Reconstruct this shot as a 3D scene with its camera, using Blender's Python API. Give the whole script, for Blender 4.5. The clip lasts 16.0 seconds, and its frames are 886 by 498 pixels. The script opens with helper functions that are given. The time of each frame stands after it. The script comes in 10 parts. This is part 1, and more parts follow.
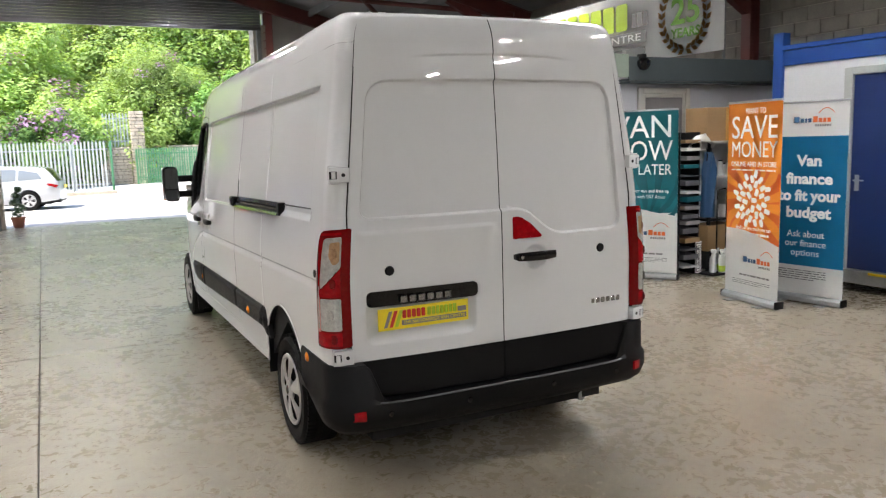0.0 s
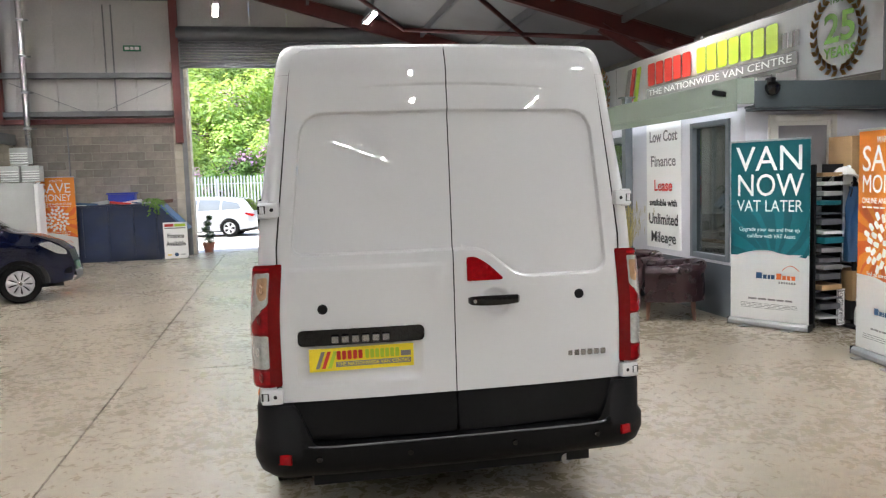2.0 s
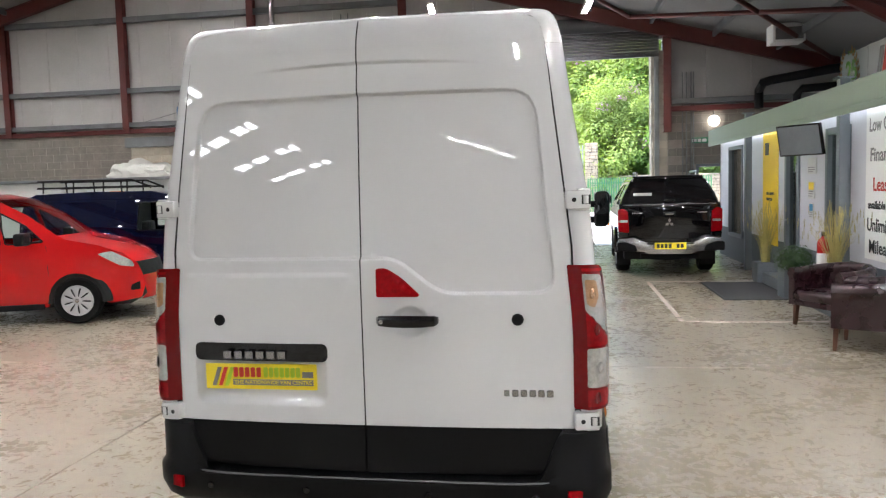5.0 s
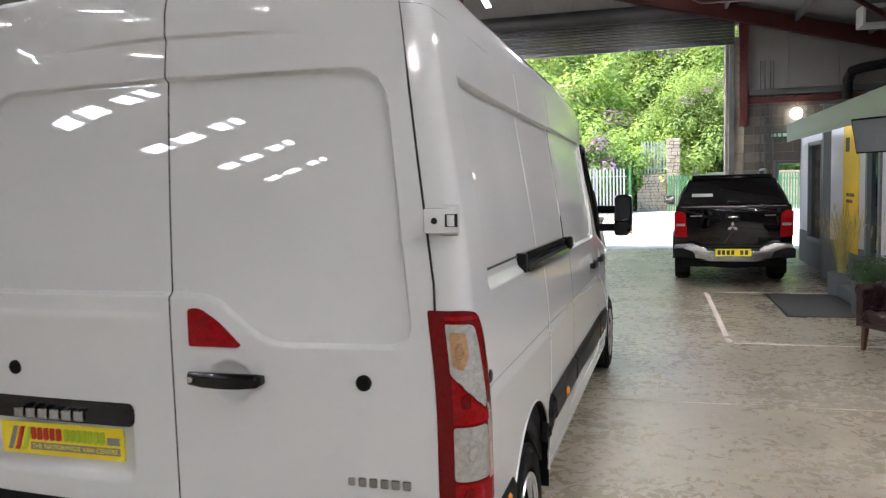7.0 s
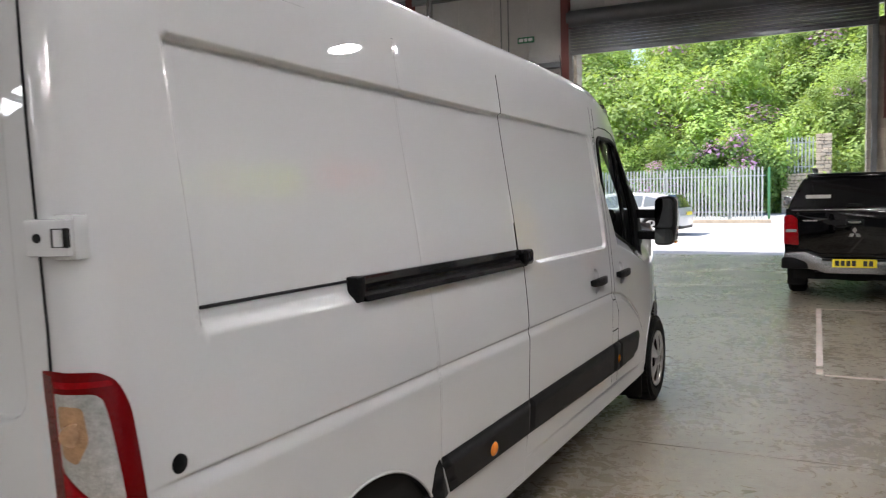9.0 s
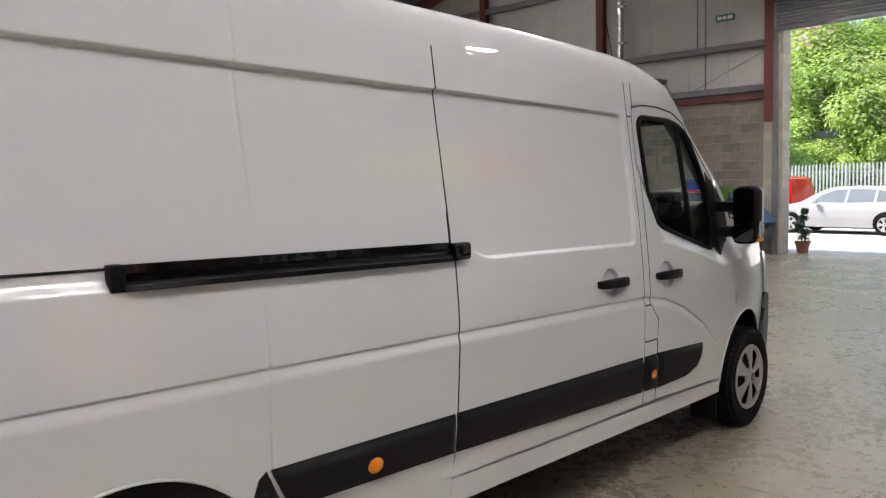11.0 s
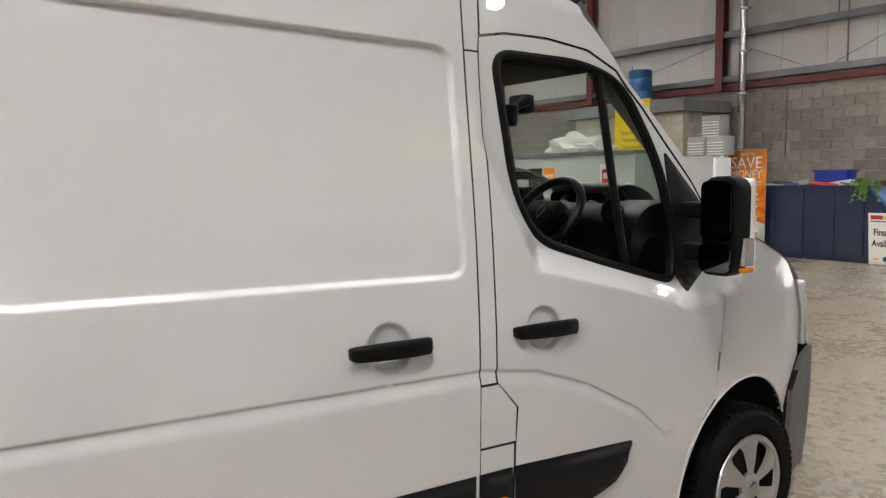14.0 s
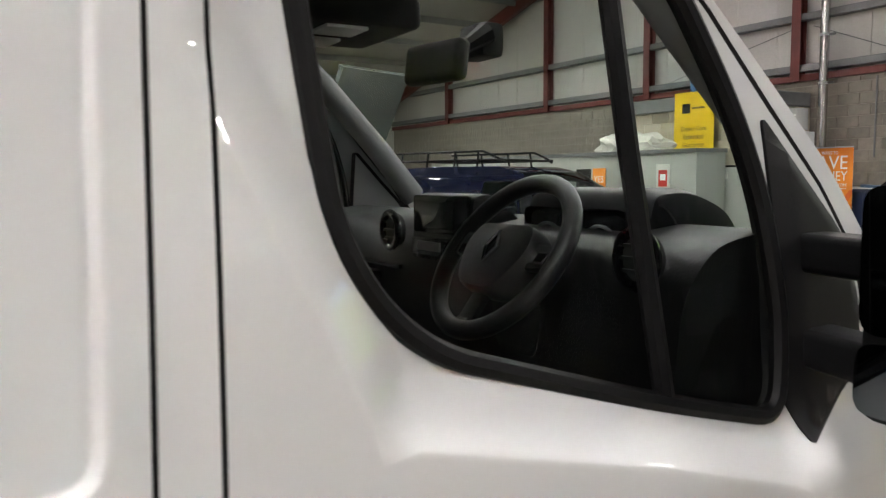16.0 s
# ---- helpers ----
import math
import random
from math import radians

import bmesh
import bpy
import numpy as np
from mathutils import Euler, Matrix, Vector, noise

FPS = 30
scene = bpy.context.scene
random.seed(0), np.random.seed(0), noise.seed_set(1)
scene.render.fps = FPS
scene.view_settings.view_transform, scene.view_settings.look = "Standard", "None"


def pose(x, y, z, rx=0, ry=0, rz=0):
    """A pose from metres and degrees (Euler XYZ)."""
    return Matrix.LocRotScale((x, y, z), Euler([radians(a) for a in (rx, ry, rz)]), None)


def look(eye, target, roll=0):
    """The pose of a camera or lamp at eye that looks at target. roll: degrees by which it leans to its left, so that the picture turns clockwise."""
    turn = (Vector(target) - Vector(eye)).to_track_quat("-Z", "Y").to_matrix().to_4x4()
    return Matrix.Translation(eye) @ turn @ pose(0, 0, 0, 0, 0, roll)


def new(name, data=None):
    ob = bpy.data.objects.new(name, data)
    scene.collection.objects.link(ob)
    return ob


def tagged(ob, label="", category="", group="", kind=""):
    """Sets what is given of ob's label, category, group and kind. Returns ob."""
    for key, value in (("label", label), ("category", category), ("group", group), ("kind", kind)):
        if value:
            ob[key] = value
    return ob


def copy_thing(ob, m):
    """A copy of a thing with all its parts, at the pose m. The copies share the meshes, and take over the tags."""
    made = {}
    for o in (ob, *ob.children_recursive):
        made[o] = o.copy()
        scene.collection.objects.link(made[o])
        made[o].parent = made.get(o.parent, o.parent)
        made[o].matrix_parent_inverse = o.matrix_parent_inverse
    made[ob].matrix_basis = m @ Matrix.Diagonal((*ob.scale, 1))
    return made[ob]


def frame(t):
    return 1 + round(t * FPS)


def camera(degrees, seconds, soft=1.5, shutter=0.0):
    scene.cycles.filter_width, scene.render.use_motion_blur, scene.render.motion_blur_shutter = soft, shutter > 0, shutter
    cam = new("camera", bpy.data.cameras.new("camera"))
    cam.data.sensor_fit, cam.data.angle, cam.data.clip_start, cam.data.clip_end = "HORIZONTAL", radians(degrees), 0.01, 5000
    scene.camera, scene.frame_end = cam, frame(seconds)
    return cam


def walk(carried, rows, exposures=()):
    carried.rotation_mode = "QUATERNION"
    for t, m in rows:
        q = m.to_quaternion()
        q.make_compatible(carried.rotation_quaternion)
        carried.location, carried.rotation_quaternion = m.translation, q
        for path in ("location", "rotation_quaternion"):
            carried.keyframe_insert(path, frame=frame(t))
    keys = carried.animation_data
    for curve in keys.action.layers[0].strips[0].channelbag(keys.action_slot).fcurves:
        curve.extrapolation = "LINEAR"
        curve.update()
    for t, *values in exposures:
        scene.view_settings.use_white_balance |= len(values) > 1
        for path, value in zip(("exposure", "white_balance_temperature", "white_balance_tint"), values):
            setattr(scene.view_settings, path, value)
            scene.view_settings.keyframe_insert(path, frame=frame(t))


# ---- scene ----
# ---------------------------------------------------------------- camera
cam = camera(59.8, 16.0, soft=1.2, shutter=0.3)
METRES, EYE, TILT, LEAN, TURN = 11.44, 1.85, 0.35, 0.0, -27.1
ROWS = [
    (0.0, 0.0, 0.0, 0.0, -0.23, -8.32, 1.56),
    (0.5, 0.0308, 0.0043, -0.0001, 4.28, -7.9, 1.63),
    (1.0, 0.0576, 0.0117, -0.0015, 8.23, -7.06, 1.66),
    (1.5, 0.0845, 0.0271, -0.002, 11.57, -6.22, 1.63),
    (2.0, 0.1132, 0.0373, -0.0026, 15.19, -5.5, 1.66),
    (2.5, 0.136, 0.0522, -0.0041, 18.48, -5.12, 1.61),
    (3.0, 0.1581, 0.0655, -0.0048, 22.2, -5.0, 1.57),
    (3.5, 0.1795, 0.0805, -0.0056, 26.09, -4.98, 1.63),
    (4.0, 0.1933, 0.1017, -0.0076, 29.59, -5.01, 1.65),
    (6.5, 0.2395, 0.2284, -0.0052, 41.61, -5.14, 1.67),
    (7.0, 0.2326, 0.256, -0.0048, 42.3, -5.16, 1.65),
    (7.5, 0.2319, 0.2873, -0.0067, 43.25, -5.11, 1.71),
    (8.0, 0.2319, 0.3182, -0.0071, 45.16, -5.0, 1.81),
    (8.5, 0.2342, 0.3471, -0.0068, 48.48, -4.91, 1.8),
    (9.0, 0.2448, 0.3755, -0.0081, 52.87, -4.84, 1.75),
    (9.5, 0.2534, 0.4051, -0.011, 57.73, -4.81, 1.73),
    (10.0, 0.2669, 0.434, -0.0127, 62.5, -4.72, 1.8),
    (12.5, 0.2347, 0.5859, -0.016, 76.89, -5.36, 1.2),
    (13.0, 0.2147, 0.6166, -0.0167, 78.38, -5.41, 1.14),
    (13.5, 0.1909, 0.643, -0.0187, 79.76, -5.48, 1.04),
    (14.0, 0.1605, 0.6664, -0.0185, 81.09, -5.56, 0.9),
    (14.5, 0.1264, 0.689, -0.0197, 82.4, -5.58, 0.79),
    (15.0, 0.0896, 0.7031, -0.021, 83.74, -5.51, 0.87),
    (15.5, 0.0544, 0.7147, -0.0201, 84.68, -5.47, 0.84),
    (16.0, 0.0206, 0.7262, -0.0202, 85.35, -5.39, 0.74),
]
walk(cam, [(t, pose(-2.193, -3.555, EYE, TILT, LEAN) @ pose(0, 0, 0, 0, 0, TURN) @ pose(METRES * x, METRES * y, METRES * z, 90 + pitch, roll, yaw)) for t, x, y, z, yaw, pitch, roll in ROWS], [(0.0, 1.64, 6400, 12), (3.0, 1.98, 6250, 12), (4.0, 1.97, 6250, 12), (7.0, 1.58, 6250, 13), (8.0, 1.33, 6300, 14), (10.0, 1.15, 6400, 14), (12.5, 1.66, 6600, 12), (14.0, 1.74, 6600, 12), (16.0, 1.98, 6600, 12)])

# ---------------------------------------------------------------- world, sun, large lights
world = bpy.data.worlds.new("sky")
scene.world = world
world.use_nodes = True
sky = world.node_tree.nodes.new("ShaderNodeTexSky")
sky.sky_type, sky.sun_disc = "NISHITA", False
sky.sun_elevation, sky.sun_rotation = radians(56), radians(258)
world.node_tree.links.new(sky.outputs[0], world.node_tree.nodes["Background"].inputs[0])
world.node_tree.nodes["Background"].inputs[1].default_value = 0.15
sun_data = bpy.data.lights.new("sun", "SUN")
sun_data.energy, sun_data.angle, sun_data.color = 5.0, radians(0.6), (1.0, 0.95, 0.87)
sun = new("sun", sun_data)
sun.matrix_world = look((-25, 16.5, 38), (0, 22, 0))

# ---------------------------------------------------------------- materials
def nodes_of(name):
    m = bpy.data.materials.new(name)
    m.use_nodes = True
    nt = m.node_tree
    return m, nt, nt.nodes["Principled BSDF"]


def setp(b, **kw):
    names = dict(rough="Roughness", metal="Metallic", coat="Coat Weight", coat_rough="Coat Roughness", spec="Specular IOR Level",
                 trans="Transmission Weight", ior="IOR", coat_ior="Coat IOR", sheen="Sheen Weight", sub="Subsurface Weight")
    for k, v in kw.items():
        b.inputs[names[k]].default_value = v


def paint(name, color, rough=0.5, var=0.12, scale=3.0, fine=60.0, bump=0.0, bscale=80.0, dirt=None, dirt_amount=0.3, per_object=0.0, **kw):
    """A principled surface: colour varied at a coarse and a fine scale, roughness varied with it, fine relief."""
    m, nt, b = nodes_of(name)
    L = nt.links.new
    N = nt.nodes.new
    setp(b, rough=rough, **kw)
    tc = N("ShaderNodeTexCoord")
    n1, n2 = N("ShaderNodeTexNoise"), N("ShaderNodeTexNoise")
    for n, s in ((n1, scale), (n2, fine)):
        n.inputs["Scale"].default_value, n.inputs["Detail"].default_value = s, 5
        L(tc.outputs["Object"], n.inputs["Vector"])
    mix = N("ShaderNodeMix")
    mix.data_type = "FLOAT"
    mix.inputs[0].default_value = 0.4
    L(n1.outputs[0], mix.inputs[2])
    L(n2.outputs[0], mix.inputs[3])
    ramp = N("ShaderNodeMapRange")
    ramp.inputs[1].default_value, ramp.inputs[2].default_value = 0.3, 0.7
    ramp.inputs[3].default_value, ramp.inputs[4].default_value = 1 - var, 1 + var
    L(mix.outputs[0], ramp.inputs[0])
    val = ramp.outputs[0]
    if per_object:
        oi = N("ShaderNodeObjectInfo")
        r2 = N("ShaderNodeMapRange")
        r2.inputs[3].default_value, r2.inputs[4].default_value = 1 - per_object, 1 + per_object
        L(oi.outputs["Random"], r2.inputs[0])
        mul = N("ShaderNodeMath")
        mul.operation = "MULTIPLY"
        L(val, mul.inputs[0])
        L(r2.outputs[0], mul.inputs[1])
        val = mul.outputs[0]
    sc = N("ShaderNodeVectorMath")
    sc.operation = "SCALE"
    sc.inputs[0].default_value = color
    L(val, sc.inputs["Scale"])
    out = sc.outputs[0]
    if dirt:
        n3 = N("ShaderNodeTexNoise")
        n3.inputs["Scale"].default_value, n3.inputs["Detail"].default_value = scale * 0.6, 8
        L(tc.outputs["Object"], n3.inputs["Vector"])
        r3 = N("ShaderNodeMapRange")
        r3.inputs[1].default_value, r3.inputs[2].default_value, r3.inputs[4].default_value = 0.5, 0.75, dirt_amount
        L(n3.outputs[0], r3.inputs[0])
        mc = N("ShaderNodeMix")
        mc.data_type = "RGBA"
        L(r3.outputs[0], mc.inputs[0])
        L(out, mc.inputs[6])
        mc.inputs[7].default_value = (*dirt, 1)
        out = mc.outputs[2]
    L(out, b.inputs["Base Color"])
    rr = N("ShaderNodeMapRange")
    rr.inputs[3].default_value, rr.inputs[4].default_value = max(rough * (1 - var), 0.01), min(rough * (1 + var), 1)
    L(n1.outputs[0], rr.inputs[0])
    L(rr.outputs[0], b.inputs["Roughness"])
    if bump:
        n4 = N("ShaderNodeTexNoise")
        n4.inputs["Scale"].default_value, n4.inputs["Detail"].default_value = bscale, 6
        L(tc.outputs["Object"], n4.inputs["Vector"])
        bp = N("ShaderNodeBump")
        bp.inputs["Strength"].default_value, bp.inputs["Distance"].default_value = bump, 0.01
        L(n4.outputs[0], bp.inputs["Height"])
        L(bp.outputs[0], b.inputs["Normal"])
    return m


def glass_mat(name, tint=(0.85, 0.9, 0.88), alpha=0.75, straight=0.022):
    """Thin clear pane: mostly see-through, tinted, with a real mirror reflection on top."""
    m = bpy.data.materials.new(name)
    m.use_nodes = True
    nt = m.node_tree
    nt.nodes.clear()
    out = nt.nodes.new("ShaderNodeOutputMaterial")
    tr = nt.nodes.new("ShaderNodeBsdfTransparent")
    tr.inputs[0].default_value = (*[c * alpha for c in tint], 1)
    gl = nt.nodes.new("ShaderNodeBsdfGlossy")
    gl.inputs["Roughness"].default_value = 0.01
    lw = nt.nodes.new("ShaderNodeLayerWeight")
    lw.inputs["Blend"].default_value = 0.5
    pw = nt.nodes.new("ShaderNodeMath")
    pw.operation = "POWER"
    pw.inputs[1].default_value = 5.0
    fr = nt.nodes.new("ShaderNodeMath")
    fr.operation = "MULTIPLY_ADD"
    fr.inputs[1].default_value, fr.inputs[2].default_value = 0.92, straight
    mx = nt.nodes.new("ShaderNodeMixShader")
    nt.links.new(lw.outputs["Facing"], pw.inputs[0])
    nt.links.new(pw.outputs[0], fr.inputs[0])
    nt.links.new(fr.outputs[0], mx.inputs[0])
    nt.links.new(tr.outputs[0], mx.inputs[1])
    nt.links.new(gl.outputs[0], mx.inputs[2])
    nt.links.new(mx.outputs[0], out.inputs[0])
    return m


def leaf_mat(name, color, var=0.35):
    """Thin leaves: light scatters from them and through them."""
    m = paint(name, color, 0.55, var, 1.1, 7.0, per_object=0.22, spec=0.3)
    nt = m.node_tree
    b = nt.nodes["Principled BSDF"]
    tl = nt.nodes.new("ShaderNodeBsdfTranslucent")
    src = b.inputs["Base Color"].links[0].from_socket
    tint = nt.nodes.new("ShaderNodeVectorMath")
    tint.operation = "MULTIPLY"
    tint.inputs[1].default_value = (1.25, 1.2, 0.7)
    nt.links.new(src, tint.inputs[0])
    nt.links.new(tint.outputs[0], tl.inputs[0])
    mx = nt.nodes.new("ShaderNodeMixShader")
    mx.inputs[0].default_value = 0.45
    nt.links.new(b.outputs[0], mx.inputs[1])
    nt.links.new(tl.outputs[0], mx.inputs[2])
    nt.links.new(mx.outputs[0], nt.nodes["Material Output"].inputs[0])
    return m


def glow(name, color, strength):
    m, nt, b = nodes_of(name)
    b.inputs["Base Color"].default_value = (0.8, 0.8, 0.8, 1)
    b.inputs["Emission Color"].default_value = (*color, 1)
    b.inputs["Emission Strength"].default_value = strength
    return m


def concrete_floor():
    m, nt, b = nodes_of("worn_concrete")
    L, N = nt.links.new, nt.nodes.new
    tc = N("ShaderNodeTexCoord")

    def noise_n(scale, detail=6, dist=0.0, rough=0.55):
        n = N("ShaderNodeTexNoise")
        n.inputs["Scale"].default_value, n.inputs["Detail"].default_value = scale, detail
        n.inputs["Distortion"].default_value, n.inputs["Roughness"].default_value = dist, rough
        L(tc.outputs["Object"], n.inputs["Vector"])
        return n.outputs[0]

    def rng(src, a, c, lo, hi):
        r = N("ShaderNodeMapRange")
        for i, v in enumerate((a, c, lo, hi)):
            r.inputs[i + 1].default_value = v
        L(src, r.inputs[0])
        return r.outputs[0]

    def mixc(f, a, c):
        x = N("ShaderNodeMix")
        x.data_type = "RGBA"
        L(f, x.inputs[0])
        for sock, v in ((x.inputs[6], a), (x.inputs[7], c)):
            if isinstance(v, tuple):
                sock.default_value = (*v, 1)
            else:
                L(v, sock)
        return x.outputs[2]

    big, mid, fine, patch, mottle = noise_n(0.3, 4, 0.6), noise_n(1.6, 8, 0.4), noise_n(45, 6), noise_n(0.8, 7, 0.5, 0.65), noise_n(8, 8, 0.3, 0.66)
    c = mixc(rng(big, 0.3, 0.7, 0, 1), (0.224, 0.194, 0.142), (0.283, 0.249, 0.191))
    c = mixc(rng(mid, 0.4, 0.75, 0, 0.45), c, (0.20, 0.163, 0.115))
    c = mixc(rng(mottle, 0.42, 0.66, 0, 0.36), c, (0.33, 0.283, 0.21))
    c = mixc(rng(mottle, 0.52, 0.32, 0, 0.36), c, (0.175, 0.143, 0.103))
    c = mixc(rng(fine, 0.5, 0.8, 0, 0.3), c, (0.38, 0.335, 0.28))
    c = mixc(rng(patch, 0.5, 0.85, 0, 0.28), c, (0.14, 0.116, 0.086))
    vo = N("ShaderNodeTexVoronoi")
    vo.inputs["Scale"].default_value = 1.1
    L(tc.outputs["Object"], vo.inputs["Vector"])
    c = mixc(rng(vo.outputs["Distance"], 0.035, 0.02, 0, 0.7), c, (0.06, 0.05, 0.04))
    L(c, b.inputs["Base Color"])
    rr = N("ShaderNodeMath")
    rr.operation = "ADD"
    L(rng(noise_n(12, 9, 0.9, 0.7), 0.3, 0.7, 0.225, 0.30), rr.inputs[0])
    L(rng(patch, 0.35, 0.75, 0.0, 0.05), rr.inputs[1])
    L(rr.outputs[0], b.inputs["Roughness"])
    bp = N("ShaderNodeBump")
    bp.inputs["Strength"].default_value, bp.inputs["Distance"].default_value = 0.7, 0.008
    hm = N("ShaderNodeMath")
    hm.operation = "ADD"
    L(noise_n(7, 11, 0.9, 0.72), hm.inputs[0])
    L(mid, hm.inputs[1])
    L(hm.outputs[0], bp.inputs["Height"])
    L(bp.outputs[0], b.inputs["Normal"])
    return m


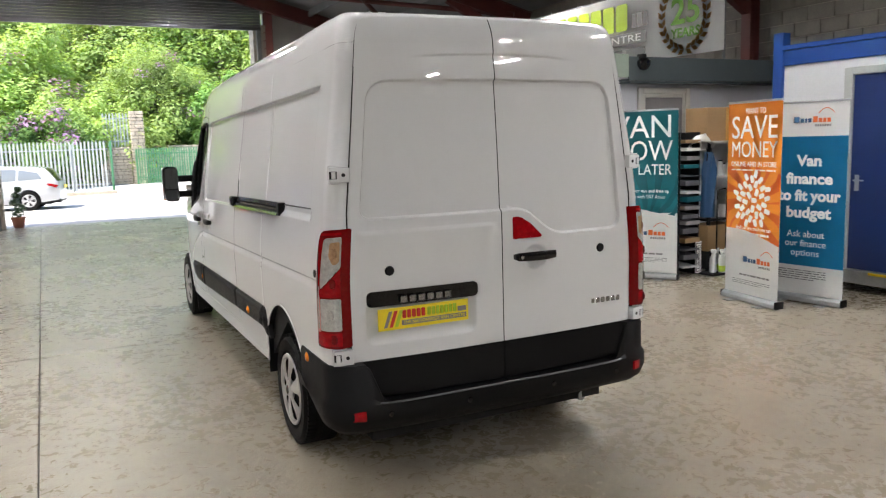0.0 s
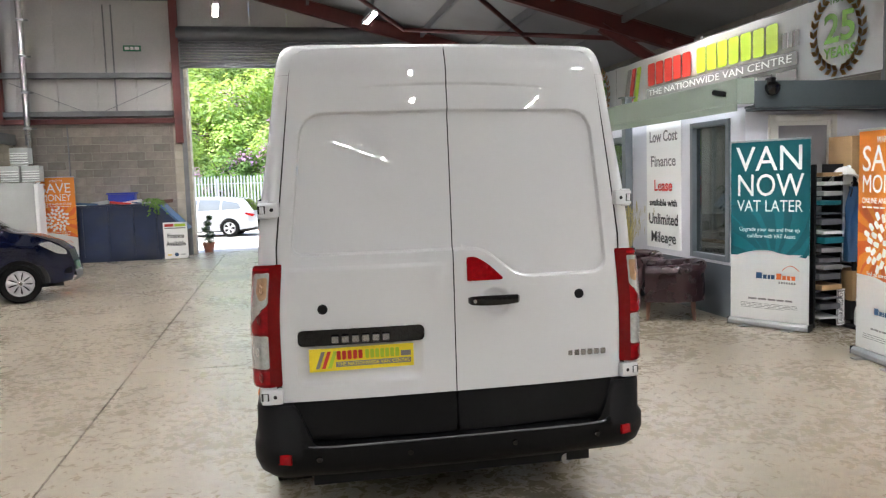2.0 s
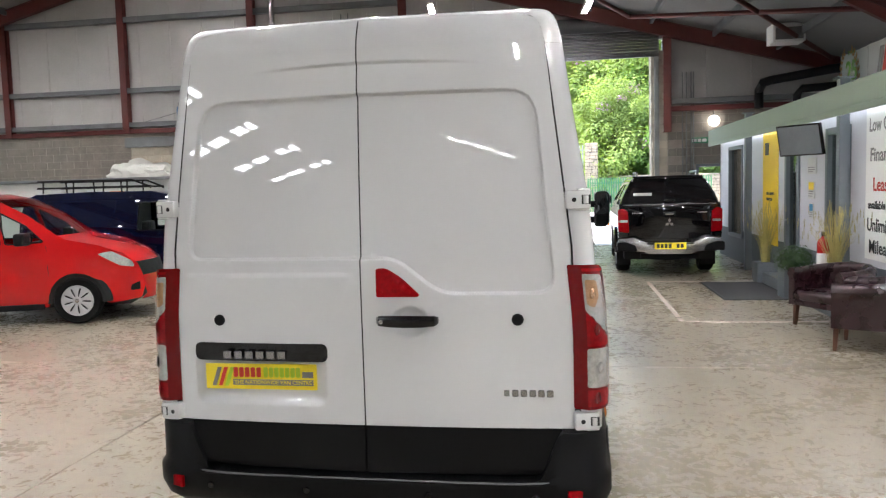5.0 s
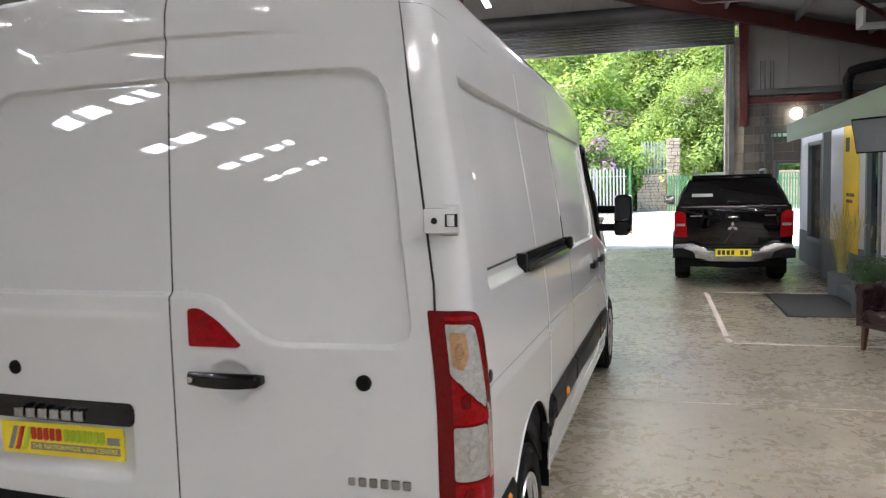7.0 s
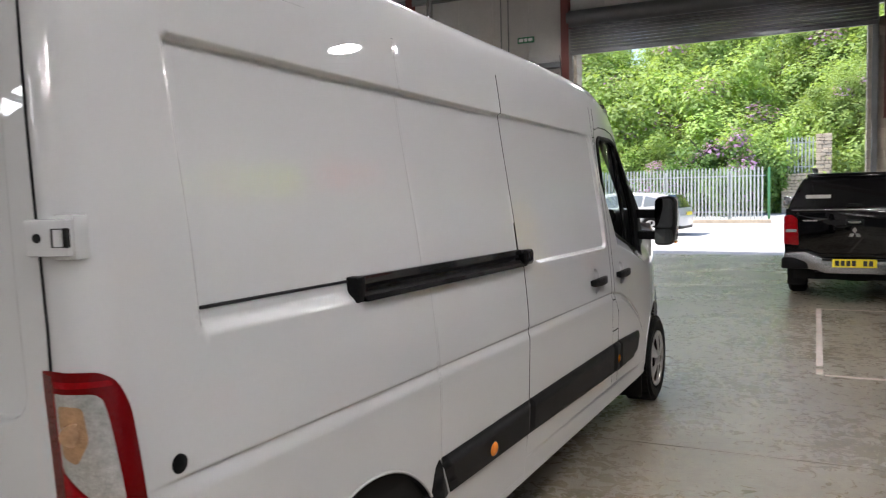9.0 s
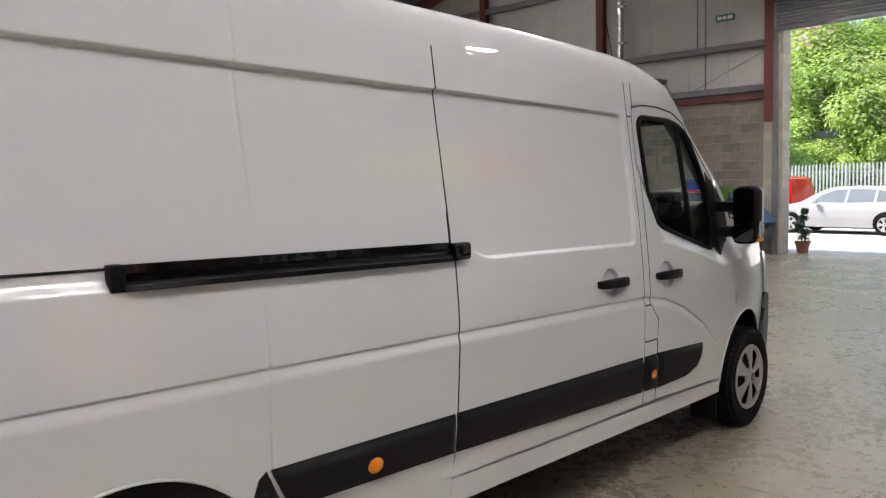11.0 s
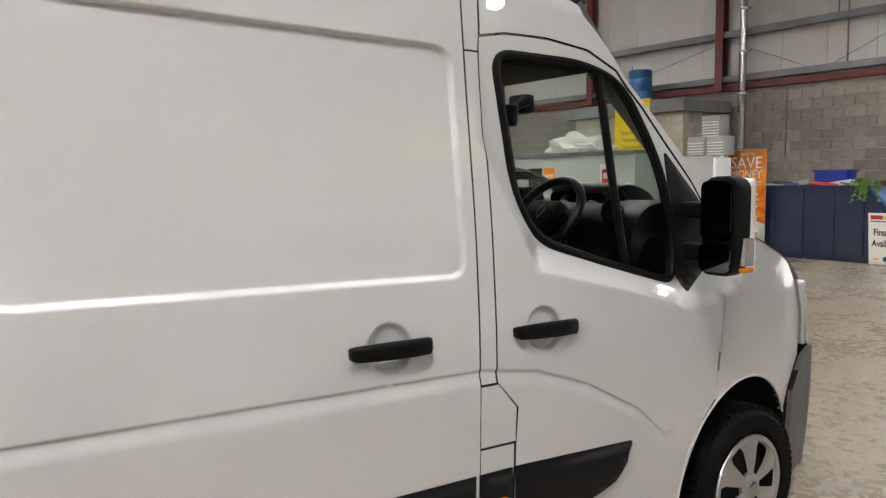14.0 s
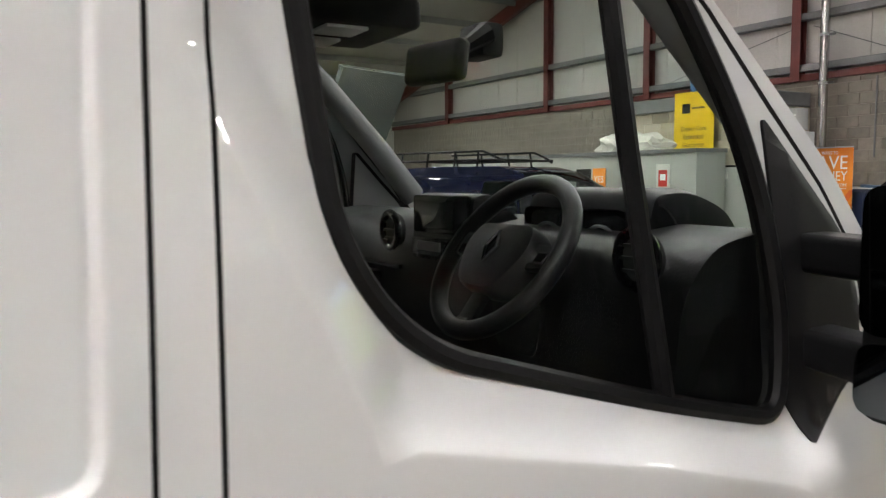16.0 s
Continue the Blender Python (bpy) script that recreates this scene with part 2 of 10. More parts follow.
M = dict(
    floor=concrete_floor(),
    white_paint=paint("white_car_paint", (0.62, 0.625, 0.63), 0.55, 0.012, 2, 90, spec=0.1, coat=1.0, coat_rough=0.005, coat_ior=1.8),
    black_trim=paint("black_textured_plastic", (0.0045, 0.0045, 0.005), 0.48, 0.2, 6, 120, bump=0.12, bscale=500, spec=0.15),
    grey_trim=paint("dark_grey_plastic", (0.008, 0.008, 0.009), 0.48, 0.15, 5, 140, bump=0.1, bscale=500, spec=0.2),
    gloss_black=paint("gloss_black", (0.003, 0.003, 0.0035), 0.2, 0.1, 8, 80, spec=0.15, coat=0.6, coat_rough=0.03),
    rubber=paint("tyre_rubber", (0.004, 0.004, 0.004), 0.7, 0.25, 7, 60, spec=0.14, bump=0.2, bscale=200),
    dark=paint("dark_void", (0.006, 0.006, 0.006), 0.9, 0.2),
    chrome=paint("brushed_chrome", (0.62, 0.62, 0.62), 0.18, 0.05, 5, 100, metal=1.0),
    silver=paint("silver_wheel_paint", (0.52, 0.52, 0.53), 0.32, 0.06, 6, 80, metal=0.75),
    steel=paint("galvanised_steel", (0.42, 0.43, 0.44), 0.42, 0.2, 4, 50, metal=0.8),
    red_lens=paint("red_lens", (0.25, 0.001, 0.004), 0.25, 0.3, 26, 80, spec=0.05, coat=0.5, coat_rough=0.01),
    red_dark=paint("dark_red_lens", (0.13, 0.001, 0.002), 0.25, 0.15, 12, 60, spec=0.05, coat=0.5, coat_rough=0.01),
    clear_lens=paint("clear_reflector_lens", (0.58, 0.57, 0.56), 0.15, 0.28, 45, 150, metal=0.6, bump=0.3, bscale=170, coat=1.0, coat_rough=0.01),
    side_lens=paint("pale_red_side_lens", (0.30, 0.055, 0.05), 0.3, 0.12, 8, 60, spec=0.3, coat=1.0, coat_rough=0.02),
    amber_lens=paint("amber_lens", (0.75, 0.22, 0.02), 0.15, 0.1, 20, 100, coat=1.0),
    orange_inner=paint("indicator_reflector", (0.60, 0.36, 0.20), 0.15, 0.25, 45, 150, metal=0.6, bump=0.3, bscale=170, coat=1.0, coat_rough=0.01),
    yellow_plate=paint("yellow_plate", (0.85, 0.68, 0.02), 0.4, 0.04, 6, 90),
    red_print=paint("red_print", (0.55, 0.03, 0.02), 0.5, 0.05),
    green_print=paint("lime_print", (0.42, 0.58, 0.03), 0.5, 0.05),
    grey_print=paint("grey_print", (0.22, 0.21, 0.21), 0.5, 0.06),
    black_print=paint("black_print", (0.012, 0.012, 0.014), 0.5, 0.06),
    white_print=paint("white_print", (0.82, 0.82, 0.80), 0.5, 0.03),
    vinyl_white=paint("white_vinyl", (0.85, 0.85, 0.83), 0.5, 0.04, 1.5, 40),
    teal=paint("teal_vinyl", (0.005, 0.155, 0.185), 0.42, 0.10, 2.5, 40),
    teal_dark=paint("dark_teal_vinyl", (0.004, 0.105, 0.13), 0.42, 0.10, 2.5, 40),
    orange=paint("orange_vinyl", (0.80, 0.255, 0.02), 0.45, 0.08, 2.0, 40),
    orange_red=paint("deep_orange_vinyl", (0.72, 0.14, 0.02), 0.45, 0.10, 2.0, 40),
    azure=paint("azure_vinyl", (0.006, 0.22, 0.45), 0.45, 0.06, 2.0, 40),
    yellow=paint("yellow_vinyl", (0.82, 0.55, 0.01), 0.5, 0.08, 2.0, 40),
    gold=paint("gold_print", (0.62, 0.33, 0.09), 0.5, 0.12, 9, 60),
    leaf_green=paint("green_print", (0.13, 0.30, 0.03), 0.5, 0.1),
    navy_print=paint("navy_print", (0.02, 0.07, 0.16), 0.5, 0.06),
    block=paint("concrete_block", (0.21, 0.187, 0.158), 0.9, 0.24, 5, 45, bump=0.5, bscale=70, per_object=0.24),
    block_pale=paint("pale_concrete_block", (0.43, 0.385, 0.305), 0.9, 0.18, 4, 45, bump=0.5, bscale=70, per_object=0.10),
    mortar=paint("mortar", (0.30, 0.275, 0.235), 0.95, 0.15, 6, 60, bump=0.3),
    mortar_pale=paint("pale_mortar", (0.40, 0.36, 0.29), 0.95, 0.15, 6, 60, bump=0.3),
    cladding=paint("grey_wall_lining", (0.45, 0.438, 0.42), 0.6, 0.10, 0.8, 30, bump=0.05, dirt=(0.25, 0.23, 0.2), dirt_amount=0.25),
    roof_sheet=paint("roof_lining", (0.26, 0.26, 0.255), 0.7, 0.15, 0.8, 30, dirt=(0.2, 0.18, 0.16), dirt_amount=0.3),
    red_steel=paint("red_oxide_steel", (0.115, 0.022, 0.018), 0.55, 0.22, 3, 40, bump=0.08, dirt=(0.05, 0.03, 0.025), dirt_amount=0.4),
    grey_steel=paint("grey_rail", (0.16, 0.165, 0.17), 0.5, 0.2, 3, 40, dirt=(0.07, 0.065, 0.06), dirt_amount=0.35),
    shutter=paint("shutter_steel", (0.11, 0.113, 0.117), 0.42, 0.2, 2, 40, metal=0.5, dirt=(0.08, 0.07, 0.06), dirt_amount=0.4),
    office_wall=paint("pale_lilac_panel", (0.62, 0.62, 0.66), 0.5, 0.05, 1.2, 40),
    office_grey=paint("slate_grey_frame", (0.13, 0.15, 0.165), 0.45, 0.08, 3, 60),
    office_base=paint("dark_slate_base", (0.09, 0.105, 0.12), 0.55, 0.12, 3, 60),
    sage=paint("sage_green_fascia", (0.24, 0.285, 0.235), 0.45, 0.08, 2, 40),
    fascia_dark=paint("dark_slate_fascia", (0.06, 0.075, 0.08), 0.45, 0.10, 2, 40),
    cream=paint("cream_frame", (0.62, 0.60, 0.54), 0.5, 0.05),
    blue_paint=paint("royal_blue_paint", (0.008, 0.055, 0.26), 0.4, 0.1, 3, 50),
    blue_door=paint("dark_blue_door", (0.006, 0.022, 0.105), 0.38, 0.10, 2, 50),
    cabin_white=paint("cabin_panel", (0.60, 0.61, 0.62), 0.45, 0.06, 1.2, 40),
    navy_steel=paint("navy_skip_steel", (0.010, 0.020, 0.055), 0.42, 0.3, 3, 40, bump=0.1, dirt=(0.05, 0.045, 0.04), dirt_amount=0.5),
    skip_blue=paint("worn_blue_lid", (0.06, 0.12, 0.22), 0.5, 0.25, 3, 40, dirt=(0.16, 0.15, 0.13), dirt_amount=0.5),
    crate_blue=paint("bright_blue_plastic", (0.01, 0.03, 0.30), 0.4, 0.1),
    barrel_blue=paint("blue_barrel_plastic", (0.02, 0.10, 0.25), 0.42, 0.15, 3, 40),
    grey_cab=paint("grey_cabinet", (0.40, 0.41, 0.39), 0.5, 0.08, 2, 40),
    leather=paint("oxblood_leather", (0.016, 0.004, 0.006), 0.28, 0.25, 6, 90, bump=0.15, bscale=160, coat=0.25, coat_rough=0.2),
    dark_wood=paint("dark_wood", (0.075, 0.03, 0.016), 0.4, 0.3, 8, 60),
    mat_grey=paint("ribbed_mat", (0.042, 0.042, 0.044), 0.9, 0.25, 8, 150, bump=0.4, bscale=150),
    tape=paint("floor_tape", (0.62, 0.55, 0.50), 0.6, 0.18, 9, 60, dirt=(0.4, 0.2, 0.15), dirt_amount=0.4),
    joint=paint("floor_joint", (0.055, 0.045, 0.036), 0.9, 0.3, 4, 60),
    card=paint("cardboard", (0.34, 0.215, 0.105), 0.8, 0.1, 4, 60),
    paper=paint("paper", (0.62, 0.62, 0.60), 0.7, 0.1, 8, 90),
    paper_dark=paint("stacked_folders", (0.10, 0.10, 0.11), 0.6, 0.3, 9, 90),
    helmet=paint("white_helmet_plastic", (0.75, 0.75, 0.74), 0.25, 0.04, coat=0.4),
    bottle=paint("milky_bottle", (0.60, 0.62, 0.60), 0.35, 0.1),
    lime=paint("lime_liquid", (0.40, 0.55, 0.05), 0.35, 0.1),
    red_ext=paint("extinguisher_red", (0.45, 0.012, 0.012), 0.25, 0.06, coat=0.6),
    foliage=leaf_mat("leaf", (0.163, 0.288, 0.078)),
    foliage_light=leaf_mat("young_leaf", (0.325, 0.445, 0.14)),
    blossom=leaf_mat("lilac_blossom", (0.55, 0.33, 0.60)),
    bark=paint("bark", (0.12, 0.095, 0.07), 0.9, 0.3, 5, 40, bump=0.5),
    straw=paint("straw_grass", (0.42, 0.36, 0.12), 0.6, 0.3, 6, 40),
    bush=paint("box_leaf", (0.03, 0.07, 0.016), 0.5, 0.35, 8, 60),
    terracotta=paint("terracotta", (0.24, 0.085, 0.045), 0.8, 0.2),
    yard=paint("pale_yard_concrete", (0.50, 0.48, 0.45), 0.85, 0.14, 0.4, 12, bump=0.1, bscale=20),
    stone=paint("rubble_stone", (0.40, 0.335, 0.25), 0.9, 0.3, 3, 30, bump=0.6, bscale=25, per_object=0.25),
    palisade=paint("galvanised_palisade", (0.40, 0.43, 0.42), 0.5, 0.2, 2, 20, metal=0.3, per_object=0.1),
    palisade_green=paint("green_palisade", (0.06, 0.20, 0.09), 0.5, 0.2, 2, 20),
    grass=paint("bank_grass", (0.13, 0.21, 0.05), 0.9, 0.35, 1.5, 12, bump=0.8, bscale=15),
    navy_car=paint("navy_car_paint", (0.0012, 0.003, 0.016), 0.4, 0.05, 2, 90, spec=0.02, coat=1.0, coat_rough=0.015),
    red_car=paint("red_car_paint", (0.46, 0.005, 0.006), 0.4, 0.04, 2, 90, spec=0.08, coat=1.0, coat_rough=0.015),
    black_car=paint("black_car_paint", (0.0015, 0.0015, 0.002), 0.3, 0.05, 2, 90, spec=0.03, coat=1.0, coat_rough=0.015),
    white_car=paint("silver_estate_paint", (0.40, 0.41, 0.42), 0.3, 0.03, 2, 90, coat=1.0, coat_rough=0.03),
    # Pale base colour stands in for reflections on car windows and the television.
    car_glass=paint("painted_reflection_glass", (0.15, 0.17, 0.185), 0.08, 0.1, 2, 20, coat=1.0, coat_rough=0.01),
    dull_chrome=paint("dull_chrome", (0.42, 0.42, 0.43), 0.26, 0.1, 5, 60, metal=1.0),
    trim_grey=paint("grey_pillar_trim", (0.17, 0.17, 0.175), 0.7, 0.08, 6, 80, bump=0.1, bscale=300),
    wheel_leather=paint("black_wheel_leather", (0.004, 0.004, 0.0042), 0.36, 0.15, 9, 140, bump=0.1, bscale=500, spec=0.35),
    bumper_grey=paint("mid_grey_bumper_plastic", (0.15, 0.152, 0.155), 0.5, 0.12, 4, 120, bump=0.1, bscale=500, spec=0.3),
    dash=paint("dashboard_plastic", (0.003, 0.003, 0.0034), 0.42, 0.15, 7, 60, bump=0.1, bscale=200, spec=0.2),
    screen=paint("dark_screen", (0.01, 0.011, 0.013), 0.12, 0.1, coat=0.6),
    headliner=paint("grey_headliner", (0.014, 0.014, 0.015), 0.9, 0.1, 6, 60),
    # Base darkened to stand in for the dark hall the glass would mirror.
    mirror=paint("mirror_glass", (0.08, 0.086, 0.088), 0.02, 0.01, metal=1.0),
    glass=glass_mat("clear_glass", (0.90, 0.95, 0.93), 0.92),
    glass_tint=glass_mat("tinted_glass", (0.93, 0.99, 0.96), 0.98, 0.010),
    glass_dark=glass_mat("office_glass", (0.80, 0.86, 0.84), 0.62, 0.10),
    exit_green=paint("exit_sign_green", (0.01, 0.16, 0.07), 0.5, 0.05),
    tarp=paint("pale_tarpaulin", (0.55, 0.54, 0.50), 0.7, 0.12, 3, 30),
    lamp_white=glow("lamp_tube", (1.0, 0.98, 0.95), 130.0),
    bay_white=glow("high_bay_lens", (1.0, 0.97, 0.93), 70.0),
    globe_white=glow("globe_lamp", (1.0, 0.93, 0.82), 4.0),
    led_white=glow("led_strip", (0.90, 0.96, 1.0), 3.2),
    rooflight=glow("rooflight_sheet", (0.95, 0.98, 1.0), 6.5),
)

# ---------------------------------------------------------------- building helpers
def mesh_of(bm, name, material=None, smooth=False):
    me = bpy.data.meshes.new(name)
    bm.to_mesh(me)
    bm.free()
    if smooth:
        me.polygons.foreach_set("use_smooth", [True] * len(me.polygons))
        if smooth != "all":
            me.set_sharp_from_angle(angle=radians(38))
    if material:
        me.materials.append(material)
    return me


def part(name, bm, material, parent=None, label="", smooth=True, m=None):
    """Links a bmesh as one mesh object under a thing or a part."""
    ob = new(name, mesh_of(bm, name, material, smooth))
    if parent:
        ob.parent = parent
    if m is not None:
        ob.matrix_basis = m
    return tagged(ob, label)


def thing(name, label, category, m=None, group="", kind=""):
    """An Empty at the base of a thing, which parents its parts."""
    ob = new(name)
    ob.empty_display_size = 0.1
    if m is not None:
        ob.matrix_basis = m
    return tagged(ob, label, category, group, kind)


def add_box(bm, x0, x1, y0, y1, z0, z1, bevel=0.0, seg=2, m=None):
    r = bmesh.ops.create_cube(bm, size=1.0)
    vs = r["verts"]
    bmesh.ops.scale(bm, vec=(x1 - x0, y1 - y0, z1 - z0), verts=vs)
    bmesh.ops.translate(bm, vec=((x0 + x1) / 2, (y0 + y1) / 2, (z0 + z1) / 2), verts=vs)
    if bevel:
        es = list({e for v in vs for e in v.link_edges})
        r = bmesh.ops.bevel(bm, geom=es, offset=bevel, segments=seg, affect="EDGES", profile=0.6)
        vs = list({v for f in r["faces"] for v in f.verts} | {v for v in vs if v.is_valid})
    if m is not None:
        bmesh.ops.transform(bm, matrix=m, verts=[v for v in vs if v.is_valid])
    return bm


def box(x0, x1, y0, y1, z0, z1, bevel=0.0, seg=2, m=None):
    return add_box(bmesh.new(), x0, x1, y0, y1, z0, z1, bevel, seg, m)


def add_cyl(bm, p, q, r, r2=None, seg=20, caps=True):
    p, q = Vector(p), Vector(q)
    d = q - p
    mm = Matrix.Translation((p + q) / 2) @ d.to_track_quat("Z", "Y").to_matrix().to_4x4()
    bmesh.ops.create_cone(bm, cap_ends=caps, segments=seg, radius1=r, radius2=r if r2 is None else r2, depth=d.length, matrix=mm)
    return bm


def cyl(p, q, r, r2=None, seg=20):
    return add_cyl(bmesh.new(), p, q, r, r2, seg)


def add_tube(bm, pts, r, seg=8, closed=False):
    """A round bar along points."""
    pts = [Vector(p) for p in pts]
    n = len(pts)
    rings = []
    up = None
    for i, p in enumerate(pts):
        a = pts[(i - 1) % n] if closed or i else pts[0]
        c = pts[(i + 1) % n] if closed or i < n - 1 else pts[-1]
        t = (c - a).normalized()
        if up is None:
            up = t.orthogonal().normalized()
        up = (up - t * up.dot(t)).normalized()
        side = t.cross(up)
        rr = r[i] if isinstance(r, (list, tuple)) else r
        rings.append([bm.verts.new(p + rr * (math.cos(2 * math.pi * k / seg) * up + math.sin(2 * math.pi * k / seg) * side)) for k in range(seg)])
    for i in range(n if closed else n - 1):
        a, c = rings[i], rings[(i + 1) % n]
        for k in range(seg):
            bm.faces.new((a[k], a[(k + 1) % seg], c[(k + 1) % seg], c[k]))
    if not closed:
        bm.faces.new(rings[0][::-1])
        bm.faces.new(rings[-1])
    return bm


def tube(pts, r, seg=8, closed=False):
    return add_tube(bmesh.new(), pts, r, seg, closed)


def add_lathe(bm, prof, seg=32, m=None):
    """Turns (radius, height) points round the z axis."""
    rings = []
    for r, z in prof:
        if r < 1e-5:
            v = bm.verts.new((0, 0, z))
            rings.append([v] * seg)
        else:
            rings.append([bm.verts.new((r * math.cos(2 * math.pi * k / seg), r * math.sin(2 * math.pi * k / seg), z)) for k in range(seg)])
    for a, c in zip(rings, rings[1:]):
        for k in range(seg):
            f = []
            for v in (a[k], a[(k + 1) % seg], c[(k + 1) % seg], c[k]):
                if v not in f:
                    f.append(v)
            if len(f) > 2:
                bm.faces.new(f)
    if m is not None:
        bmesh.ops.transform(bm, matrix=m, verts=list({v for ring in rings for v in ring}))
    return bm


def lathe(prof, seg=32, m=None):
    return add_lathe(bmesh.new(), prof, seg, m)


def add_prism(bm, poly, h0, h1, axes="xyz", bevel=0.0):
    """A polygon (a, b) pushed from h0 to h1 along the third axis."""
    def at(a, b, h):
        d = dict(zip(axes, (a, b, h)))
        return (d["x"], d["y"], d["z"])
    lo = [bm.verts.new(at(a, b, h0)) for a, b in poly]
    hi = [bm.verts.new(at(a, b, h1)) for a, b in poly]
    fs = [bm.faces.new(lo[::-1]), bm.faces.new(hi)]
    n = len(poly)
    for i in range(n):
        fs.append(bm.faces.new((lo[i], lo[(i + 1) % n], hi[(i + 1) % n], hi[i])))
    bmesh.ops.recalc_face_normals(bm, faces=fs)
    if bevel:
        es = [e for e in {e for f in fs[:2] for e in f.edges}]
        bmesh.ops.bevel(bm, geom=es, offset=bevel, segments=2, affect="EDGES", profile=0.6)
    return bm


def prism(poly, h0, h1, axes="xyz", bevel=0.0):
    return add_prism(bmesh.new(), poly, h0, h1, axes, bevel)


def rounded(pts, r=0.03, n=5):
    """A polygon with its corners rounded; r is one radius or one for each corner."""
    out = []
    m = len(pts)
    for i in range(m):
        p, a, c = Vector(pts[i]), Vector(pts[i - 1]), Vector(pts[(i + 1) % m])
        rr = r[i] if isinstance(r, (list, tuple)) else r
        rr = min(rr, (a - p).length * 0.48, (c - p).length * 0.48)
        if rr < 1e-4:
            out.append(tuple(p))
            continue
        s, e = p + (a - p).normalized() * rr, p + (c - p).normalized() * rr
        for k in range(n + 1):
            t = k / n
            q = s * (1 - t) ** 2 + p * 2 * t * (1 - t) + e * t * t
            out.append(tuple(q))
    return out


def densify(poly, step, closed=True):
    out = []
    n = len(poly)
    for i in range(n if closed else n - 1):
        a, c = np.array(poly[i]), np.array(poly[(i + 1) % n])
        k = max(1, int(np.hypot(*(c - a)) / step))
        out += [tuple(a + (c - a) * j / k) for j in range(k)]
    if not closed:
        out.append(tuple(poly[-1]))
    return out


def inside(poly, P):
    P = np.asarray(P)
    x, y = P[:, 0], P[:, 1]
    res = np.zeros(len(P), bool)
    q = np.array(poly)
    x2, y2 = q[:, 0], q[:, 1]
    x1, y1 = np.roll(x2, 1), np.roll(y2, 1)
    for a, b, c, d in zip(x1, y1, x2, y2):
        hit = ((b > y) != (d > y)) & (x < (c - a) * (y - b) / (d - b + 1e-12) + a)
        res ^= hit
    return res


def edge_distance(poly, P, closed=True):
    P = np.asarray(P)
    best = np.full(len(P), 1e9)
    q = np.array(poly)
    for i in range(len(q) if closed else len(q) - 1):
        a, c = q[i], q[(i + 1) % len(q)]
        d = c - a
        t = np.clip(((P - a) @ d) / (d @ d + 1e-12), 0, 1)
        best = np.minimum(best, np.hypot(*(P - a - t[:, None] * d).T))
    return best


def smooth01(t):
    t = np.clip(t, 0, 1)
    return t * t * (3 - 2 * t)


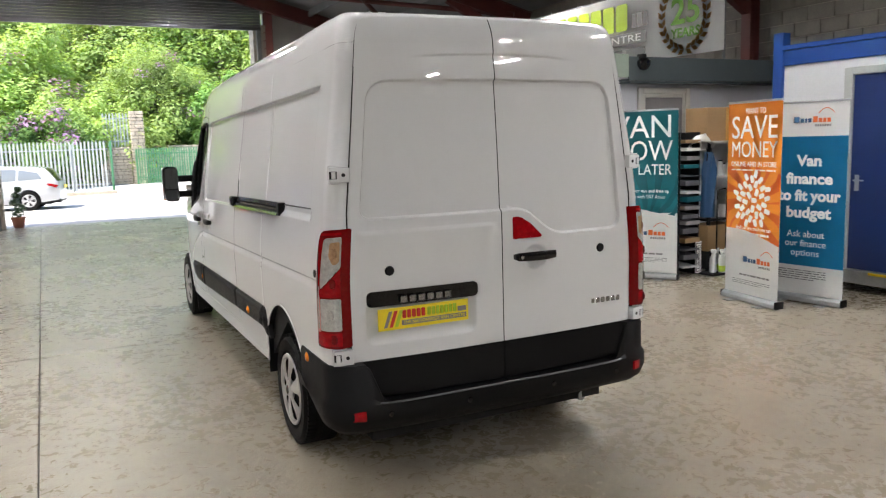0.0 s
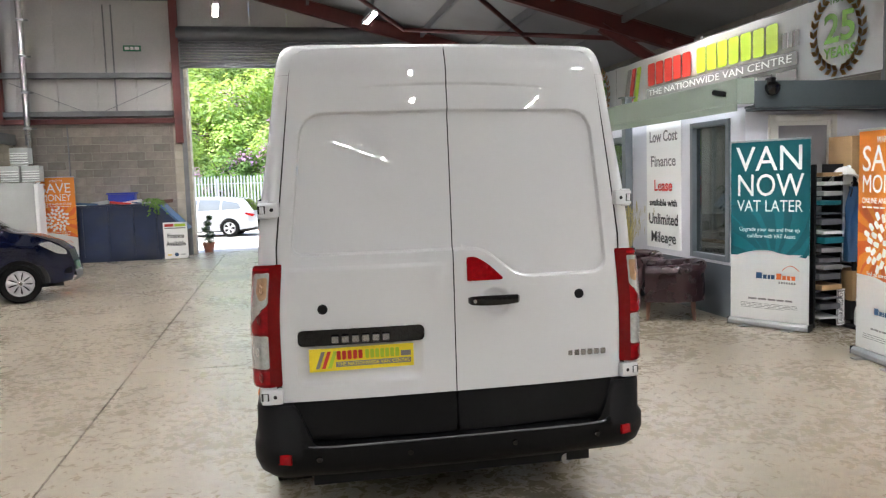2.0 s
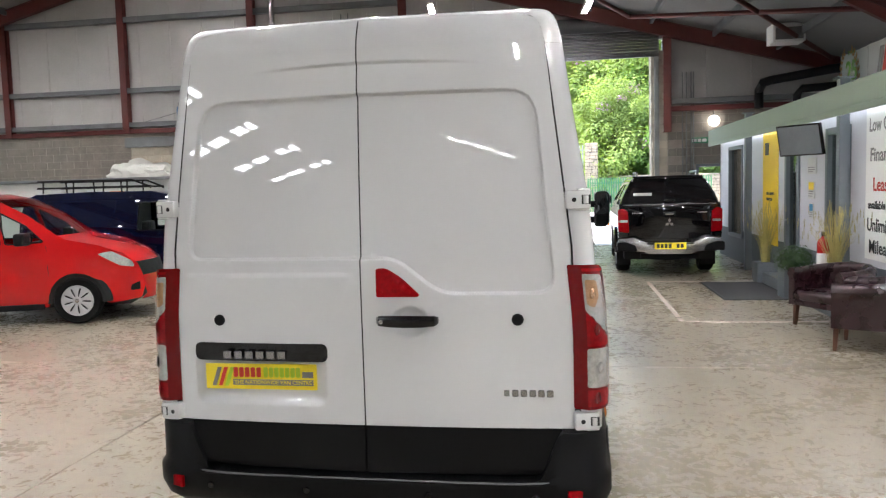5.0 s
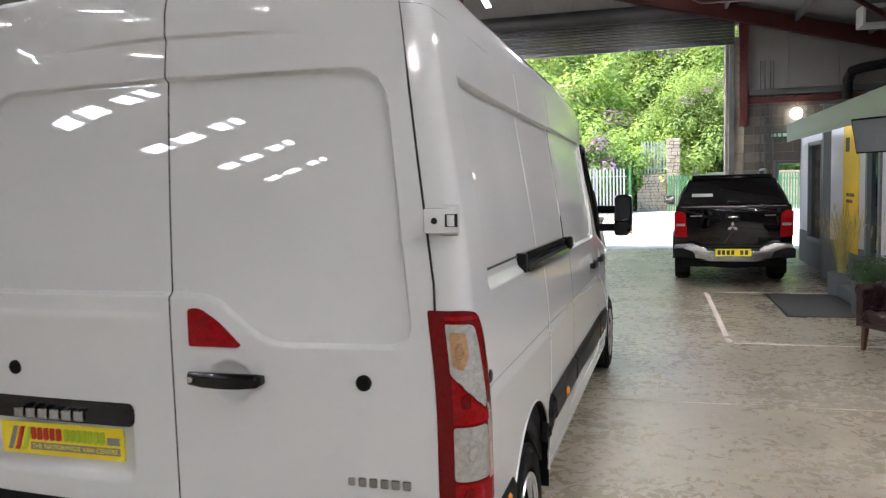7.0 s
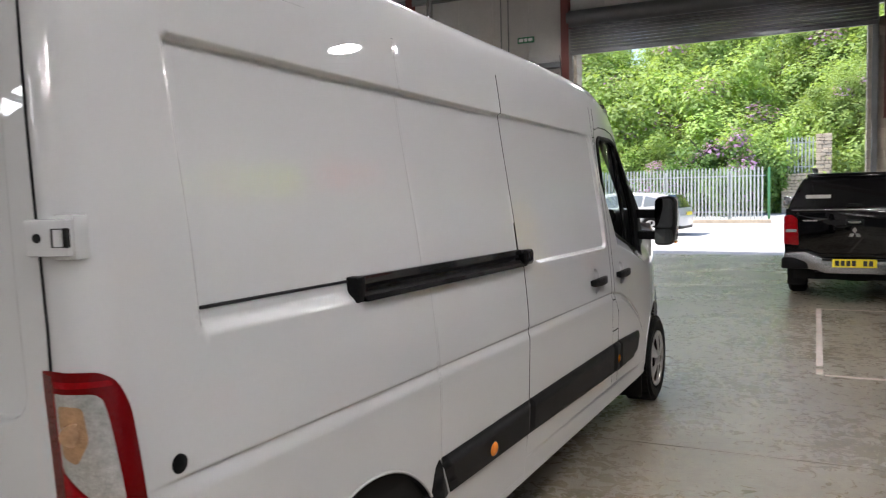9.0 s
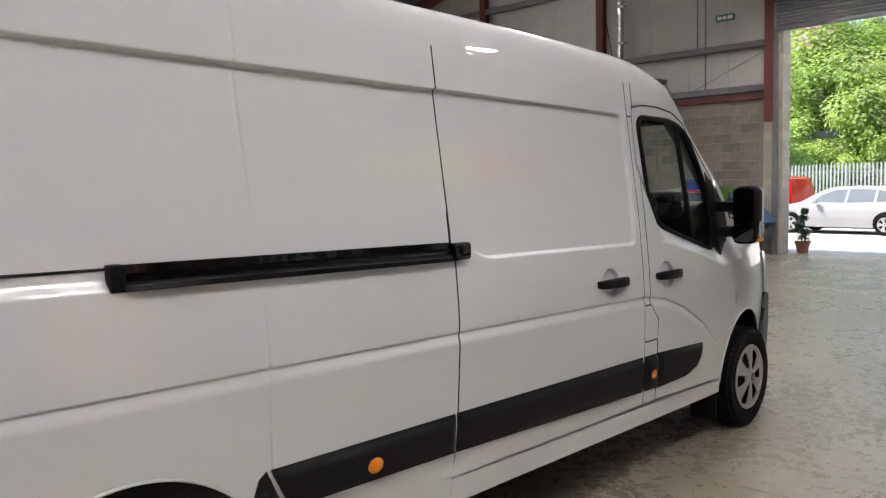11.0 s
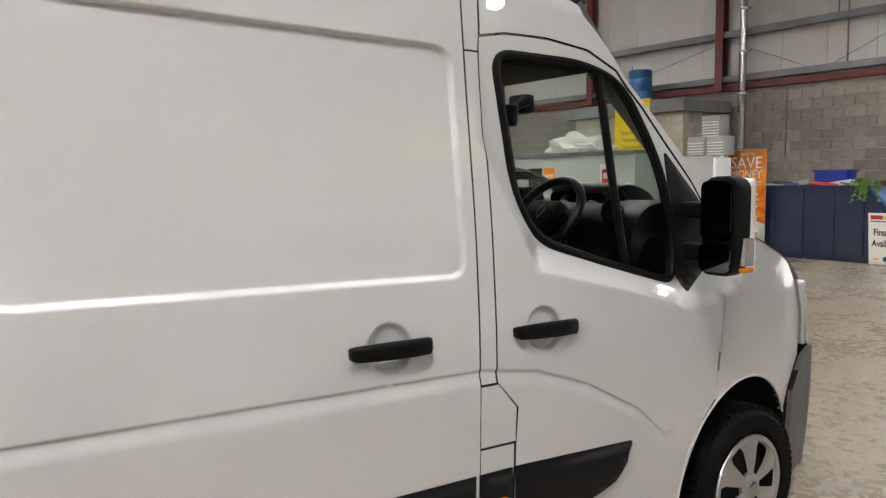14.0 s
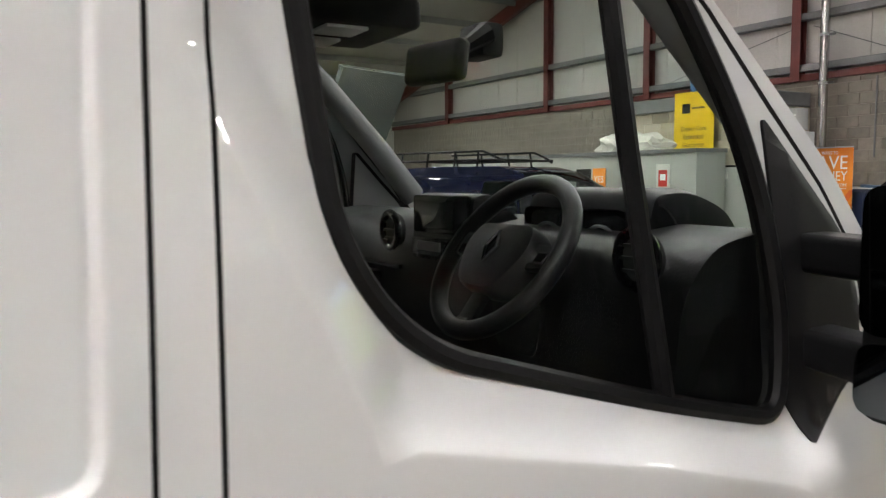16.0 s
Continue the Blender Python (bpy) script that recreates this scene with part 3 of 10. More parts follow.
def skin(name, outer, f, material, parent, holes=(), lines=(), step=0.05, lip=0.02, inward=None, dark_fold=False, edge_step=1.0, label=""):
    """A panel of sheet metal: a polygon with holes, meshed, set on the surface f(u, v) -> xyz, with true normals and folded edges.
    lines: polylines along which the mesh is made fine."""
    from mathutils.geometry import delaunay_2d_cdt
    loops = [densify(outer, min(edge_step, step * 0.7))] + [densify(h, step * 0.5) for h in holes]
    pts, edges = [], []
    for lp in loops:
        k0 = len(pts)
        pts += lp
        edges += [(k0 + i, k0 + (i + 1) % len(lp)) for i in range(len(lp))]
    nb = len(pts)
    lo, hi = np.min(outer, 0), np.max(outer, 0)
    gu, gv = np.meshgrid(np.arange(lo[0], hi[0], step), np.arange(lo[1], hi[1], step))
    cand = [np.c_[gu.ravel(), gv.ravel()]]
    for ln, offs in lines:
        for a, b in zip(ln, ln[1:]):
            a, b = np.array(a), np.array(b)
            k = max(2, int(np.hypot(*(b - a)) / (step * 0.6)))
            nrm = np.array([-(b - a)[1], (b - a)[0]]) / (np.hypot(*(b - a)) + 1e-9)
            for o in offs:
                cand.append(a + (b - a) * np.linspace(0, 1, k)[:, None] + nrm * o)
    cells = set()
    for arr in cand[1:]:
        for c in arr:
            i, j = int(c[0] // 0.014), int(c[1] // 0.014)
            cells.update((i + a, j + b) for a in (-1, 0, 1) for b in (-1, 0, 1))
    cand[0] = np.array([c for c in cand[0] if (int(c[0] // 0.014), int(c[1] // 0.014)) not in cells] or [cand[0][0]])
    C = np.vstack(cand[1:] + cand[:1])
    keep = inside(outer, C)
    for h in holes:
        keep &= ~inside(h, C)
    C = C[keep]
    near = np.full(len(C), 1e9)
    for lp in [outer, *holes]:
        near = np.minimum(near, edge_distance(lp, C))
    C = C[near > 0.006]
    key, uniq = set(), []
    for c in C:
        kk = (round(c[0] / 0.0025), round(c[1] / 0.0025))
        if kk not in key:
            key.add(kk)
            uniq.append(c)
    allp = [Vector(p) for p in pts] + [Vector(c) for c in uniq]
    vo, _, fo, *_ = delaunay_2d_cdt(allp, edges, [], 0, 1e-6)
    V = np.array([(v.x, v.y) for v in vo])
    F = np.array([t for t in fo if len(t) == 3])
    cen = V[F].mean(1)
    ok = inside(outer, cen)
    for h in holes:
        ok &= ~inside(h, cen)
    F = F[ok]
    X = f(V[:, 0], V[:, 1])
    e = 0.003
    du = f(V[:, 0] + e, V[:, 1]) - f(V[:, 0] - e, V[:, 1])
    dv = f(V[:, 0], V[:, 1] + e) - f(V[:, 0], V[:, 1] - e)
    Nn = np.cross(du, dv)
    Nn /= np.linalg.norm(Nn, axis=1)[:, None] + 1e-12
    a, b, c = X[F[:, 0]], X[F[:, 1]], X[F[:, 2]]
    if inward is not None:
        if np.einsum("ij,j->i", Nn, np.array(inward)).mean() > 0:
            Nn = -Nn
        fn = np.cross(b - a, c - a)
        bad = np.einsum("ij,ij->i", fn, Nn[F[:, 0]]) < 0
        F[bad] = F[bad][:, ::-1]
    verts, faces, norms = X.tolist(), F.tolist(), Nn.tolist()
    fold = []
    if lip and inward is not None:
        cnt = {}
        for t in faces:
            for i in range(3):
                ed = (t[i], t[(i + 1) % 3])
                cnt.setdefault(tuple(sorted(ed)), []).append(ed)
        ids = {}
        inn = np.array(inward, float)
        for ed in [v[0] for v in cnt.values() if len(v) == 1]:
            quad = []
            for v in ed:
                if v not in ids:
                    ids[v] = len(verts)
                    verts.append(X[v].tolist())
                    verts.append((X[v] + inn * lip).tolist())
                    norms += [Nn[v].tolist(), Nn[v].tolist()]
                quad.append(ids[v])
            a, b = quad
            faces.append([b, a, a + 1, b + 1])
            fold.append(len(faces) - 1)
    me = bpy.data.meshes.new(name)
    me.from_pydata(verts, [], faces)
    me.polygons.foreach_set("use_smooth", [True] * len(me.polygons))
    me.normals_split_custom_set_from_vertices(norms)
    me.materials.append(material)
    # Folds get near-black in place of the shade inside panel gaps.
    if dark_fold:
        me.materials.append(M["dark"])
        for i in fold:
            me.polygons[i].material_index = 1
    ob = new(name, me)
    ob.parent = parent
    return tagged(ob, label)


def letters(name, body, size, material, parent, m, depth=0.002, width=None, align="CENTER", label="", bold=0.0, squeeze=None):
    """Raised or printed words in the built-in font; width: stretch to this width."""
    cu = bpy.data.curves.new(name, "FONT")
    cu.body, cu.size, cu.extrude, cu.align_x, cu.align_y, cu.offset = body, size, depth, align, "CENTER", bold
    cu.resolution_u = 3
    tmp = bpy.data.objects.new(name, cu)
    scene.collection.objects.link(tmp)
    bpy.context.view_layer.update()
    me = bpy.data.meshes.new_from_object(tmp)
    bpy.data.objects.remove(tmp)
    if width and len(me.vertices):
        xs = [v.co.x for v in me.vertices]
        k = width / (max(xs) - min(xs))
        for v in me.vertices:
            v.co.x *= k
    me.materials.clear()
    me.materials.append(material)
    ob = new(name, me)
    ob.parent = parent
    ob.matrix_basis = m
    return tagged(ob, label)


def bars(name, w, h, rows, material, parent, m, depth=0.002, fill=0.6):
    """Unreadable lines of writing, as plain bars w wide in all and h high, each a part."""
    first = None
    rng = random.Random(rows * 7 + int(w * 1000))
    for i in range(rows):
        z = h / 2 - (i + 0.5) * h / rows
        x = -w / 2
        stop = w / 2 * (1 if i < rows - 1 or rows == 1 else 0.55)
        while x < stop:
            l = min(rng.uniform(0.06, 0.2) * w, stop - x)
            hh = h / rows * fill / 2
            ob = part(name, box(x, x + l, z - hh, z + hh, -depth, depth), material, parent, smooth=False, m=m)
            first = first or ob
            x += l + 0.03 * w
    return first


def marks(name, w, h, n, material, parent, m, depth=0.002):
    """A brand's word as n plain upright bars, evenly set."""
    for k in range(n):
        x = -w / 2 + w * k / n
        part(name, box(x, x + w / n * 0.74, -h / 2, h / 2, -depth, depth, min(0.004, h * 0.1), 1), material, parent, smooth=False, m=m)


def facing(x, y, z, yaw):
    """A pose for flat prints: their x runs along the print, their y up, their z out of it. yaw 0 looks to -y."""
    return pose(x, y, z, 90, 0, yaw)

# ---------------------------------------------------------------- the hall
WALL_Y, BACK_Y, LEFT_X, RIGHT_X = 18.1, -40.0, -25.0, 8.0
RIDGE_X, RIDGE_Z, EAVE_Z = -8.5, 9.08, 4.7
DOOR_L, DOOR_R, DOOR_TOP = -3.15, 3.22, 4.97


def roof_z(x):
    return RIDGE_Z - (RIDGE_Z - EAVE_Z) / 16.5 * abs(x - RIDGE_X)


def setting(name, bm, material, label="", smooth=False):
    return tagged(part(name, bm, material, None, label, smooth), kind="structure")


# ground sheet and floor slabs
setting("ground", box(-400, 400, -300, 700, -0.30, -0.03), M["yard"], "pale worn concrete yard reaching far")
floor = setting("floor", box(LEFT_X, RIGHT_X, BACK_Y, WALL_Y + 0.35, -0.029, -0.012), M["joint"], "worn grey-brown concrete workshop floor")
xs, ys = [LEFT_X, -14.4, -8.4, -2.38, 8.0], [BACK_Y, -4.6, 4.21, 12.7, WALL_Y + 0.32]
for i in range(4):
    for j in range(4):
        g = 0.005
        ob = part("floor_slab", box(xs[i] + g, xs[i + 1] - g, ys[j] + g, ys[j + 1] - g, -0.02, 0.0, 0.003, 1), M["floor"], floor, smooth=False)


def block_wall(parent, x0, x1, z0, z1, y, material, loose, skip=None):
    """Courses of blocks proud of a wall face that looks to -y; loose: the stretch of x in which each block is an object."""
    bw, bh, g = 0.44, 0.215, 0.012
    one = mesh_of(box(0, bw - g, -0.016, 0.0, 0, bh - g, 0.004, 1), "block", material)
    rest = bmesh.new()
    rng = random.Random(3)
    k = 0
    z = z0
    while z < z1 - 0.05:
        h = min(bh - g, z1 - z)
        x = x0 - (bw / 2 if k % 2 else 0)
        while x < x1 - 0.03:
            a, b = max(x, x0), min(x + bw - g, x1)
            if b - a > 0.03 and not (skip and skip(a, b, z, z + h)):
                if b - a > bw - g - 0.01 and h > bh - g - 0.01 and loose[0] <= a and b <= loose[1]:
                    ob = new("block", one)
                    ob.parent = parent
                    ob.location = (a, y - rng.uniform(0, 0.004), z)
                else:
                    add_box(rest, a, b, y - 0.016, y, z, z + h)
            x += bw
        z += bh
        k += 1
    ob = part("block_courses", rest, material, parent, smooth=False)
    return tagged(ob, kind="stuff")


def clad(name, x0, x1, z0, ztop, y0, y1, label):
    """Lining sheets with upright joints; ztop(x) gives the roof line."""
    n = max(1, round((x1 - x0) / 1.0))
    lining = setting(name, box(x0 + 0.01, x1 - 0.01, y1 - 0.02, y1 - 0.005, z0 + 0.01, min(ztop(x0), ztop(x1)) - 0.05), M["grey_steel"], label)
    for i in range(n):
        a, b = x0 + (x1 - x0) * i / n + 0.004, x0 + (x1 - x0) * (i + 1) / n - 0.004
        pts = [(a, z0), (b, z0), (b, ztop(b)), ((a + b) / 2, ztop((a + b) / 2)), (a, ztop(a))]
        part("sheet", prism(pts, y0, y1, "xzy"), M["cladding"], lining, smooth=False)
    return lining


# front wall with the roller-door opening and a small side door
wall_front = setting("wall_front", box(LEFT_X, DOOR_L - 0.02, WALL_Y, WALL_Y + 0.3, 0, 3.54), M["mortar"], "grey concrete block lower wall of the workshop")
wall_front_b = bmesh.new()
SD_L, SD_R, SD_T = 4.37, 5.32, 2.14
for a, b, c, d in ((DOOR_R + 0.02, SD_L, 0, 3.54), (SD_L, SD_R, SD_T, 3.54), (SD_R, RIGHT_X, 0, 3.54)):
    add_box(wall_front_b, a, b, WALL_Y, WALL_Y + 0.3, c, d)
wall_front_b = setting("wall_front_side", wall_front_b, M["mortar"], "grey concrete block wall beside the roller door")
clad("wall_front_lining", LEFT_X, DOOR_L - 0.3, 3.54, roof_z, WALL_Y + 0.05, WALL_Y + 0.2, "pale grey lining sheets above the block wall")
clad("wall_front_lining_over_door", DOOR_L - 0.3, DOOR_R + 0.3, 5.45, roof_z, WALL_Y + 0.05, WALL_Y + 0.2, "pale grey lining sheets above the roller door")
clad("wall_front_lining_side", DOOR_R + 0.3, RIGHT_X, 3.54, roof_z, WALL_Y + 0.05, WALL_Y + 0.2, "grey lining sheets above the side door")
# other walls
wall_right = setting("wall_right", box(RIGHT_X, RIGHT_X + 0.3, BACK_Y, WALL_Y + 0.3, 0, EAVE_Z + 0.1), M["mortar"], "dark concrete block side wall")
setting("wall_left", box(LEFT_X - 0.3, LEFT_X, BACK_Y, WALL_Y + 0.3, 0, roof_z(LEFT_X) + 0.1), M["cladding"], "grey lined side wall")
setting("wall_back", prism([(LEFT_X, 0), (RIGHT_X, 0), (RIGHT_X, EAVE_Z), (RIDGE_X, RIDGE_Z), (LEFT_X, EAVE_Z)], BACK_Y - 0.3, BACK_Y, "xzy"), M["cladding"], "grey lined end wall")

# roof: sheets with rooflight strips towards the back
RL = [(-16.4, -15.1), (-22.8, -21.5), (-29.2, -27.9), (-35.6, -34.3)]
RLX = [(-14.75, -13.25), (-16.75, -15.25), (-18.75, -17.25)]
bm, bl = bmesh.new(), bmesh.new()
cuts_x = sorted({LEFT_X - 0.3, RIDGE_X, RIGHT_X + 0.3, *[v for p in RLX for v in p]})
cuts_y = sorted({BACK_Y - 0.3, WALL_Y + 0.35, *[v for p in RL for v in p]})
for a, b in zip(cuts_x, cuts_x[1:]):
    for c, d in zip(cuts_y, cuts_y[1:]):
        light = (a, b) in RLX and (c, d) in RL
        tgt = bl if light else bm
        za, zb = roof_z(a) + 0.02, roof_z(b) + 0.02
        v = [tgt.verts.new(p) for p in ((a, c, za), (b, c, zb), (b, d, zb), (a, d, za), (a, c, za + 0.08), (b, c, zb + 0.08), (b, d, zb + 0.08), (a, d, za + 0.08))]
        for q in ((3, 2, 1, 0), (4, 5, 6, 7), (0, 1, 5, 4), (1, 2, 6, 5), (2, 3, 7, 6), (3, 0, 4, 7)):
            tgt.faces.new([v[i] for i in q])
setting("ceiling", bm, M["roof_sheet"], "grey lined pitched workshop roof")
setting("rooflight", bl, M["rooflight"], "bright translucent rooflight sheets")


def i_beam(bm, p, q, w, h, t=0.012, up=(0, 0, 1)):
    p, q = Vector(p), Vector(q)
    d = (q - p).normalized()
    u = Vector(up)
    u = (u - d * u.dot(d)).normalized()
    s = d.cross(u)
    for a0, a1, b0, b1 in ((-w / 2, w / 2, h / 2 - t, h / 2), (-w / 2, w / 2, -h / 2, -h / 2 + t), (-t / 2, t / 2, -h / 2 + t, h / 2 - t)):
        v = [bm.verts.new(o + s * a + u * b) for o in (p, q) for a, b in ((a0, b0), (a1, b0), (a1, b1), (a0, b1))]
        for f in ((3, 2, 1, 0), (4, 5, 6, 7), (0, 1, 5, 4), (1, 2, 6, 5), (2, 3, 7, 6), (3, 0, 4, 7)):
            bm.faces.new([v[i] for i in f])
    return bm


frames_y = [17.75, 11.5, 5.3, -0.7, -6.7, -12.7, -18.7, -24.7, -31.1, -37.5]
for y in frames_y:
    fr = thing("portal_frame", "red oxide painted steel portal frame under the roof", "steel frame", pose(0, y, 0), "portal frames", "structure")
    d = 0.24
    for xa, nm in ((RIGHT_X - 0.12, "rafter"), (LEFT_X + 0.12, "rafter")):
        part(nm, i_beam(bmesh.new(), (xa, 0, roof_z(xa) - d - 0.02), (RIDGE_X, 0, RIDGE_Z - d - 0.02), 0.16, 0.36), M["red_steel"], fr, smooth=False)
        if y < 17:
            part("column", i_beam(bmesh.new(), (xa, 0, 0.0), (xa, 0, EAVE_Z - 0.2), 0.18, 0.2, up=(1, 0, 0)), M["red_steel"], fr, smooth=False)
    if y < 17:
        part("knee_brace", i_beam(bmesh.new(), (RIGHT_X - 0.2, 0, 3.75), (RIGHT_X - 2.2, 0, roof_z(RIGHT_X - 2.2) - 0.42), 0.12, 0.2), M["red_steel"], fr, smooth=False)
# purlins run along the hall
for x in [RIDGE_X + 0.85 + 1.55 * k for k in range(10)] + [RIDGE_X - 0.5 - 1.55 * k for k in range(10)]:
    ob = setting("purlin", box(x - 0.035, x + 0.035, BACK_Y, WALL_Y, roof_z(x) - 0.20, roof_z(x) - 0.01), M["grey_steel"], "dark grey steel purlin under the roof")
    tagged(ob, group="purlins")
# diagonal roof bracing in the front bay
for (xa, ya), (xb, yb) in (((7.4, 17.1), (2.6, 11.4)), ((2.6, 17.1), (7.4, 11.4)), ((-1.5, 17.1), (2.6, 11.4)), ((2.6, 17.1), (-1.5, 11.4))):
    setting("roof_brace", cyl((xa, ya, roof_z(xa) - 0.28), (xb, yb, roof_z(xb) - 0.28), 0.055, seg=10), M["red_steel"], "red steel tube brace under the roof", True)
# uprights and rails on the front wall
for x, z0 in ((-20.8, 3.54), (-15.5, 3.54), (-11.7, 3.54), (-7.75, 3.54), (-3.40, 3.0), (3.62, 3.0)):
    setting("gable_post", i_beam(bmesh.new(), (x, WALL_Y - 0.12, z0), (x, WALL_Y - 0.12, roof_z(x) - 0.4), 0.2, 0.2, 0.014, up=(0, 1, 0)), M["red_steel"], "red steel post on the front wall")
for xa, xb in ((LEFT_X, -3.52), (3.74, RIGHT_X)):
    for z, h in ((6.81, 0.15), (4.78, 0.14), (3.79, 0.14)):
        if z < roof_z(xb) - 0.3 or xa < 0:
            setting("sheeting_rail", box(xa, xb, WALL_Y - 0.16, WALL_Y + 0.04, z - h / 2, z + h / 2, 0.012), M["grey_steel"], "grey steel sheeting rail on the wall lining")
    setting("head_rail", box(xa, xb, WALL_Y - 0.10, WALL_Y + 0.06, 3.54, 3.67, 0.008), M["red_steel"], "red steel rail along the top of the block wall")
for xa, za, xb, zb in ((-7.5, 4.6, -5.6, 3.8), (-3.6, 4.6, -5.4, 3.8), (-11.5, 3.8, -7.9, 4.6)):
    setting("tie_rod", cyl((xa, WALL_Y - 0.03, za), (xb, WALL_Y - 0.03, zb), 0.008, seg=6), M["grey_steel"], "thin steel tie rod on the lining")
for x, z0, z1 in ((-5.15, 4.75, 6.6), (-4.95, 3.8, 6.6), (-6.2, 2.0, 3.5)):
    setting("cable_conduit", cyl((x, WALL_Y - 0.04, z0), (x, WALL_Y - 0.04, z1), 0.018, seg=8), M["grey_steel"], "thin grey conduit fixed to the wall")
for k, x in enumerate((4.02, 4.12, 4.24, 4.30)):
    setting("cable_conduit", cyl((x, WALL_Y - 0.06, 0.9), (x, WALL_Y - 0.06, 4.55), 0.016, seg=8), M["grey_steel"], "thin grey conduit fixed to the wall")
# jambs of the roller door
for x0, x1, s in ((DOOR_L - 0.42, DOOR_L, 1), (DOOR_R, DOOR_R + 0.42, -1)):
    jamb = setting("door_jamb", box(x0 + 0.01, x1 - 0.01, WALL_Y - 0.02, WALL_Y + 0.42, 0, 5.1), M["mortar_pale"], "pale block pier beside the roller door")
    z = 0.0
    while z < 5.0:
        for a, b in ((x0, x1),):
            ob = part("block", box(a, b, WALL_Y - 0.035, WALL_Y + 0.435, z, z + 0.203, 0.006, 1), M["block_pale"], jamb, smooth=False)
        z += 0.215
    gx = x1 - 0.20 if s > 0 else x0 + 0.08
    setting("shutter_guide", box(gx, gx + 0.12, WALL_Y - 0.13, WALL_Y - 0.04, 0, 5.62, 0.01), M["grey_steel"], "grey steel roller shutter guide")
# roller shutter, rolled up: hanging slats and the barrel
sh = thing("roller_shutter", "ribbed grey steel roller shutter, rolled up", "roller shutter", pose(0, WALL_Y - 0.12, 0))
z = DOOR_TOP
part("bottom_rail", box(DOOR_L - 0.15, DOOR_R + 0.2, -0.035, 0.035, DOOR_TOP, DOOR_TOP + 0.09, 0.01), M["shutter"], sh, "dark bottom rail")
z += 0.095
while z < 5.62:
    prof = [(0.0, z), (-0.018, z + 0.02), (-0.022, z + 0.04), (-0.012, z + 0.062), (0.0, z + 0.07), (0.012, z + 0.07), (0.012, z)]
    part("slat", prism(prof, DOOR_L - 0.12, DOOR_R + 0.17, "yzx"), M["shutter"], sh)
    z += 0.074
part("barrel", cyl((DOOR_L - 0.2, 0.05, 5.87), (DOOR_R + 0.25, 0.05, 5.87), 0.2, seg=28), M["shutter"], sh)
# side door frame, standing open
sdf = setting("door_1", bmesh.new(), M["office_grey"])
for a, b, c, d in ((SD_L, SD_L + 0.07, 0, SD_T), (SD_R - 0.07, SD_R, 0, SD_T), (SD_L, SD_R, SD_T - 0.07, SD_T)):
    part("door_frame", box(a, b, WALL_Y - 0.03, WALL_Y + 0.31, c, d), M["office_grey"], sdf, smooth=False)
tagged(sdf, "open side door in a dark frame", "door")
# visible block courses
block_wall(wall_front, LEFT_X, DOOR_L - 0.44, 0.0, 3.52, WALL_Y, M["block"], (-7.0, -3.6))
block_wall(wall_front_b, DOOR_R + 0.44, RIGHT_X, 0.0, 3.52, WALL_Y, M["block"], (3.5, 4.3), lambda a, b, z, t: a < SD_R and b > SD_L and z < SD_T)
rb = bmesh.new()
z, k = 0.0, 0
while z < EAVE_Z - 0.05:
    y = -4.0 - (0.22 if k % 2 else 0)
    while y < WALL_Y - 0.4:
        add_box(rb, RIGHT_X - 0.016, RIGHT_X, y, y + 0.428, z, z + 0.203)
        y += 0.44
    z += 0.215
    k += 1
tagged(part("block_courses", rb, M["block"], wall_right, smooth=False), kind="stuff")

# strip lamps hung from the roof
def strip_lamp(x, y, z, yaw=0):
    t = thing("strip_lamp", "lit white fluorescent strip lamp hung on wires, seen pair and added fill alike", "lamp", pose(x, y, z, 0, 0, yaw), "hanging strip lamps")
    part("body", box(-0.06, 0.06, -0.62, 0.62, 0.03, 0.09, 0.01), M["white_print"], t)
    part("tube", box(-0.05, 0.05, -0.60, 0.60, 0.0, 0.03, 0.012), M["lamp_white"], t, "glowing tube", False)
    # Side skirts added to keep the lamp's light off the upper walls.
    for s in (-1, 1):
        part("reflector_skirt", box(min(s * 0.06, s * 0.066), max(s * 0.06, s * 0.066), -0.62, 0.62, -0.028, 0.06), M["white_print"], t, smooth=False)
    for s in (-0.5, 0.5):
        part("wire", cyl((0, s, 0.09), (0, s, max(0.4, roof_z(x) - z - 0.2)), 0.004, seg=5), M["grey_steel"], t)
    return t


# The first two are in view; the others are unseen, added for their light.
for x, y, z in ((-2.14, 15.4, 5.9), (1.48, 15.4, 5.78), (-2.1, 9.0, 5.9), (-2.1, 2.4, 5.9), (0.5, 3.6, 5.95), (0.9, -9.5, 5.9)):
    strip_lamp(x, y, z, 5)
# the higher rows under the ridge: unseen, added to light the left side
for x in (-5.6, -9.2, -13.6, -18.4):
    for y in (13.2, 8.4, 3.0, -3.4, -10.0):
        if y < 13 or x < -6:
            strip_lamp(x, y, roof_z(x) - 0.7, 5)
# low lamps by the cabin and over the offices: unseen, added as fill
for x, y, z in ((3.7, -1.6, 5.1), (3.7, -5.6, 5.1), (3.7, -9.6, 5.1), (3.2, 2.2, 5.3)):
    strip_lamp(x, y, z, 4)


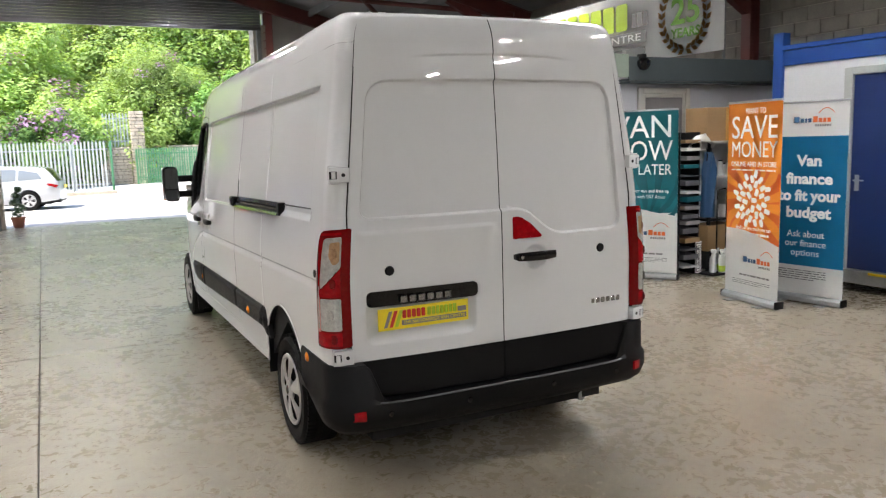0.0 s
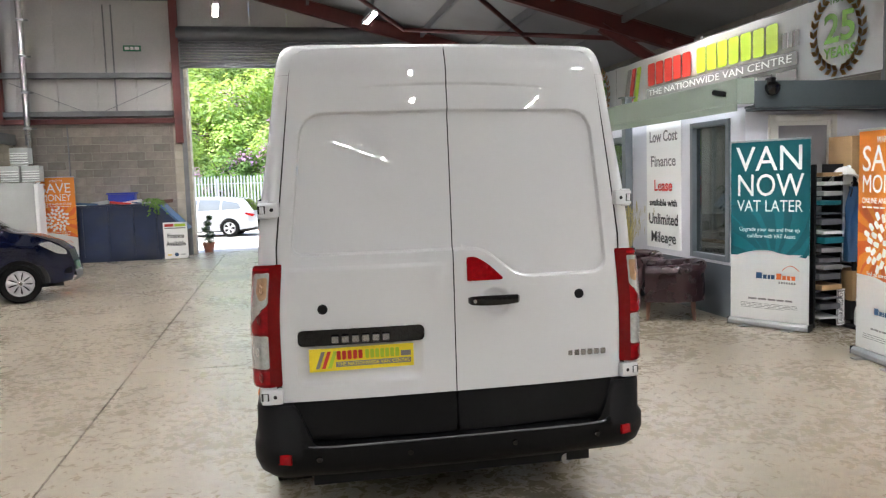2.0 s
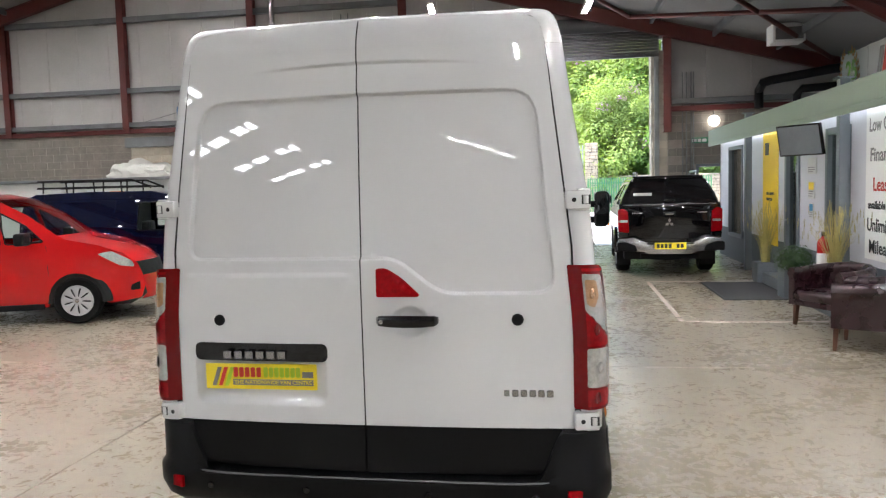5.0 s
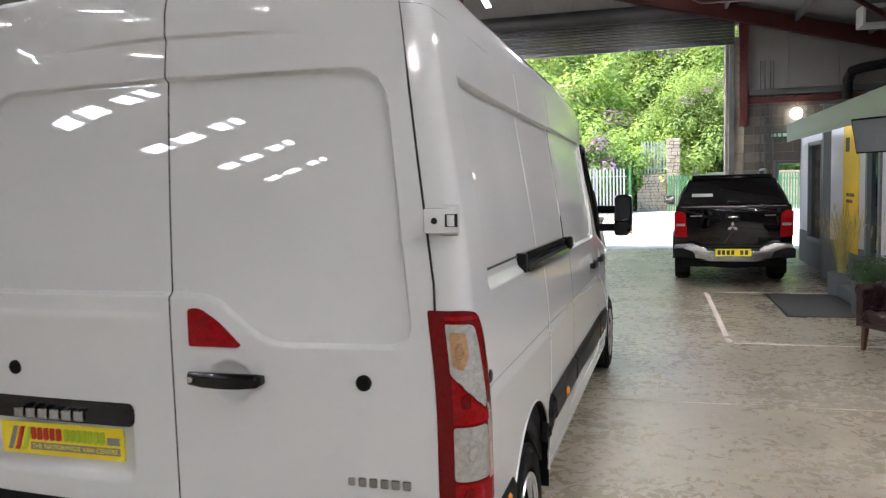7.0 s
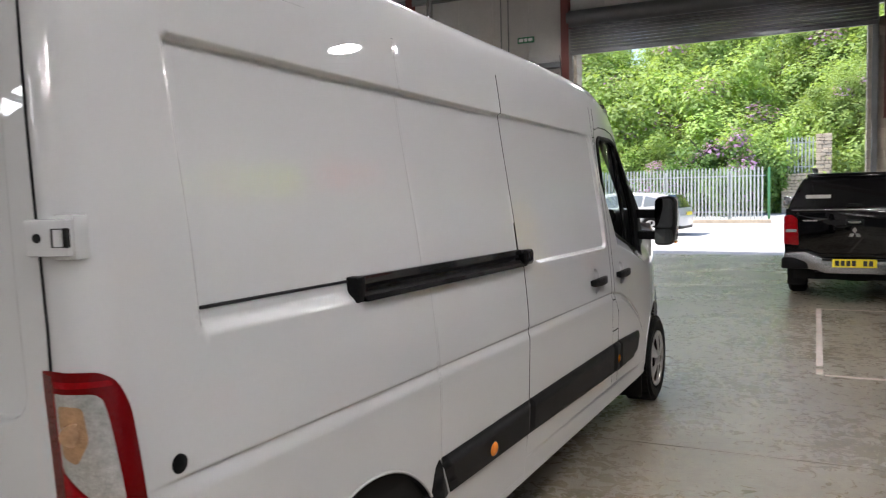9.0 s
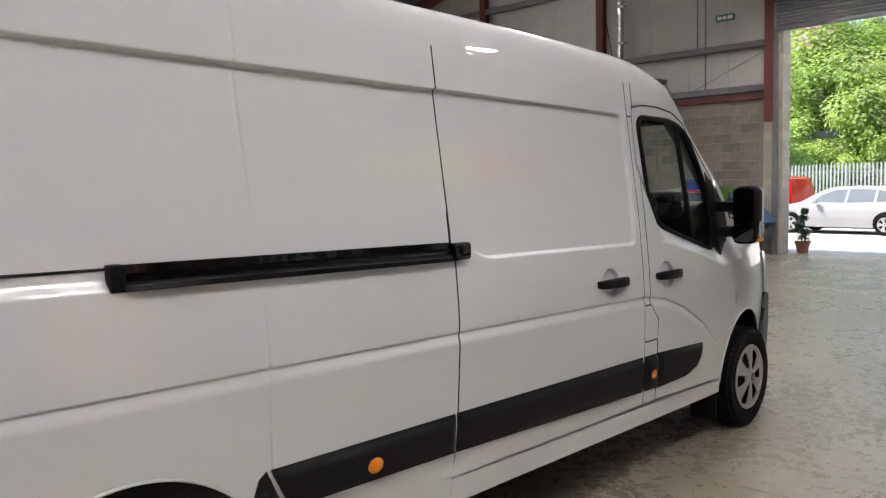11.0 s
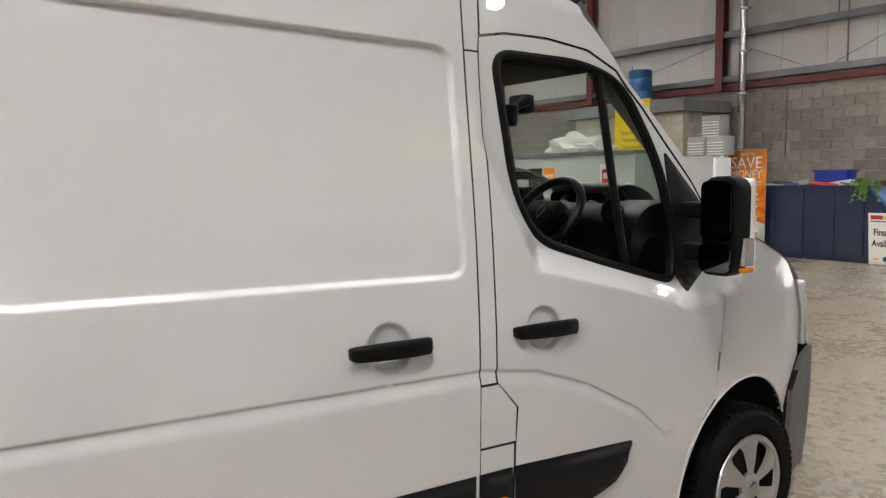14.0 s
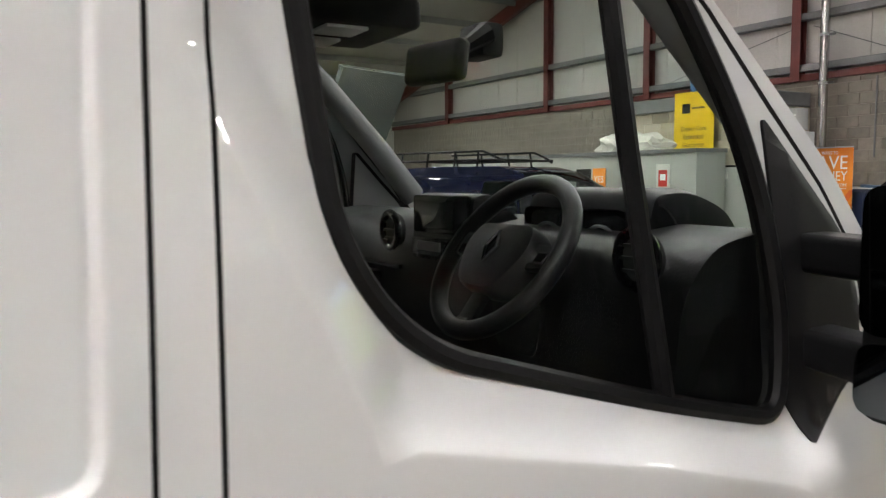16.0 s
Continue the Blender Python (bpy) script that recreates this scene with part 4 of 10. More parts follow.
def high_bay(x, y, z):
    """A round lamp in a shallow bowl, hung from the roof."""
    t = thing("high_bay_lamp", "lit round white high-bay lamp hung from the roof", "lamp", pose(x, y, z))
    part("bowl", lathe([(0.25, 0.0), (0.255, 0.02), (0.22, 0.10), (0.10, 0.18), (0, 0.19)], 32), M["white_print"], t, "white metal bowl")
    part("lens", lathe([(0.0, 0.0), (0.10, 0.002), (0.24, 0.012)], 32), M["bay_white"], t, "glowing lens")
    part("rod", cyl((0, 0, 0.18), (0, 0, roof_z(x) - z - 0.05), 0.012, seg=8), M["grey_steel"], t)


high_bay(5.2, 8.2, 5.0)
for x, y in ((-1.3, -15.2), (-0.3, -17.0), (0.7, -18.8)):
    strip_lamp(x, y, 5.0, 32)

# ---------------------------------------------------------------- the white van
VAN = pose(0, 0, 0, 0, 0, -1.3)
RAKE = 0.021
van = thing("white_van", "white high-roof panel van with black bumpers and side strips", "van", VAN)
PB, PX = [0.2, 0.5, 0.75, 1.15, 1.25, 1.6, 2.1, 2.35, 2.5], [0.965, 0.985, 1.0, 1.0, 0.995, 0.957, 0.877, 0.843, 0.817]
CRY, CRB = [-1, 3.9, 4.12, 4.35, 4.6, 4.75, 6.5], [1.150, 1.150, 1.120, 1.045, 0.92, 0.80, 0.70]


def side_x(y, b):
    """Half width of the body at y along and b up."""
    bb = np.linspace(0.2, 2.5, 93)
    prof = np.interp(bb, PB, PX)
    prof = np.convolve(np.pad(prof, 4, "edge"), np.ones(9) / 9, "valid")
    x = np.interp(b, bb, prof)
    x = x + 0.012 * smooth01((b - 1.3) / 0.5) * smooth01((1.0 - y) / 0.7)
    t = np.clip((y - 4.55) / 1.6, 0, 1.2)
    x = x - 0.25 * t ** 2.4 - 0.06 * smooth01((b - 1.5) / 0.9) * smooth01((y - 4.0) / 1.0)
    return x


def box_relief(y, b, y0, y1, b0, b1, wl, wr, wb, wt):
    return smooth01((y - y0) / wl) * smooth01((y1 - y) / wr) * smooth01((b - b0) / wb) * smooth01((b1 - b) / wt)


CABR = [(4.03, 2.15), (4.03, 1.9), (4.2, 1.53), (4.6, 1.44), (4.87, 1.365), (5.2, 1.40), (5.35, 1.5), (5.3, 1.7), (4.7, 2.12)]


def cab_inset(y, b):
    """The cab's glass line sits inside the body side; the metal below it turns in towards it."""
    y, b = np.atleast_1d(y), np.atleast_1d(b)
    P = np.c_[y, b]
    d = np.where(inside(CABR, P), 0, edge_distance(CABR, P))
    return np.interp(b, [1.2, 1.5, 2.1, 2.3], [0.066, 0.062, 0.02, 0.0]) * (0.75 * np.clip(1 - d / 0.088, 0, 1) + 0.25 * smooth01(1 - d / 0.10))


SREC = rounded([(2.30, 2.165), (3.876, 2.160), (3.852, 1.450), (2.60, 1.450), (2.50, 1.502), (2.30, 1.502)], [0.0, 0.07, 0.05, 0.04, 0.04, 0.0], 6)


def side_relief(y, b):
    d = cab_inset(y, b)
    d = d + 0.025 * box_relief(y, b, 0.345, 2.60, 1.452, 2.165, 0.035, 0.01, 0.036, 0.016) * (y < 2.408)
    P = np.c_[np.atleast_1d(y), np.atleast_1d(b)]
    sd = edge_distance(SREC, P) * np.where(inside(SREC, P), 1, -1)
    d = d + 0.020 * smooth01(sd / 0.012 + 0.2) * (y > 2.408)
    cb = np.interp(y, CRY, CRB)
    fade = smooth01((5.0 - y) / 0.5) * smooth01((y - 0.12) / 0.2)
    d = d + fade * (0.007 * smooth01((cb + 0.010 - b) / 0.009) * np.exp(-np.clip(cb - b, 0, 2) / 0.2) - 0.011 * smooth01((cb + 0.001 - b) / 0.045) * np.exp(-np.clip(cb - b, 0, 2) / 0.24))
    for yc, bc, rx, rz in ((3.565, 1.262, 0.070, 0.072), (4.155, 1.262, 0.070, 0.072)):
        rr = np.hypot((y - yc) / rx, (b - bc) / rz)
        d = d + 0.020 * smooth01((1.06 - rr) / 0.22)
    d = d + 0.0035 * np.exp(-((y - 1.485) / 0.006) ** 2)
    return d


RC = 0.12


def lean(b):
    return 0.075 * np.clip((b - 1.3) / 1.2, 0, 1.2) ** 1.7


def side_f(sign):
    def f(y, b):
        a = np.clip((RC - y) / RC, 0, 1.5)
        yy = np.where(y < RC, RC - RC * np.sin(a), y)
        x = side_x(np.maximum(y, RC), b) - RC * (1 - np.cos(a)) - side_relief(y, b)
        yy = yy + lean(b) * smooth01(1 - y / 0.6) + 0.028 * np.clip(a / 1.318, 0, 1.2) ** 3
        return np.c_[sign * x, yy, b - RAKE * yy]
    return f


def nose_f(sign):
    """The side carried on round the front corner: u is y along the side up to 6.0 and then runs round to the middle at 6.8."""
    F = side_f(sign)

    def f(u, b):
        p = F(np.minimum(u, 6.0), b)
        v = np.clip((u - 6.0) / 0.8, 0, 1)
        x0 = np.abs(p[:, 0])
        dx = (1 - v) ** 3 + 3 * v * (1 - v) ** 2 * 0.985 + 3 * v * v * (1 - v) * 0.70
        yy = 6.0 * (1 - v) ** 3 + 3 * v * (1 - v) ** 2 * 6.17 + 3 * v * v * (1 - v) * 6.22 + v ** 3 * 6.24
        yy = yy - 0.5 * np.clip(b - 1.05, 0, 1) * smooth01(v * 4) - 0.10 * np.clip(0.55 - b, 0, 1)
        y = np.where(u > 6.0, yy, p[:, 1])
        return np.c_[sign * x0 * np.where(u > 6.0, dx, 1), y, b - RAKE * y]
    return f


def arc(cy, cb, r, a0, a1, n=24):
    return [(cy + r * math.cos(radians(a0 + (a1 - a0) * k / n)), cb + r * math.sin(radians(a0 + (a1 - a0) * k / n))) for k in range(n + 1)]


def add_grip(bm, pts, heights, depth, out):
    """A smooth pull bar: a soft rounded-rectangle section along points."""
    rings = []
    o = Vector(out)
    for p, hh in zip(pts, heights):
        ring = []
        for k in range(14):
            a = 2 * math.pi * k / 14
            ca, sa = math.cos(a), math.sin(a)
            ring.append(bm.verts.new(p + o * depth * math.copysign(abs(ca) ** 0.6, ca) + Vector((0, 0, hh * math.copysign(abs(sa) ** 0.6, sa)))))
        rings.append(ring)
    for q, r in zip(rings, rings[1:]):
        for k in range(14):
            bm.faces.new((q[k], q[(k + 1) % 14], r[(k + 1) % 14], r[k]))
    bm.faces.new(rings[0])
    bm.faces.new(rings[-1])
    bmesh.ops.recalc_face_normals(bm, faces=bm.faces[:])


UMIN = RC - RC * 1.318
ST = 0.045
HL = [-0.03, -0.02, -0.0145, -0.011, -0.008, -0.005, -0.002, 0.001, 0.006, 0.015]
lineset = [([(0.3, 2.165), (3.9, 2.165)], HL), ([(0.3, 1.455), (2.45, 1.455)], [-0.006, 0, 0.006, 0.012, 0.02, 0.028, 0.036, 0.042, 0.048]), (CABR[1:5] , [-0.105, -0.096, -0.090, -0.086, -0.08, -0.06, -0.035, -0.012, 0.0, 0.01]), (SREC + SREC[:1], [-0.018, -0.0135, -0.0105, -0.0075, -0.0045, -0.0015, 0.0015, 0.0035, 0.009]),
           ([(0.345, 1.4), (0.345, 2.2)], [-0.035, -0.028, -0.02, -0.012, -0.006, 0, 0.006]), 
           (list(zip(CRY[:-1], CRB[:-1])), [-0.06, -0.045, -0.034, -0.024, -0.016, -0.009, -0.004, 0.0, 0.003, 0.006, 0.0095, 0.014, 0.03]), ([(1.485, 0.6), (1.485, 2.3)], [-0.012, -0.006, 0, 0.006, 0.012]),
           (arc(3.565, 1.262, 0.07, 0, 360, 20), [-0.03, -0.02, -0.01, 0, 0.01, 0.02]), (arc(4.155, 1.262, 0.07, 0, 360, 20), [-0.03, -0.02, -0.01, 0, 0.01, 0.02])]
TOPB = 2.345


def seam_x(b):
    return np.interp(b, [0.4, 0.75, 1.5, 2.1, 2.5], [0.885, 0.885, 0.883, 0.812, 0.762])


def corner_u(b):
    """Where the side panel meets the rear door's seam."""
    drop = float(side_x(np.array(RC), np.array(b))) - float(seam_x(b)) - 0.002
    return RC - RC * math.acos(max(-1.0, 1 - drop / RC))


quarter_poly = [(corner_u(b), b) for b in (TOPB, 2.25, 2.1, 1.95, 1.8, 1.65, 1.5, 1.4)] + [(UMIN, 1.2), (UMIN, 0.70), (0.58, 0.70)] + arc(1.0, 0.40, 0.50, 145, 8) + [(1.50, 0.478), (2.33, 0.478), (2.36, 0.7), (2.395, 1.2), (2.405, 1.5), (2.422, TOPB)]
slide_poly = [(2.430, TOPB), (2.413, 1.5), (2.403, 1.2), (2.368, 0.7), (2.339, 0.555), (3.8735, 0.555), (3.882, 1.2), (3.920, 2.16), (3.927, TOPB)]
pillar_top_poly = [(3.933, TOPB), (3.926, 2.156), (3.983, 2.158), (3.988, 2.225), (3.996, TOPB)]
pillar_poly = [(3.926, 2.150), (3.888, 1.2), (3.886, 1.112), (3.945, 1.112), (3.948, 1.2), (3.983, 2.152)]
flap_poly = [(3.884, 1.104), (3.882, 0.91), (4.022, 0.91), (4.026, 1.02), (3.953, 1.104)]
lowpillar_poly = [(3.881, 0.902), (3.879, 0.555), (4.006, 0.555), (4.016, 0.902)]
door_poly = [(3.991, 2.202), (3.954, 1.2), (3.952, 1.11), (4.034, 1.02), (4.025, 0.9), (4.014, 0.56), (4.855, 0.535), (4.882, 0.62), (4.917, 0.70), (4.965, 0.77), (5.025, 0.83), (5.085, 0.88), (5.115, 1.1), (5.165, 1.345), (5.185, 1.48), (5.155, 1.62), (5.06, 1.75), (4.93, 1.885), (4.80, 2.03), (4.66, 2.155), (4.50, 2.212), (4.30, 2.228), (4.1, 2.222)]
win_poly = rounded([(4.055, 2.16), (4.47, 2.166), (4.70, 2.115), (4.87, 1.82), (4.915, 1.50), (4.89, 1.362), (4.60, 1.43), (4.22, 1.54), (4.115, 1.66)], [0.07, 0.10, 0.12, 0.15, 0.1, 0.06, 0.3, 0.09, 0.09], 8)
over_poly = [(4.003, TOPB), (3.995, 2.212), (4.1, 2.231), (4.30, 2.237), (4.505, 2.221), (4.667, 2.163), (4.81, 2.037), (4.94, 1.893), (5.068, 1.757), (5.165, 1.625), (5.195, 1.50), (5.25, 1.56), (5.2, 1.665), (5.10, 1.79), (4.896, 1.985), (4.715, 2.14), (4.574, 2.285), (4.50, 2.345)]
wing_poly = [(5.195, 1.49), (5.175, 1.345), (5.125, 1.1), (5.096, 0.885)] + arc(5.334, 0.455, 0.475, 119, 30) + [(5.80, 0.80), (5.94, 0.93), (5.955, 1.12), (5.89, 1.285), (5.80, 1.385), (5.7, 1.43), (5.5, 1.495), (5.3, 1.55), (5.255, 1.555)]
sill_poly = [(1.5, 0.472), (1.5, 0.44), (3.0, 0.44), (4.86, 0.44), (4.86, 0.53), (4.8, 0.527), (2.34, 0.547), (2.335, 0.472)]
for sg in (1, -1):
    F = side_f(sg)
    inn = (-sg, 0, 0)
    k = dict(inward=inn, lines=lineset, step=ST, lip=0.03, dark_fold=True, edge_step=0.011)
    skin("rear_quarter_panel", quarter_poly, F, M["white_paint"], van, **dict(k, inward=(-0.5 * sg, 0.85, 0)))
    skin("sliding_door" if sg > 0 else "side_panel", slide_poly, F, M["white_paint"], van, **k)
    skin("door_pillar", pillar_poly, F, M["white_paint"], van, **k)
    skin("pillar_top", pillar_top_poly, F, M["white_paint"], van, **k)
    skin("fuel_flap", flap_poly, F, M["white_paint"], van, **k)
    skin("lower_pillar", lowpillar_poly, F, M["white_paint"], van, **k)
    fd = skin("front_door", door_poly, F, M["white_paint"], van, holes=[win_poly], **k)
    skin("cab_side", over_poly, F, M["white_paint"], van, inward=inn, step=ST, dark_fold=True)
    skin("front_wing", wing_poly, nose_f(sg), M["white_paint"], van, inward=inn, step=ST)
    skin("sill", sill_poly, F, M["white_paint"], van, inward=inn, step=0.06, lip=0.08)
    # window: seal, panes, divider
    def on(y, b, out=0.0):
        p = F(np.array([y]), np.array([b]))[0]
        return Vector((p[0] + sg * out, p[1], p[2]))
    ws = densify(win_poly, 0.04)
    part("window_seal", tube([on(y, b, 0.0) for y, b in ws], 0.016, 8, True), M["black_trim"], fd, "black rubber window seal")
    gl = bmesh.new()
    gl.faces.new([gl.verts.new(on(y, b, -0.015)) for y, b in ws])
    bmesh.ops.triangulate(gl, faces=gl.faces[:])
    ob = part("window_pane", gl, M["glass_tint"], fd, "tinted side window", False)
    ob.visible_shadow = False
    part("window_divider", tube([on(4.565, 2.15, -0.006), on(4.59, 1.80, -0.006), on(4.628, 1.42, -0.006)], 0.016, 8), M["black_trim"], fd, "black upright divider")
    # handles
    for nm, yc in (("slide_handle", 3.565), ("door_handle", 4.155)):
        h = bmesh.new()
        pa, pb = on(yc - 0.134, 1.262, 0.0), on(yc + 0.134, 1.262, 0.0)
        pts = [pa.lerp(pb, 0.5 + d / 0.268) + Vector((sg * o, 0, 0)) for d, o in ((-0.134, 0.002), (-0.131, 0.012), (-0.12, 0.021), (-0.06, 0.026), (0, 0.027), (0.06, 0.026), (0.12, 0.021), (0.131, 0.012), (0.134, 0.002))]
        add_grip(h, pts, (0.010, 0.018, 0.022, 0.025, 0.026, 0.026, 0.025, 0.021, 0.012), 0.014, (sg, 0, 0))
        part(nm, h, M["black_trim"], van if nm[0] == "s" else fd, "black plastic pull handle")
    # sliding door rail
    rl = None
    for b0, b1, o in ((1.452, 1.468, 0.022), (1.468, 1.480, 0.010), (1.480, 1.492, 0.020), (1.492, 1.503, 0.010), (1.503, 1.528, 0.022)):
        yy = [1.03, 1.3, 1.7, 2.1, 2.40]
        ring = []
        rail = bmesh.new()
        for y in yy:
            ring.append([rail.verts.new(on(y, bb, oo)) for bb, oo in ((b0, -0.02), (b0, o), (b1, o), (b1, -0.02))])
        for q, r in zip(ring, ring[1:]):
            for i in range(4):
                rail.faces.new((q[i], q[(i + 1) % 4], r[(i + 1) % 4], r[i]))
        rail.faces.new(ring[0])
        rail.faces.new(ring[-1][::-1])
        bmesh.ops.recalc_face_normals(rail, faces=rail.faces[:])
        if rl is None:
            rl = part("slide_rail", rail, M["gloss_black"], van, "black sliding-door rail", False)
        else:
            part("rail_track" if o < 0.015 else "rail_lip", rail, M["dark"] if o < 0.015 else M["gloss_black"], rl, smooth=False)
    part("panel_joint", tube([on(y, 1.517, 0.0015) for y in (0.375, 0.6, 0.8, 1.03)], 0.0045, 6), M["grey_trim"], van, "thin dark panel joint")
    cap = on(1.03, 1.49, 0.012)
    part("rail_cap", box(-0.028, 0.026, -0.035, 0.012, -0.04, 0.04, 0.008, 2, Matrix.Translation(cap)), M["black_trim"], rl)
    cap = on(2.44, 1.49, 0.004)
    part("rail_end", box(-0.028, 0.024, -0.045, 0.05, -0.037, 0.037, 0.02, 3, Matrix.Translation(cap)), M["gloss_black"], rl)
    # rubbing strips: (y from, y to, b low, b high)
    def strip(name, poly, out=0.022, mat="grey_trim"):
        FF = lambda y, b: F(y, b) + np.c_[sg * (out * smooth01(np.minimum(1, (np.minimum(edge_distance(poly, np.c_[y, b]), 0.02)) / 0.02)) + 0.002), np.zeros_like(y), np.zeros_like(y)]
        return skin(name, poly, FF, M[mat], van, inward=inn, step=0.03, lip=0.03, label="dark grey plastic rubbing strip")
    strip("rubbing_strip", [(1.545, 0.668), (2.35, 0.660), (2.355, 0.825), (1.47, 0.822)])
    strip("rubbing_strip", [(2.363, 0.660), (3.862, 0.628), (3.862, 0.825), (2.366, 0.826)])
    strip("rubbing_strip", [(3.875, 0.628), (4.008, 0.628), (4.008, 0.825), (3.875, 0.825)], 0.026)
    strip("rubbing_strip", rounded([(4.022, 0.622), (4.40, 0.632), (4.52, 0.68), (4.58, 0.81), (4.022, 0.826)], [0.005, 0.1, 0.06, 0.02, 0.005]))
    strip("arch_strip", [(1.36, 0.62), (1.525, 0.668), (1.455, 0.822), (1.425, 0.80)], 0.02)
    for y, b in ((1.905, 0.73), (3.945, 0.722)):
        c = on(y, b, 0.024)
        part("side_marker", lathe([(0, 0.012), (0.012, 0.011), (0.024, 0.006), (0.030, 0.0), (0.030, -0.006)], 20, Matrix.Translation(c) @ pose(0, 0, 0, 0, 90 * sg, 0) @ Matrix.Diagonal((1, 1.25, 1, 1))), M["amber_lens"], van, "amber side marker lamp")
    c = on(0.245, 1.19, 0.0)
    part("side_button", lathe([(0, 0.006), (0.016, 0.006), (0.022, 0.002), (0.023, -0.005)], 18, Matrix.Translation(c) @ pose(0, 0, 0, 0, 90 * sg, 0)), M["black_trim"], van, "black rubber button")

# inner shell that closes the gaps and the load space; near-black for their shade
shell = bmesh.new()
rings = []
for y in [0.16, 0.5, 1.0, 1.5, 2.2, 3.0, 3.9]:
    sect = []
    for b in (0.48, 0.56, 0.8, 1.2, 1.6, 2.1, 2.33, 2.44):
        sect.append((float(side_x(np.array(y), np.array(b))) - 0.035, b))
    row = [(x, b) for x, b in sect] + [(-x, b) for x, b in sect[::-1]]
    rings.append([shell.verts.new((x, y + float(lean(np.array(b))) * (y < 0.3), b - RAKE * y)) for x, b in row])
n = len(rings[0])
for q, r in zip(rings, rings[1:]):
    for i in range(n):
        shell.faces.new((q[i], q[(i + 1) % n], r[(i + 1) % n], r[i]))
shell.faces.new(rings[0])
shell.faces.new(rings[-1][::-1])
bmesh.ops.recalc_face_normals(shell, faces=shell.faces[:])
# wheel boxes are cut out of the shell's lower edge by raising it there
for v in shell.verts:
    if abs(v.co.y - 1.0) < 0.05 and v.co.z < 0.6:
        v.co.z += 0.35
part("inner_shell", shell, M["dark"], van, "inner body shell, near-black for the shade in the gaps", False)

# roof
roof = bmesh.new()
RY = [0.066, 0.08, 0.12, 0.16, 0.25, 0.5, 1.0, 1.45, 1.5, 2.0, 2.42, 3.0, 3.5, 3.90, 4.1, 4.3, 4.5]
RT = [2.468, 2.492, 2.506, 2.513, 2.515, 2.52, 2.52, 2.52, 2.52, 2.52, 2.52, 2.52, 2.515, 2.505, 2.49, 2.455, 2.40]
xi = [math.copysign(1 - (1 - abs(t)) ** 2.6, t) for t in np.linspace(-1, 1, 49)]
A0 = (RC - corner_u(TOPB)) / RC
rows = []
for a in [A0, A0 * 0.85, A0 * 0.65, A0 * 0.45, A0 * 0.22, 0.0] + [-y for y in RY[3:]]:
    # round the rear corner by angle, then straight along the body
    y = -a
    yc, ye, xe = y, y, float(side_x(np.array(max(y, RC)), np.array(TOPB)))
    if a >= 0:
        yc = 0.051 + 0.069 * (1 - math.sin(a) / math.sin(A0))
        ye = RC - RC * math.sin(a) + 0.028 * (a / 1.318) ** 3
        xe -= RC * (1 - math.cos(a))
    tz = float(np.interp(yc, [0.051] + RY[1:], RT))
    row = []
    for t in xi:
        x = xe * t
        b = TOPB + (tz - TOPB) * max(0.0, 1 - abs(t) ** 36) + 0.012 * (1 - t * t)
        if 0.3 < y < 3.95:
            b += 0.006 * max(0, math.cos(x * 26)) ** 6
        yy = yc + (ye - yc) * abs(t) ** 14
        row.append(roof.verts.new((x, yy + float(lean(np.array(b))) * (yc < 0.3), b - RAKE * yy)))
    rows.append(row)
for q, r in zip(rows, rows[1:]):
    for i in range(len(q) - 1):
        roof.faces.new((q[i], q[i + 1], r[i + 1], r[i]))
bmesh.ops.recalc_face_normals(roof, faces=roof.faces[:])
part("roof", roof, M["white_paint"], van, "white ribbed high roof", "all")
part("aerial", tube([(0.55, 4.35, 2.36), (0.56, 4.28, 2.48), (0.57, 4.2, 2.66)], [0.006, 0.004, 0.002], 6), M["black_trim"], van, "short black roof aerial")


# rear doors
def rear_relief(x, b):
    d = np.zeros_like(x)
    P = np.c_[x, b]
    for poly, dep, w in ((REC_L, 0.020, 0.012), (REC_R, 0.020, 0.012)):
        sd = edge_distance(poly, P) * np.where(inside(poly, P), 1, -1)
        d = np.maximum(d, dep * smooth01(sd / w + 0.2))
    sd = edge_distance(PLATE_REC, P) * np.where(inside(PLATE_REC, P), 1, -1)
    d = d + 0.014 * smooth01(sd / 0.03 + 0.3)
    rr = np.hypot((x - 0.20) / 0.078, (b - 1.195) / 0.062)
    d = d + 0.022 * smooth01((1.15 - rr) / 0.5)
    # low swage above the number plate and the fine crease over the panels
    d = d - 0.012 * smooth01((1.415 - b) / 0.03) * smooth01((-0.04 - x) / 0.05) * smooth01((x + 0.845) / 0.05) * np.exp(-np.clip(1.415 - b, 0, 2) / 0.12)
    cb = 2.305 - 0.03 * (x / 0.6) ** 2
    d = d + 0.011 * smooth01((cb - b) / 0.014) * np.exp(-np.clip(cb - b, 0, 2) / 0.07) * smooth01((0.56 - abs(x)) / 0.35)
    return d


def rear_f(x, b):
    y = 0.0 + 0.035 * (np.abs(x) / 0.9) ** 2.5 + lean(b) + rear_relief(x, b)
    y = y + 0.05 * np.clip((b - 2.36) / 0.14, 0, 2) ** 2
    return np.c_[x, y, b - RAKE * y]


REC_L = rounded([(0.02, 2.168), (-0.738, 2.160), (-0.818, 1.466), (0.02, 1.466)], [0.002, 0.12, 0.07, 0.002], 6)
REC_R = rounded([(-0.02, 2.168), (0.738, 2.160), (0.815, 1.312), (0.33, 1.312), (0.16, 1.448), (0.10, 1.466), (-0.02, 1.466)], [0.002, 0.12, 0.09, 0.08, 0.06, 0.03, 0.002], 6)
